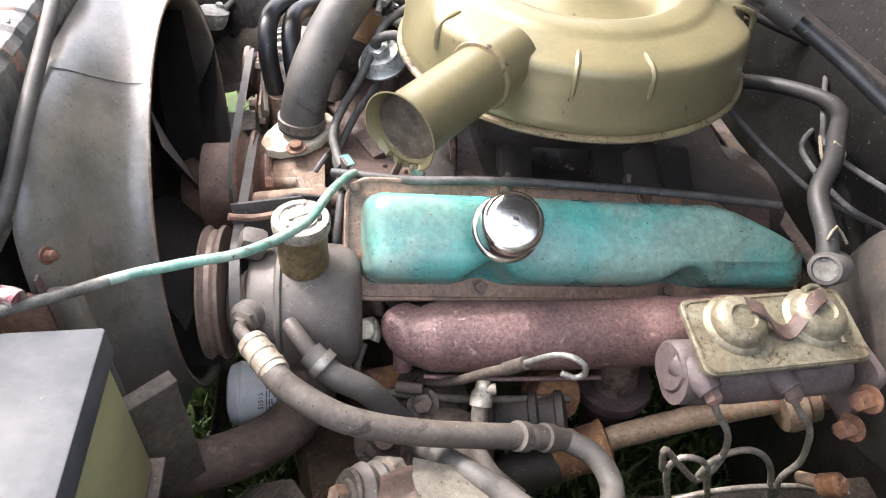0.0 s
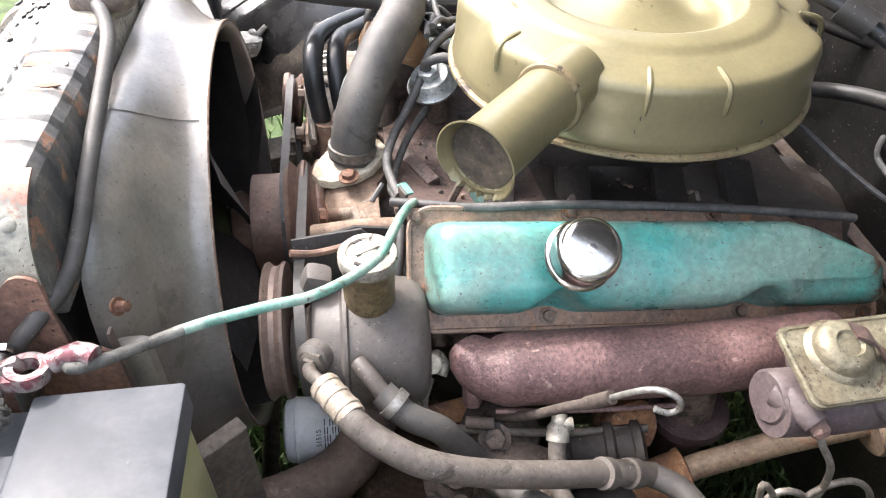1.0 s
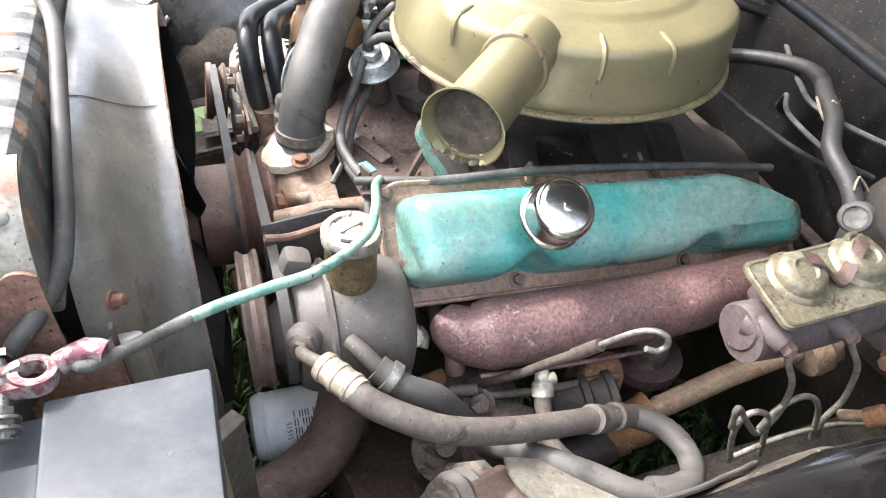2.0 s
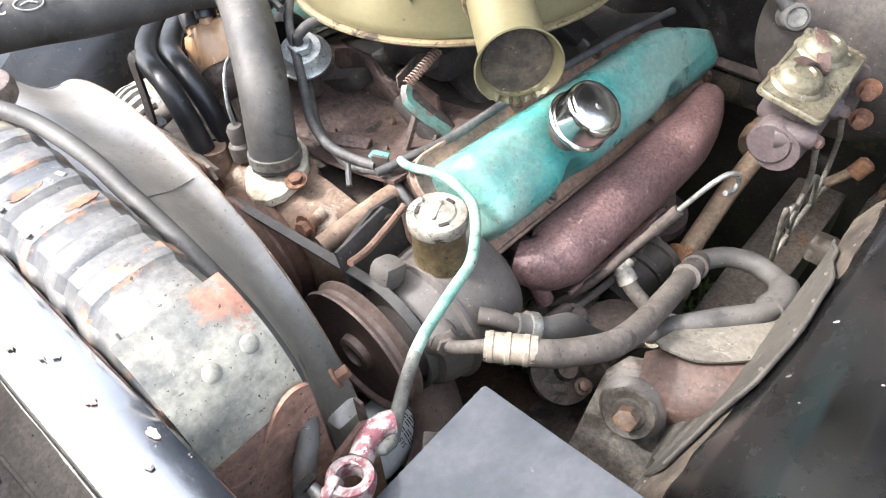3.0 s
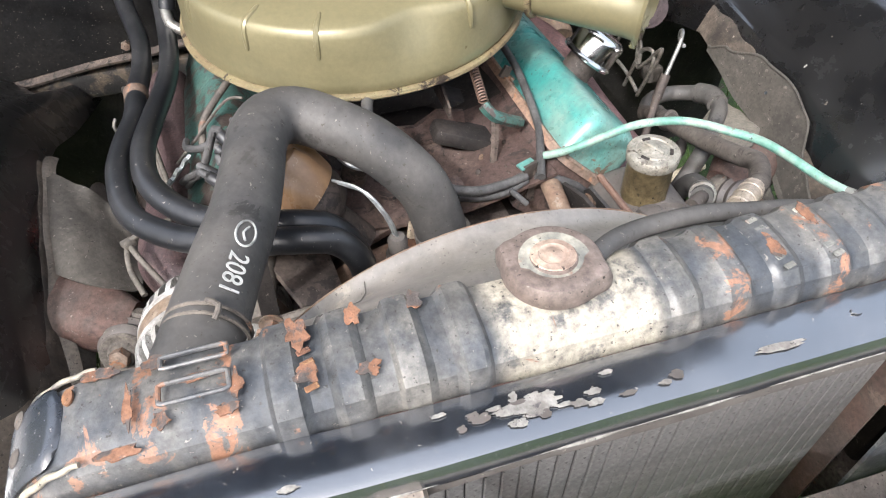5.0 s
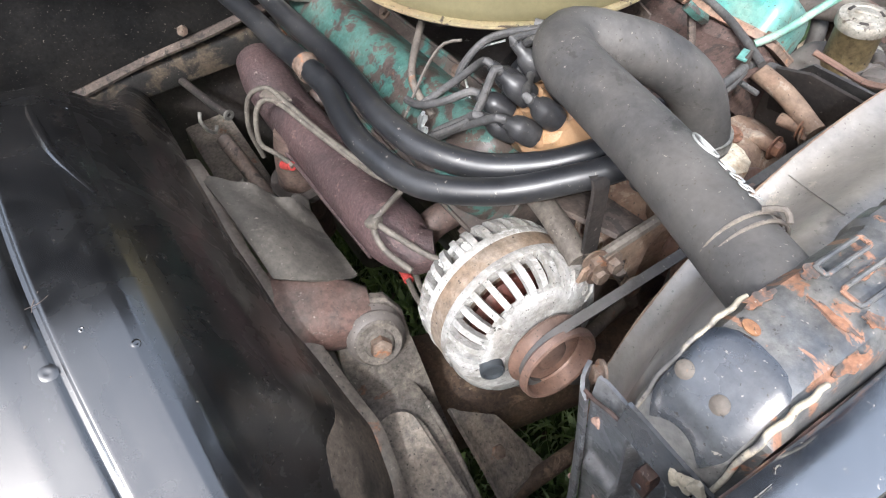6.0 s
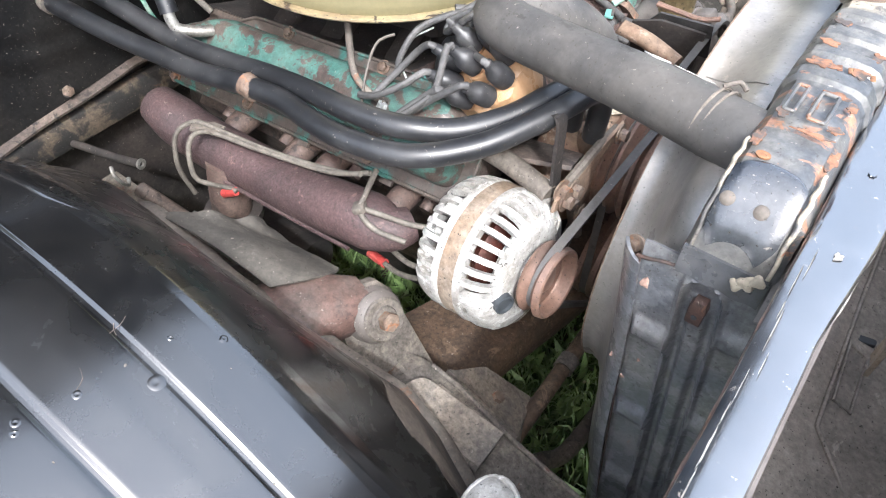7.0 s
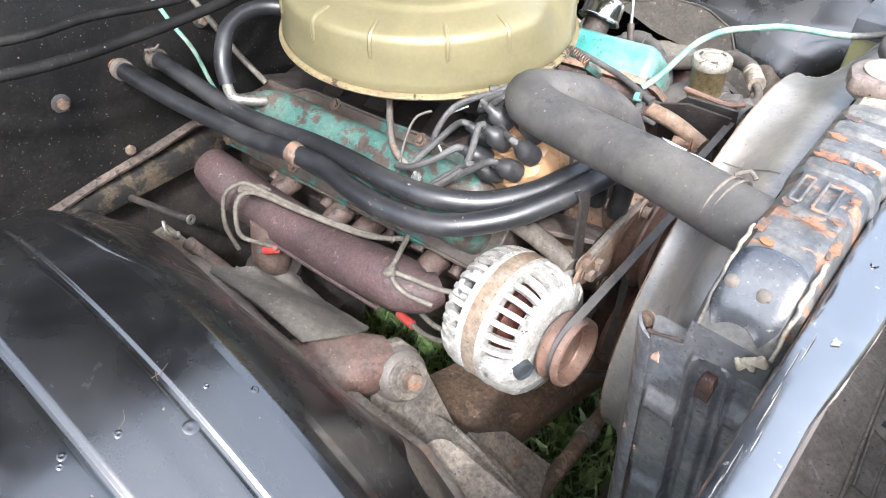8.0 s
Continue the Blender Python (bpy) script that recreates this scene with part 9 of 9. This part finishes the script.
def plug_wires():
    t = thing("plug_lead", (0.2, 0.3, 0.6), "dusty tan plug leads draped over the exhaust manifold", "plug lead")
    for pts in ([(0.05, 0.300, 0.690), (0.10, 0.305, 0.668), (0.20, 0.325, 0.662), (0.29, 0.342, 0.668), (0.325, 0.350, 0.668), (0.345, 0.372, 0.650), (0.345, 0.385, 0.60), (0.335, 0.38, 0.55)],
                [(0.06, 0.307, 0.688), (0.12, 0.312, 0.664), (0.22, 0.333, 0.662), (0.30, 0.352, 0.665), (0.318, 0.372, 0.648), (0.312, 0.384, 0.60), (0.295, 0.372, 0.585), (0.262, 0.366, 0.592), (0.25, 0.364, 0.591)],
                [(0.04, 0.30, 0.70), (0.022, 0.342, 0.700), (0.018, 0.356, 0.690), (-0.005, 0.358, 0.675), (-0.04, 0.345, 0.665)],
                [(0.02, 0.354, 0.694), (0.0, 0.345, 0.688), (-0.03, 0.325, 0.672), (-0.055, 0.31, 0.668)],
                [(-0.065, 0.335, 0.605), (-0.04, 0.336, 0.590), (-0.01, 0.330, 0.572), (0.022, 0.322, 0.562)],
                [(-0.06, 0.33, 0.615), (-0.03, 0.33, 0.605), (0.01, 0.318, 0.595), (0.04, 0.305, 0.59)]):
        part("lead", tube(pts, 0.0036, segs=10), WIRE_TAN, t)
    for p, d in (((0.252, 0.364, 0.590), (0.022, 0.006, -0.012)), ((0.018, 0.3225, 0.563), (0.032, -0.006, -0.007))):
        q = Vector(p)
        part("red_boot", tube([tuple(q), tuple(q + Vector(d))], 0.0065, segs=10, curve=False), REDWIRE, t, "red plug boot")
    part("loom_clip", box(at(0.02, 0.354, 0.693, 0, 20, 30), (0.016, 0.016, 0.010), 0.003), WIRE_TAN, t)
    part("loom_clip", plate([(-0.026, -0.006), (-0.006, -0.012), (0.012, -0.007), (0.026, -0.010), (0.020, 0.010), (0.004, 0.006), (-0.016, 0.012)], at(0.305, 0.347, 0.664, 0, 5, 20), 0.004, 0.001), DUSTY, t)
    h = thing("wire_holder", (0.04, 0.27, 0.75), "pale plastic plug lead holder with notches", "lead holder")
    part("holder", plate([(-0.024, -0.006), (0.024, -0.006), (0.026, 0.004), (0.022, 0.010), (0.018, 0.002), (0.012, 0.002), (0.010, 0.010), (0.004, 0.010), (0.002, 0.002), (-0.006, 0.002), (-0.008, 0.010), (-0.014, 0.010), (-0.016, 0.002), (-0.024, 0.006)], at(0.041, 0.274, 0.764, 60, 0, 150), 0.004, 0.001), VAC, h)
    part("rod", tube([(0.175, 0.187, 0.801), (0.143, 0.22, 0.785), (0.117, 0.242, 0.771), (0.093, 0.247, 0.761), (0.066, 0.247, 0.753)], 0.0046, segs=10), DUSTY, h, "bent tan tube")
    part("wire", tube([(0.096, 0.189, 0.808), (0.108, 0.204, 0.803), (0.107, 0.224, 0.789), (0.095, 0.253, 0.765), (0.077, 0.281, 0.748)], 0.0018, segs=6), WIRE_TAN, h)
    part("wire", tube([(0.062, 0.157, 0.814), (0.082, 0.176, 0.8), (0.086, 0.192, 0.777), (0.07, 0.196, 0.749)], 0.0015, segs=6), VAC, h)


plug_wires()


def heater_hoses():
    t = thing("heater_hose", (0.2, 0.33, 0.73), "pair of shiny black heater hoses swinging round the engine", "heater hose")
    a = [(0.590, 0.363, 0.766), (0.486, 0.345, 0.745), (0.398, 0.328, 0.733), (0.315, 0.324, 0.737), (0.232, 0.324, 0.755), (0.161, 0.324, 0.763), (0.10, 0.335, 0.768), (0.041, 0.338, 0.772), (-0.03, 0.322, 0.776), (-0.085, 0.272, 0.783), (-0.122, 0.210, 0.796), (-0.140, 0.165, 0.803), (-0.146, 0.128, 0.796), (-0.147, 0.108, 0.765), (-0.142, 0.102, 0.712)]
    b = [(0.594, 0.304, 0.762), (0.497, 0.294, 0.741), (0.40, 0.289, 0.729), (0.308, 0.287, 0.737), (0.221, 0.291, 0.755), (0.14, 0.300, 0.772), (0.066, 0.308, 0.783), (0.001, 0.300, 0.787), (-0.049, 0.266, 0.783), (-0.086, 0.218, 0.788), (-0.108, 0.172, 0.797), (-0.115, 0.135, 0.790), (-0.115, 0.112, 0.762), (-0.110, 0.10, 0.715)]
    part("hose", tube(a, 0.0135, segs=18), HOSE_NEW, t)
    part("hose", tube(b, 0.0135, segs=18), HOSE_NEW, t)
    part("strap", lathe([(0.0135, -0.010), (0.0150, -0.010), (0.0150, 0.010), (0.0135, 0.010)], frame_of((0.215, 0.324, 0.7575), (-1, 0, -0.15)), segs=24), BOLT, t, "rusty hose strap")
    for p in ((0.578, 0.361, 0.7635), (0.578, 0.3025, 0.7585)):
        part("clamp", lathe([(0.0135, -0.006), (0.0165, -0.006), (0.0165, 0.006), (0.0135, 0.006)], frame_of(p, (-1, 0, 0)), segs=20), DUSTY, t)
        part("pipe", tube([p, (0.615, p[1], p[2])], 0.011, segs=14, curve=False), RUST, t)
    part("clamp_tail", tube([(0.575, 0.315, 0.775), (0.570, 0.320, 0.783), (0.568, 0.307, 0.779), (0.570, 0.296, 0.783)], 0.002, segs=6), DUSTY, t)
    h = thing("hose_bracket", (-0.13, 0.20, 0.71), "bent black strap holding the heater hoses", "bracket")
    pts = [(-0.150, 0.206, 0.712), (-0.147, 0.204, 0.75), (-0.144, 0.202, 0.800), (-0.134, 0.199, 0.806), (-0.122, 0.197, 0.800), (-0.118, 0.20, 0.785)]
    path = curve_points(pts, 0.006)
    part("strap", loft([[q + Vector(d) for d in ((-0.002, -0.009, 0), (0.002, -0.009, 0.001), (0.002, 0.009, 0.001), (-0.002, 0.009, 0))] for q in path]), GRIME_AND_SHADE, h)
    s = thing("temperature_sender", (-0.07, 0.06, 0.70), "grey sender with twin wires beside the outlet", "sensor")
    part("body", lathe([(0.014, -0.02), (0.014, 0.0), (0.010, 0.004), (0.011, 0.02), (0.008, 0.026), (0, 0.026)], frame_of((-0.115, 0.062, 0.724), (0, 0, 1)), segs=14), PUMP, s)
    part("wire", tube([(-0.115, 0.062, 0.750), (-0.112, 0.068, 0.775), (-0.095, 0.085, 0.80), (-0.07, 0.11, 0.80)], 0.0018, segs=6), VAC, s)
    part("wire", tube([(-0.112, 0.064, 0.750), (-0.108, 0.072, 0.778), (-0.09, 0.09, 0.802), (-0.065, 0.115, 0.80)], 0.0018, segs=6), VAC, s)


heater_hoses()


def vacuum_can():
    t = thing("choke_pull_off", (0.005, 0.07, 0.77), "small zinc vacuum canister with hexagon top", "vacuum canister")
    ax = Vector((-0.28, -0.28, 0.92)).normalized()
    m = frame_of((0.004, 0.068, 0.792), ax)
    part("can", lathe([(0.012, -0.05), (0.014, -0.026), (0.030, -0.022), (0.034, -0.018), (0.0345, -0.014), (0.031, -0.012), (0.027, -0.002), (0.024, 0.002), (0, 0.002)], m, segs=36), VAC, t)
    part("nut", bolt(m @ Vector((0, 0, 0.002)), ax, 0.015, 0.010, False), VAC, t)
    part("hose", tube([tuple(m @ Vector((0, 0, 0.010))), tuple(m @ Vector((0.0, 0.0, 0.022))), (0.02, 0.058, 0.822), (0.05, 0.050, 0.815), (0.10, 0.045, 0.805)], 0.0065, segs=12), RUBBER, t)
    part("stem", tube([(0.01, 0.078, 0.76), (0.02, 0.085, 0.72)], 0.016, segs=14, curve=False), GRIME, t)


vacuum_can()


def throttle_parts():
    t = thing("throttle_return_spring", (0.03, -0.09, 0.76), "coil return spring on a chipped teal bracket", "spring")
    pts = []
    a, b = Vector((0.032, -0.083, 0.786)), Vector((0.085, -0.085, 0.806))
    ax = (b - a).normalized()
    s, u = ax.orthogonal().normalized(), ax.cross(ax.orthogonal()).normalized()
    for k in range(12 * 14 + 1):
        q = 2 * math.pi * k / 12
        pts.append(a + (b - a) * (k / (12 * 14)) + 0.0055 * (math.cos(q) * s + math.sin(q) * u))
    part("coil", add_tube(bmesh.new(), pts, 0.0011, segs=5, curve=False), BROWN_STEEL, t)
    part("bracket", tube([(0.032, -0.083, 0.782), (0.022, -0.092, 0.772), (0.030, -0.118, 0.752), (0.04, -0.135, 0.738)], 0.0075, segs=6), TEAL_RUST, t, "chipped teal bracket arm")
    part("stay", tube([(0.034, -0.098, 0.768), (0.02, -0.095, 0.735), (0.01, -0.09, 0.705)], 0.005, segs=6), GRIME, t)
    b2 = thing("line_bracket", (-0.05, -0.115, 0.70), "small teal clip bracket holding wires", "bracket")
    part("clip", box(at(-0.049, -0.114, 0.738, 0, 0, 20), (0.004, 0.020, 0.022), 0.001), TEAL_DIRTY, b2)
    part("clip_top", box(at(-0.046, -0.110, 0.7465, 0, 0, 20), (0.012, 0.022, 0.003), 0.001), TEAL, b2)
    part("foot", box(at(-0.047, -0.118, 0.712), (0.005, 0.010, 0.05), 0.001), GRIME, b2)
    w = thing("engine_wiring", (0.1, -0.1, 0.72), "grey engine wires and fuel line along the valve cover", "wiring")
    part("fuel_line", tube([(-0.064, -0.122, 0.739), (-0.02, -0.138, 0.744), (0.028, -0.152, 0.747), (0.136, -0.165, 0.752), (0.252, -0.170, 0.743), (0.37, -0.172, 0.728), (0.49, -0.178, 0.711)], 0.0052, segs=10), WIRE, w)
    part("wire", tube([(-0.052, -0.108, 0.735), (-0.058, -0.080, 0.734), (-0.062, -0.04, 0.738), (-0.05, 0.0, 0.748), (-0.03, 0.03, 0.765), (-0.01, 0.06, 0.79), (0.01, 0.09, 0.82), (0.05, 0.13, 0.83)], 0.0058, segs=10), WIRE, w)
    part("wire", tube([(-0.052, -0.11, 0.728), (-0.06, -0.075, 0.722), (-0.05, -0.03, 0.72), (-0.03, 0.02, 0.73), (0.0, 0.06, 0.75)], 0.005, segs=10), WIRE, w)
    part("wire", tube([(-0.05, -0.12, 0.73), (-0.055, -0.15, 0.72), (-0.06, -0.18, 0.70), (-0.065, -0.20, 0.665), (-0.06, -0.215, 0.60)], 0.005, segs=10), WIRE, w)
    part("wire", tube([(-0.045, -0.12, 0.725), (-0.05, -0.155, 0.705), (-0.05, -0.185, 0.68)], 0.006, segs=10), GREYCABLE, w)
    part("wire_end", tube([(-0.07, -0.082, 0.735), (-0.085, -0.098, 0.722)], 0.0035, segs=8, curve=False), WIRE, w)
    for x in (0.14, 0.29):
        part("clip", box(at(x, -0.152, 0.752 - 0.05 * x, 30, 0, 0), (0.006, 0.012, 0.018), 0.001), TEAL_DIRTY, w)


throttle_parts()


def vacuum_hoses():
    t = thing("vacuum_hose", (0.35, -0.3, 0.78), "dusty rubber vacuum hose from booster to carburetor", "hose", "vacuum hoses")
    part("hose", tube([(0.408, -0.362, 0.797), (0.414, -0.340, 0.812), (0.424, -0.293, 0.826), (0.460, -0.251, 0.834), (0.497, -0.199, 0.830), (0.537, -0.143, 0.824), (0.549, -0.085, 0.810), (0.525, -0.017, 0.789), (0.47, 0.03, 0.77)], 0.0102, segs=16), RUBBER_DARK, t)
    part("clamp", tube([(0.428, -0.352, 0.812), (0.416, -0.342, 0.826), (0.404, -0.352, 0.818)], 0.0014, segs=6), LOOM, t)
    part("tie", tube([(0.468, -0.232, 0.846), (0.480, -0.240, 0.836), (0.470, -0.250, 0.822), (0.458, -0.240, 0.828), (0.462, -0.215, 0.842)], 0.0018, segs=6), LOOM, t)
    p = thing("breather_hose", (0.45, 0.2, 0.78), "black crankcase breather hose behind the air cleaner", "hose", "vacuum hoses")
    part("hose", tube([(0.424, 0.279, 0.762), (0.440, 0.268, 0.795), (0.462, 0.228, 0.826), (0.458, 0.17, 0.832), (0.42, 0.125, 0.822)], 0.0125, segs=16), HOSE_NEW, p)
    part("elbow", tube([(0.392, 0.240, 0.728), (0.402, 0.262, 0.734), (0.416, 0.281, 0.744), (0.423, 0.281, 0.766)], 0.008, segs=12), STEEL, p, "chrome elbow")
    w = thing("firewall_wiring", (0.55, 0.1, 0.8), "loose dusty wires and rods by the firewall", "wiring")
    part("wire", tube([(0.66, 0.30, 1.0), (0.60, 0.26, 0.93), (0.57, 0.235, 0.86), (0.54, 0.215, 0.80), (0.50, 0.20, 0.745), (0.46, 0.19, 0.71)], 0.005, segs=10), WIRE_TAN, w)
    part("green_wire", tube([(0.625, 0.30, 0.90), (0.60, 0.275, 0.85), (0.575, 0.262, 0.80), (0.555, 0.25, 0.76), (0.545, 0.24, 0.70), (0.55, 0.22, 0.64)], 0.0035, segs=8), GREENCABLE, w)
    for pts in ([(0.60, -0.05, 0.72), (0.55, -0.10, 0.77), (0.50, -0.16, 0.78), (0.52, -0.23, 0.76), (0.57, -0.26, 0.74)], [(0.60, -0.02, 0.80), (0.54, -0.12, 0.80), (0.50, -0.20, 0.81), (0.55, -0.28, 0.80), (0.60, -0.30, 0.80)],
                [(0.60, -0.20, 0.70), (0.53, -0.18, 0.73), (0.49, -0.12, 0.75), (0.46, -0.05, 0.77)], [(0.60, -0.28, 0.77), (0.56, -0.30, 0.82), (0.545, -0.33, 0.86), (0.58, -0.36, 0.9)]):
        part("wire", tube(pts, 0.0035, segs=8), WIRE, w)
    part("rod", tube([(0.40, -0.045, 0.945), (0.442, -0.083, 0.928), (0.494, -0.133, 0.899), (0.537, -0.198, 0.870), (0.60, -0.28, 0.83)], 0.009, segs=14), HOSE_NEW, w)
    part("rod", tube([(0.43, -0.03, 0.945), (0.50, -0.10, 0.905), (0.56, -0.18, 0.870), (0.62, -0.26, 0.83)], 0.007, segs=12), GRIME_AND_SHADE, w)
    part("sleeve", tube([(0.435, -0.077, 0.931), (0.462, -0.102, 0.918)], 0.0155, segs=16, curve=False), RUBBER_DARK, w)
    g = thing("heater_valve_tube", (0.45, 0.387, 0.53), "cut steel tube end and hook by the chassis", "tube")
    part("tube", tube([(0.455, 0.388, 0.548), (0.50, 0.40, 0.545), (0.60, 0.42, 0.54)], 0.0065, segs=16, curve=False), GRIME_AND_SHADE, g)
    part("tube_end", lathe([(0.004, 0), (0.0085, 0), (0.0085, 0.004), (0.004, 0.004), (0.004, 0)], frame_of((0.4555, 0.388, 0.548), (-1, -0.25, 0.05)), segs=18), STEEL, g)
    part("hook", tube([(0.47, 0.425, 0.560), (0.46, 0.430, 0.552), (0.455, 0.425, 0.535), (0.46, 0.415, 0.522), (0.47, 0.408, 0.525)], 0.003, segs=8), STEEL, g)
    part("rod", tube([(0.44, 0.41, 0.52), (0.36, 0.40, 0.50), (0.25, 0.39, 0.47)], 0.012, segs=12), GRIME, g)


vacuum_hoses()
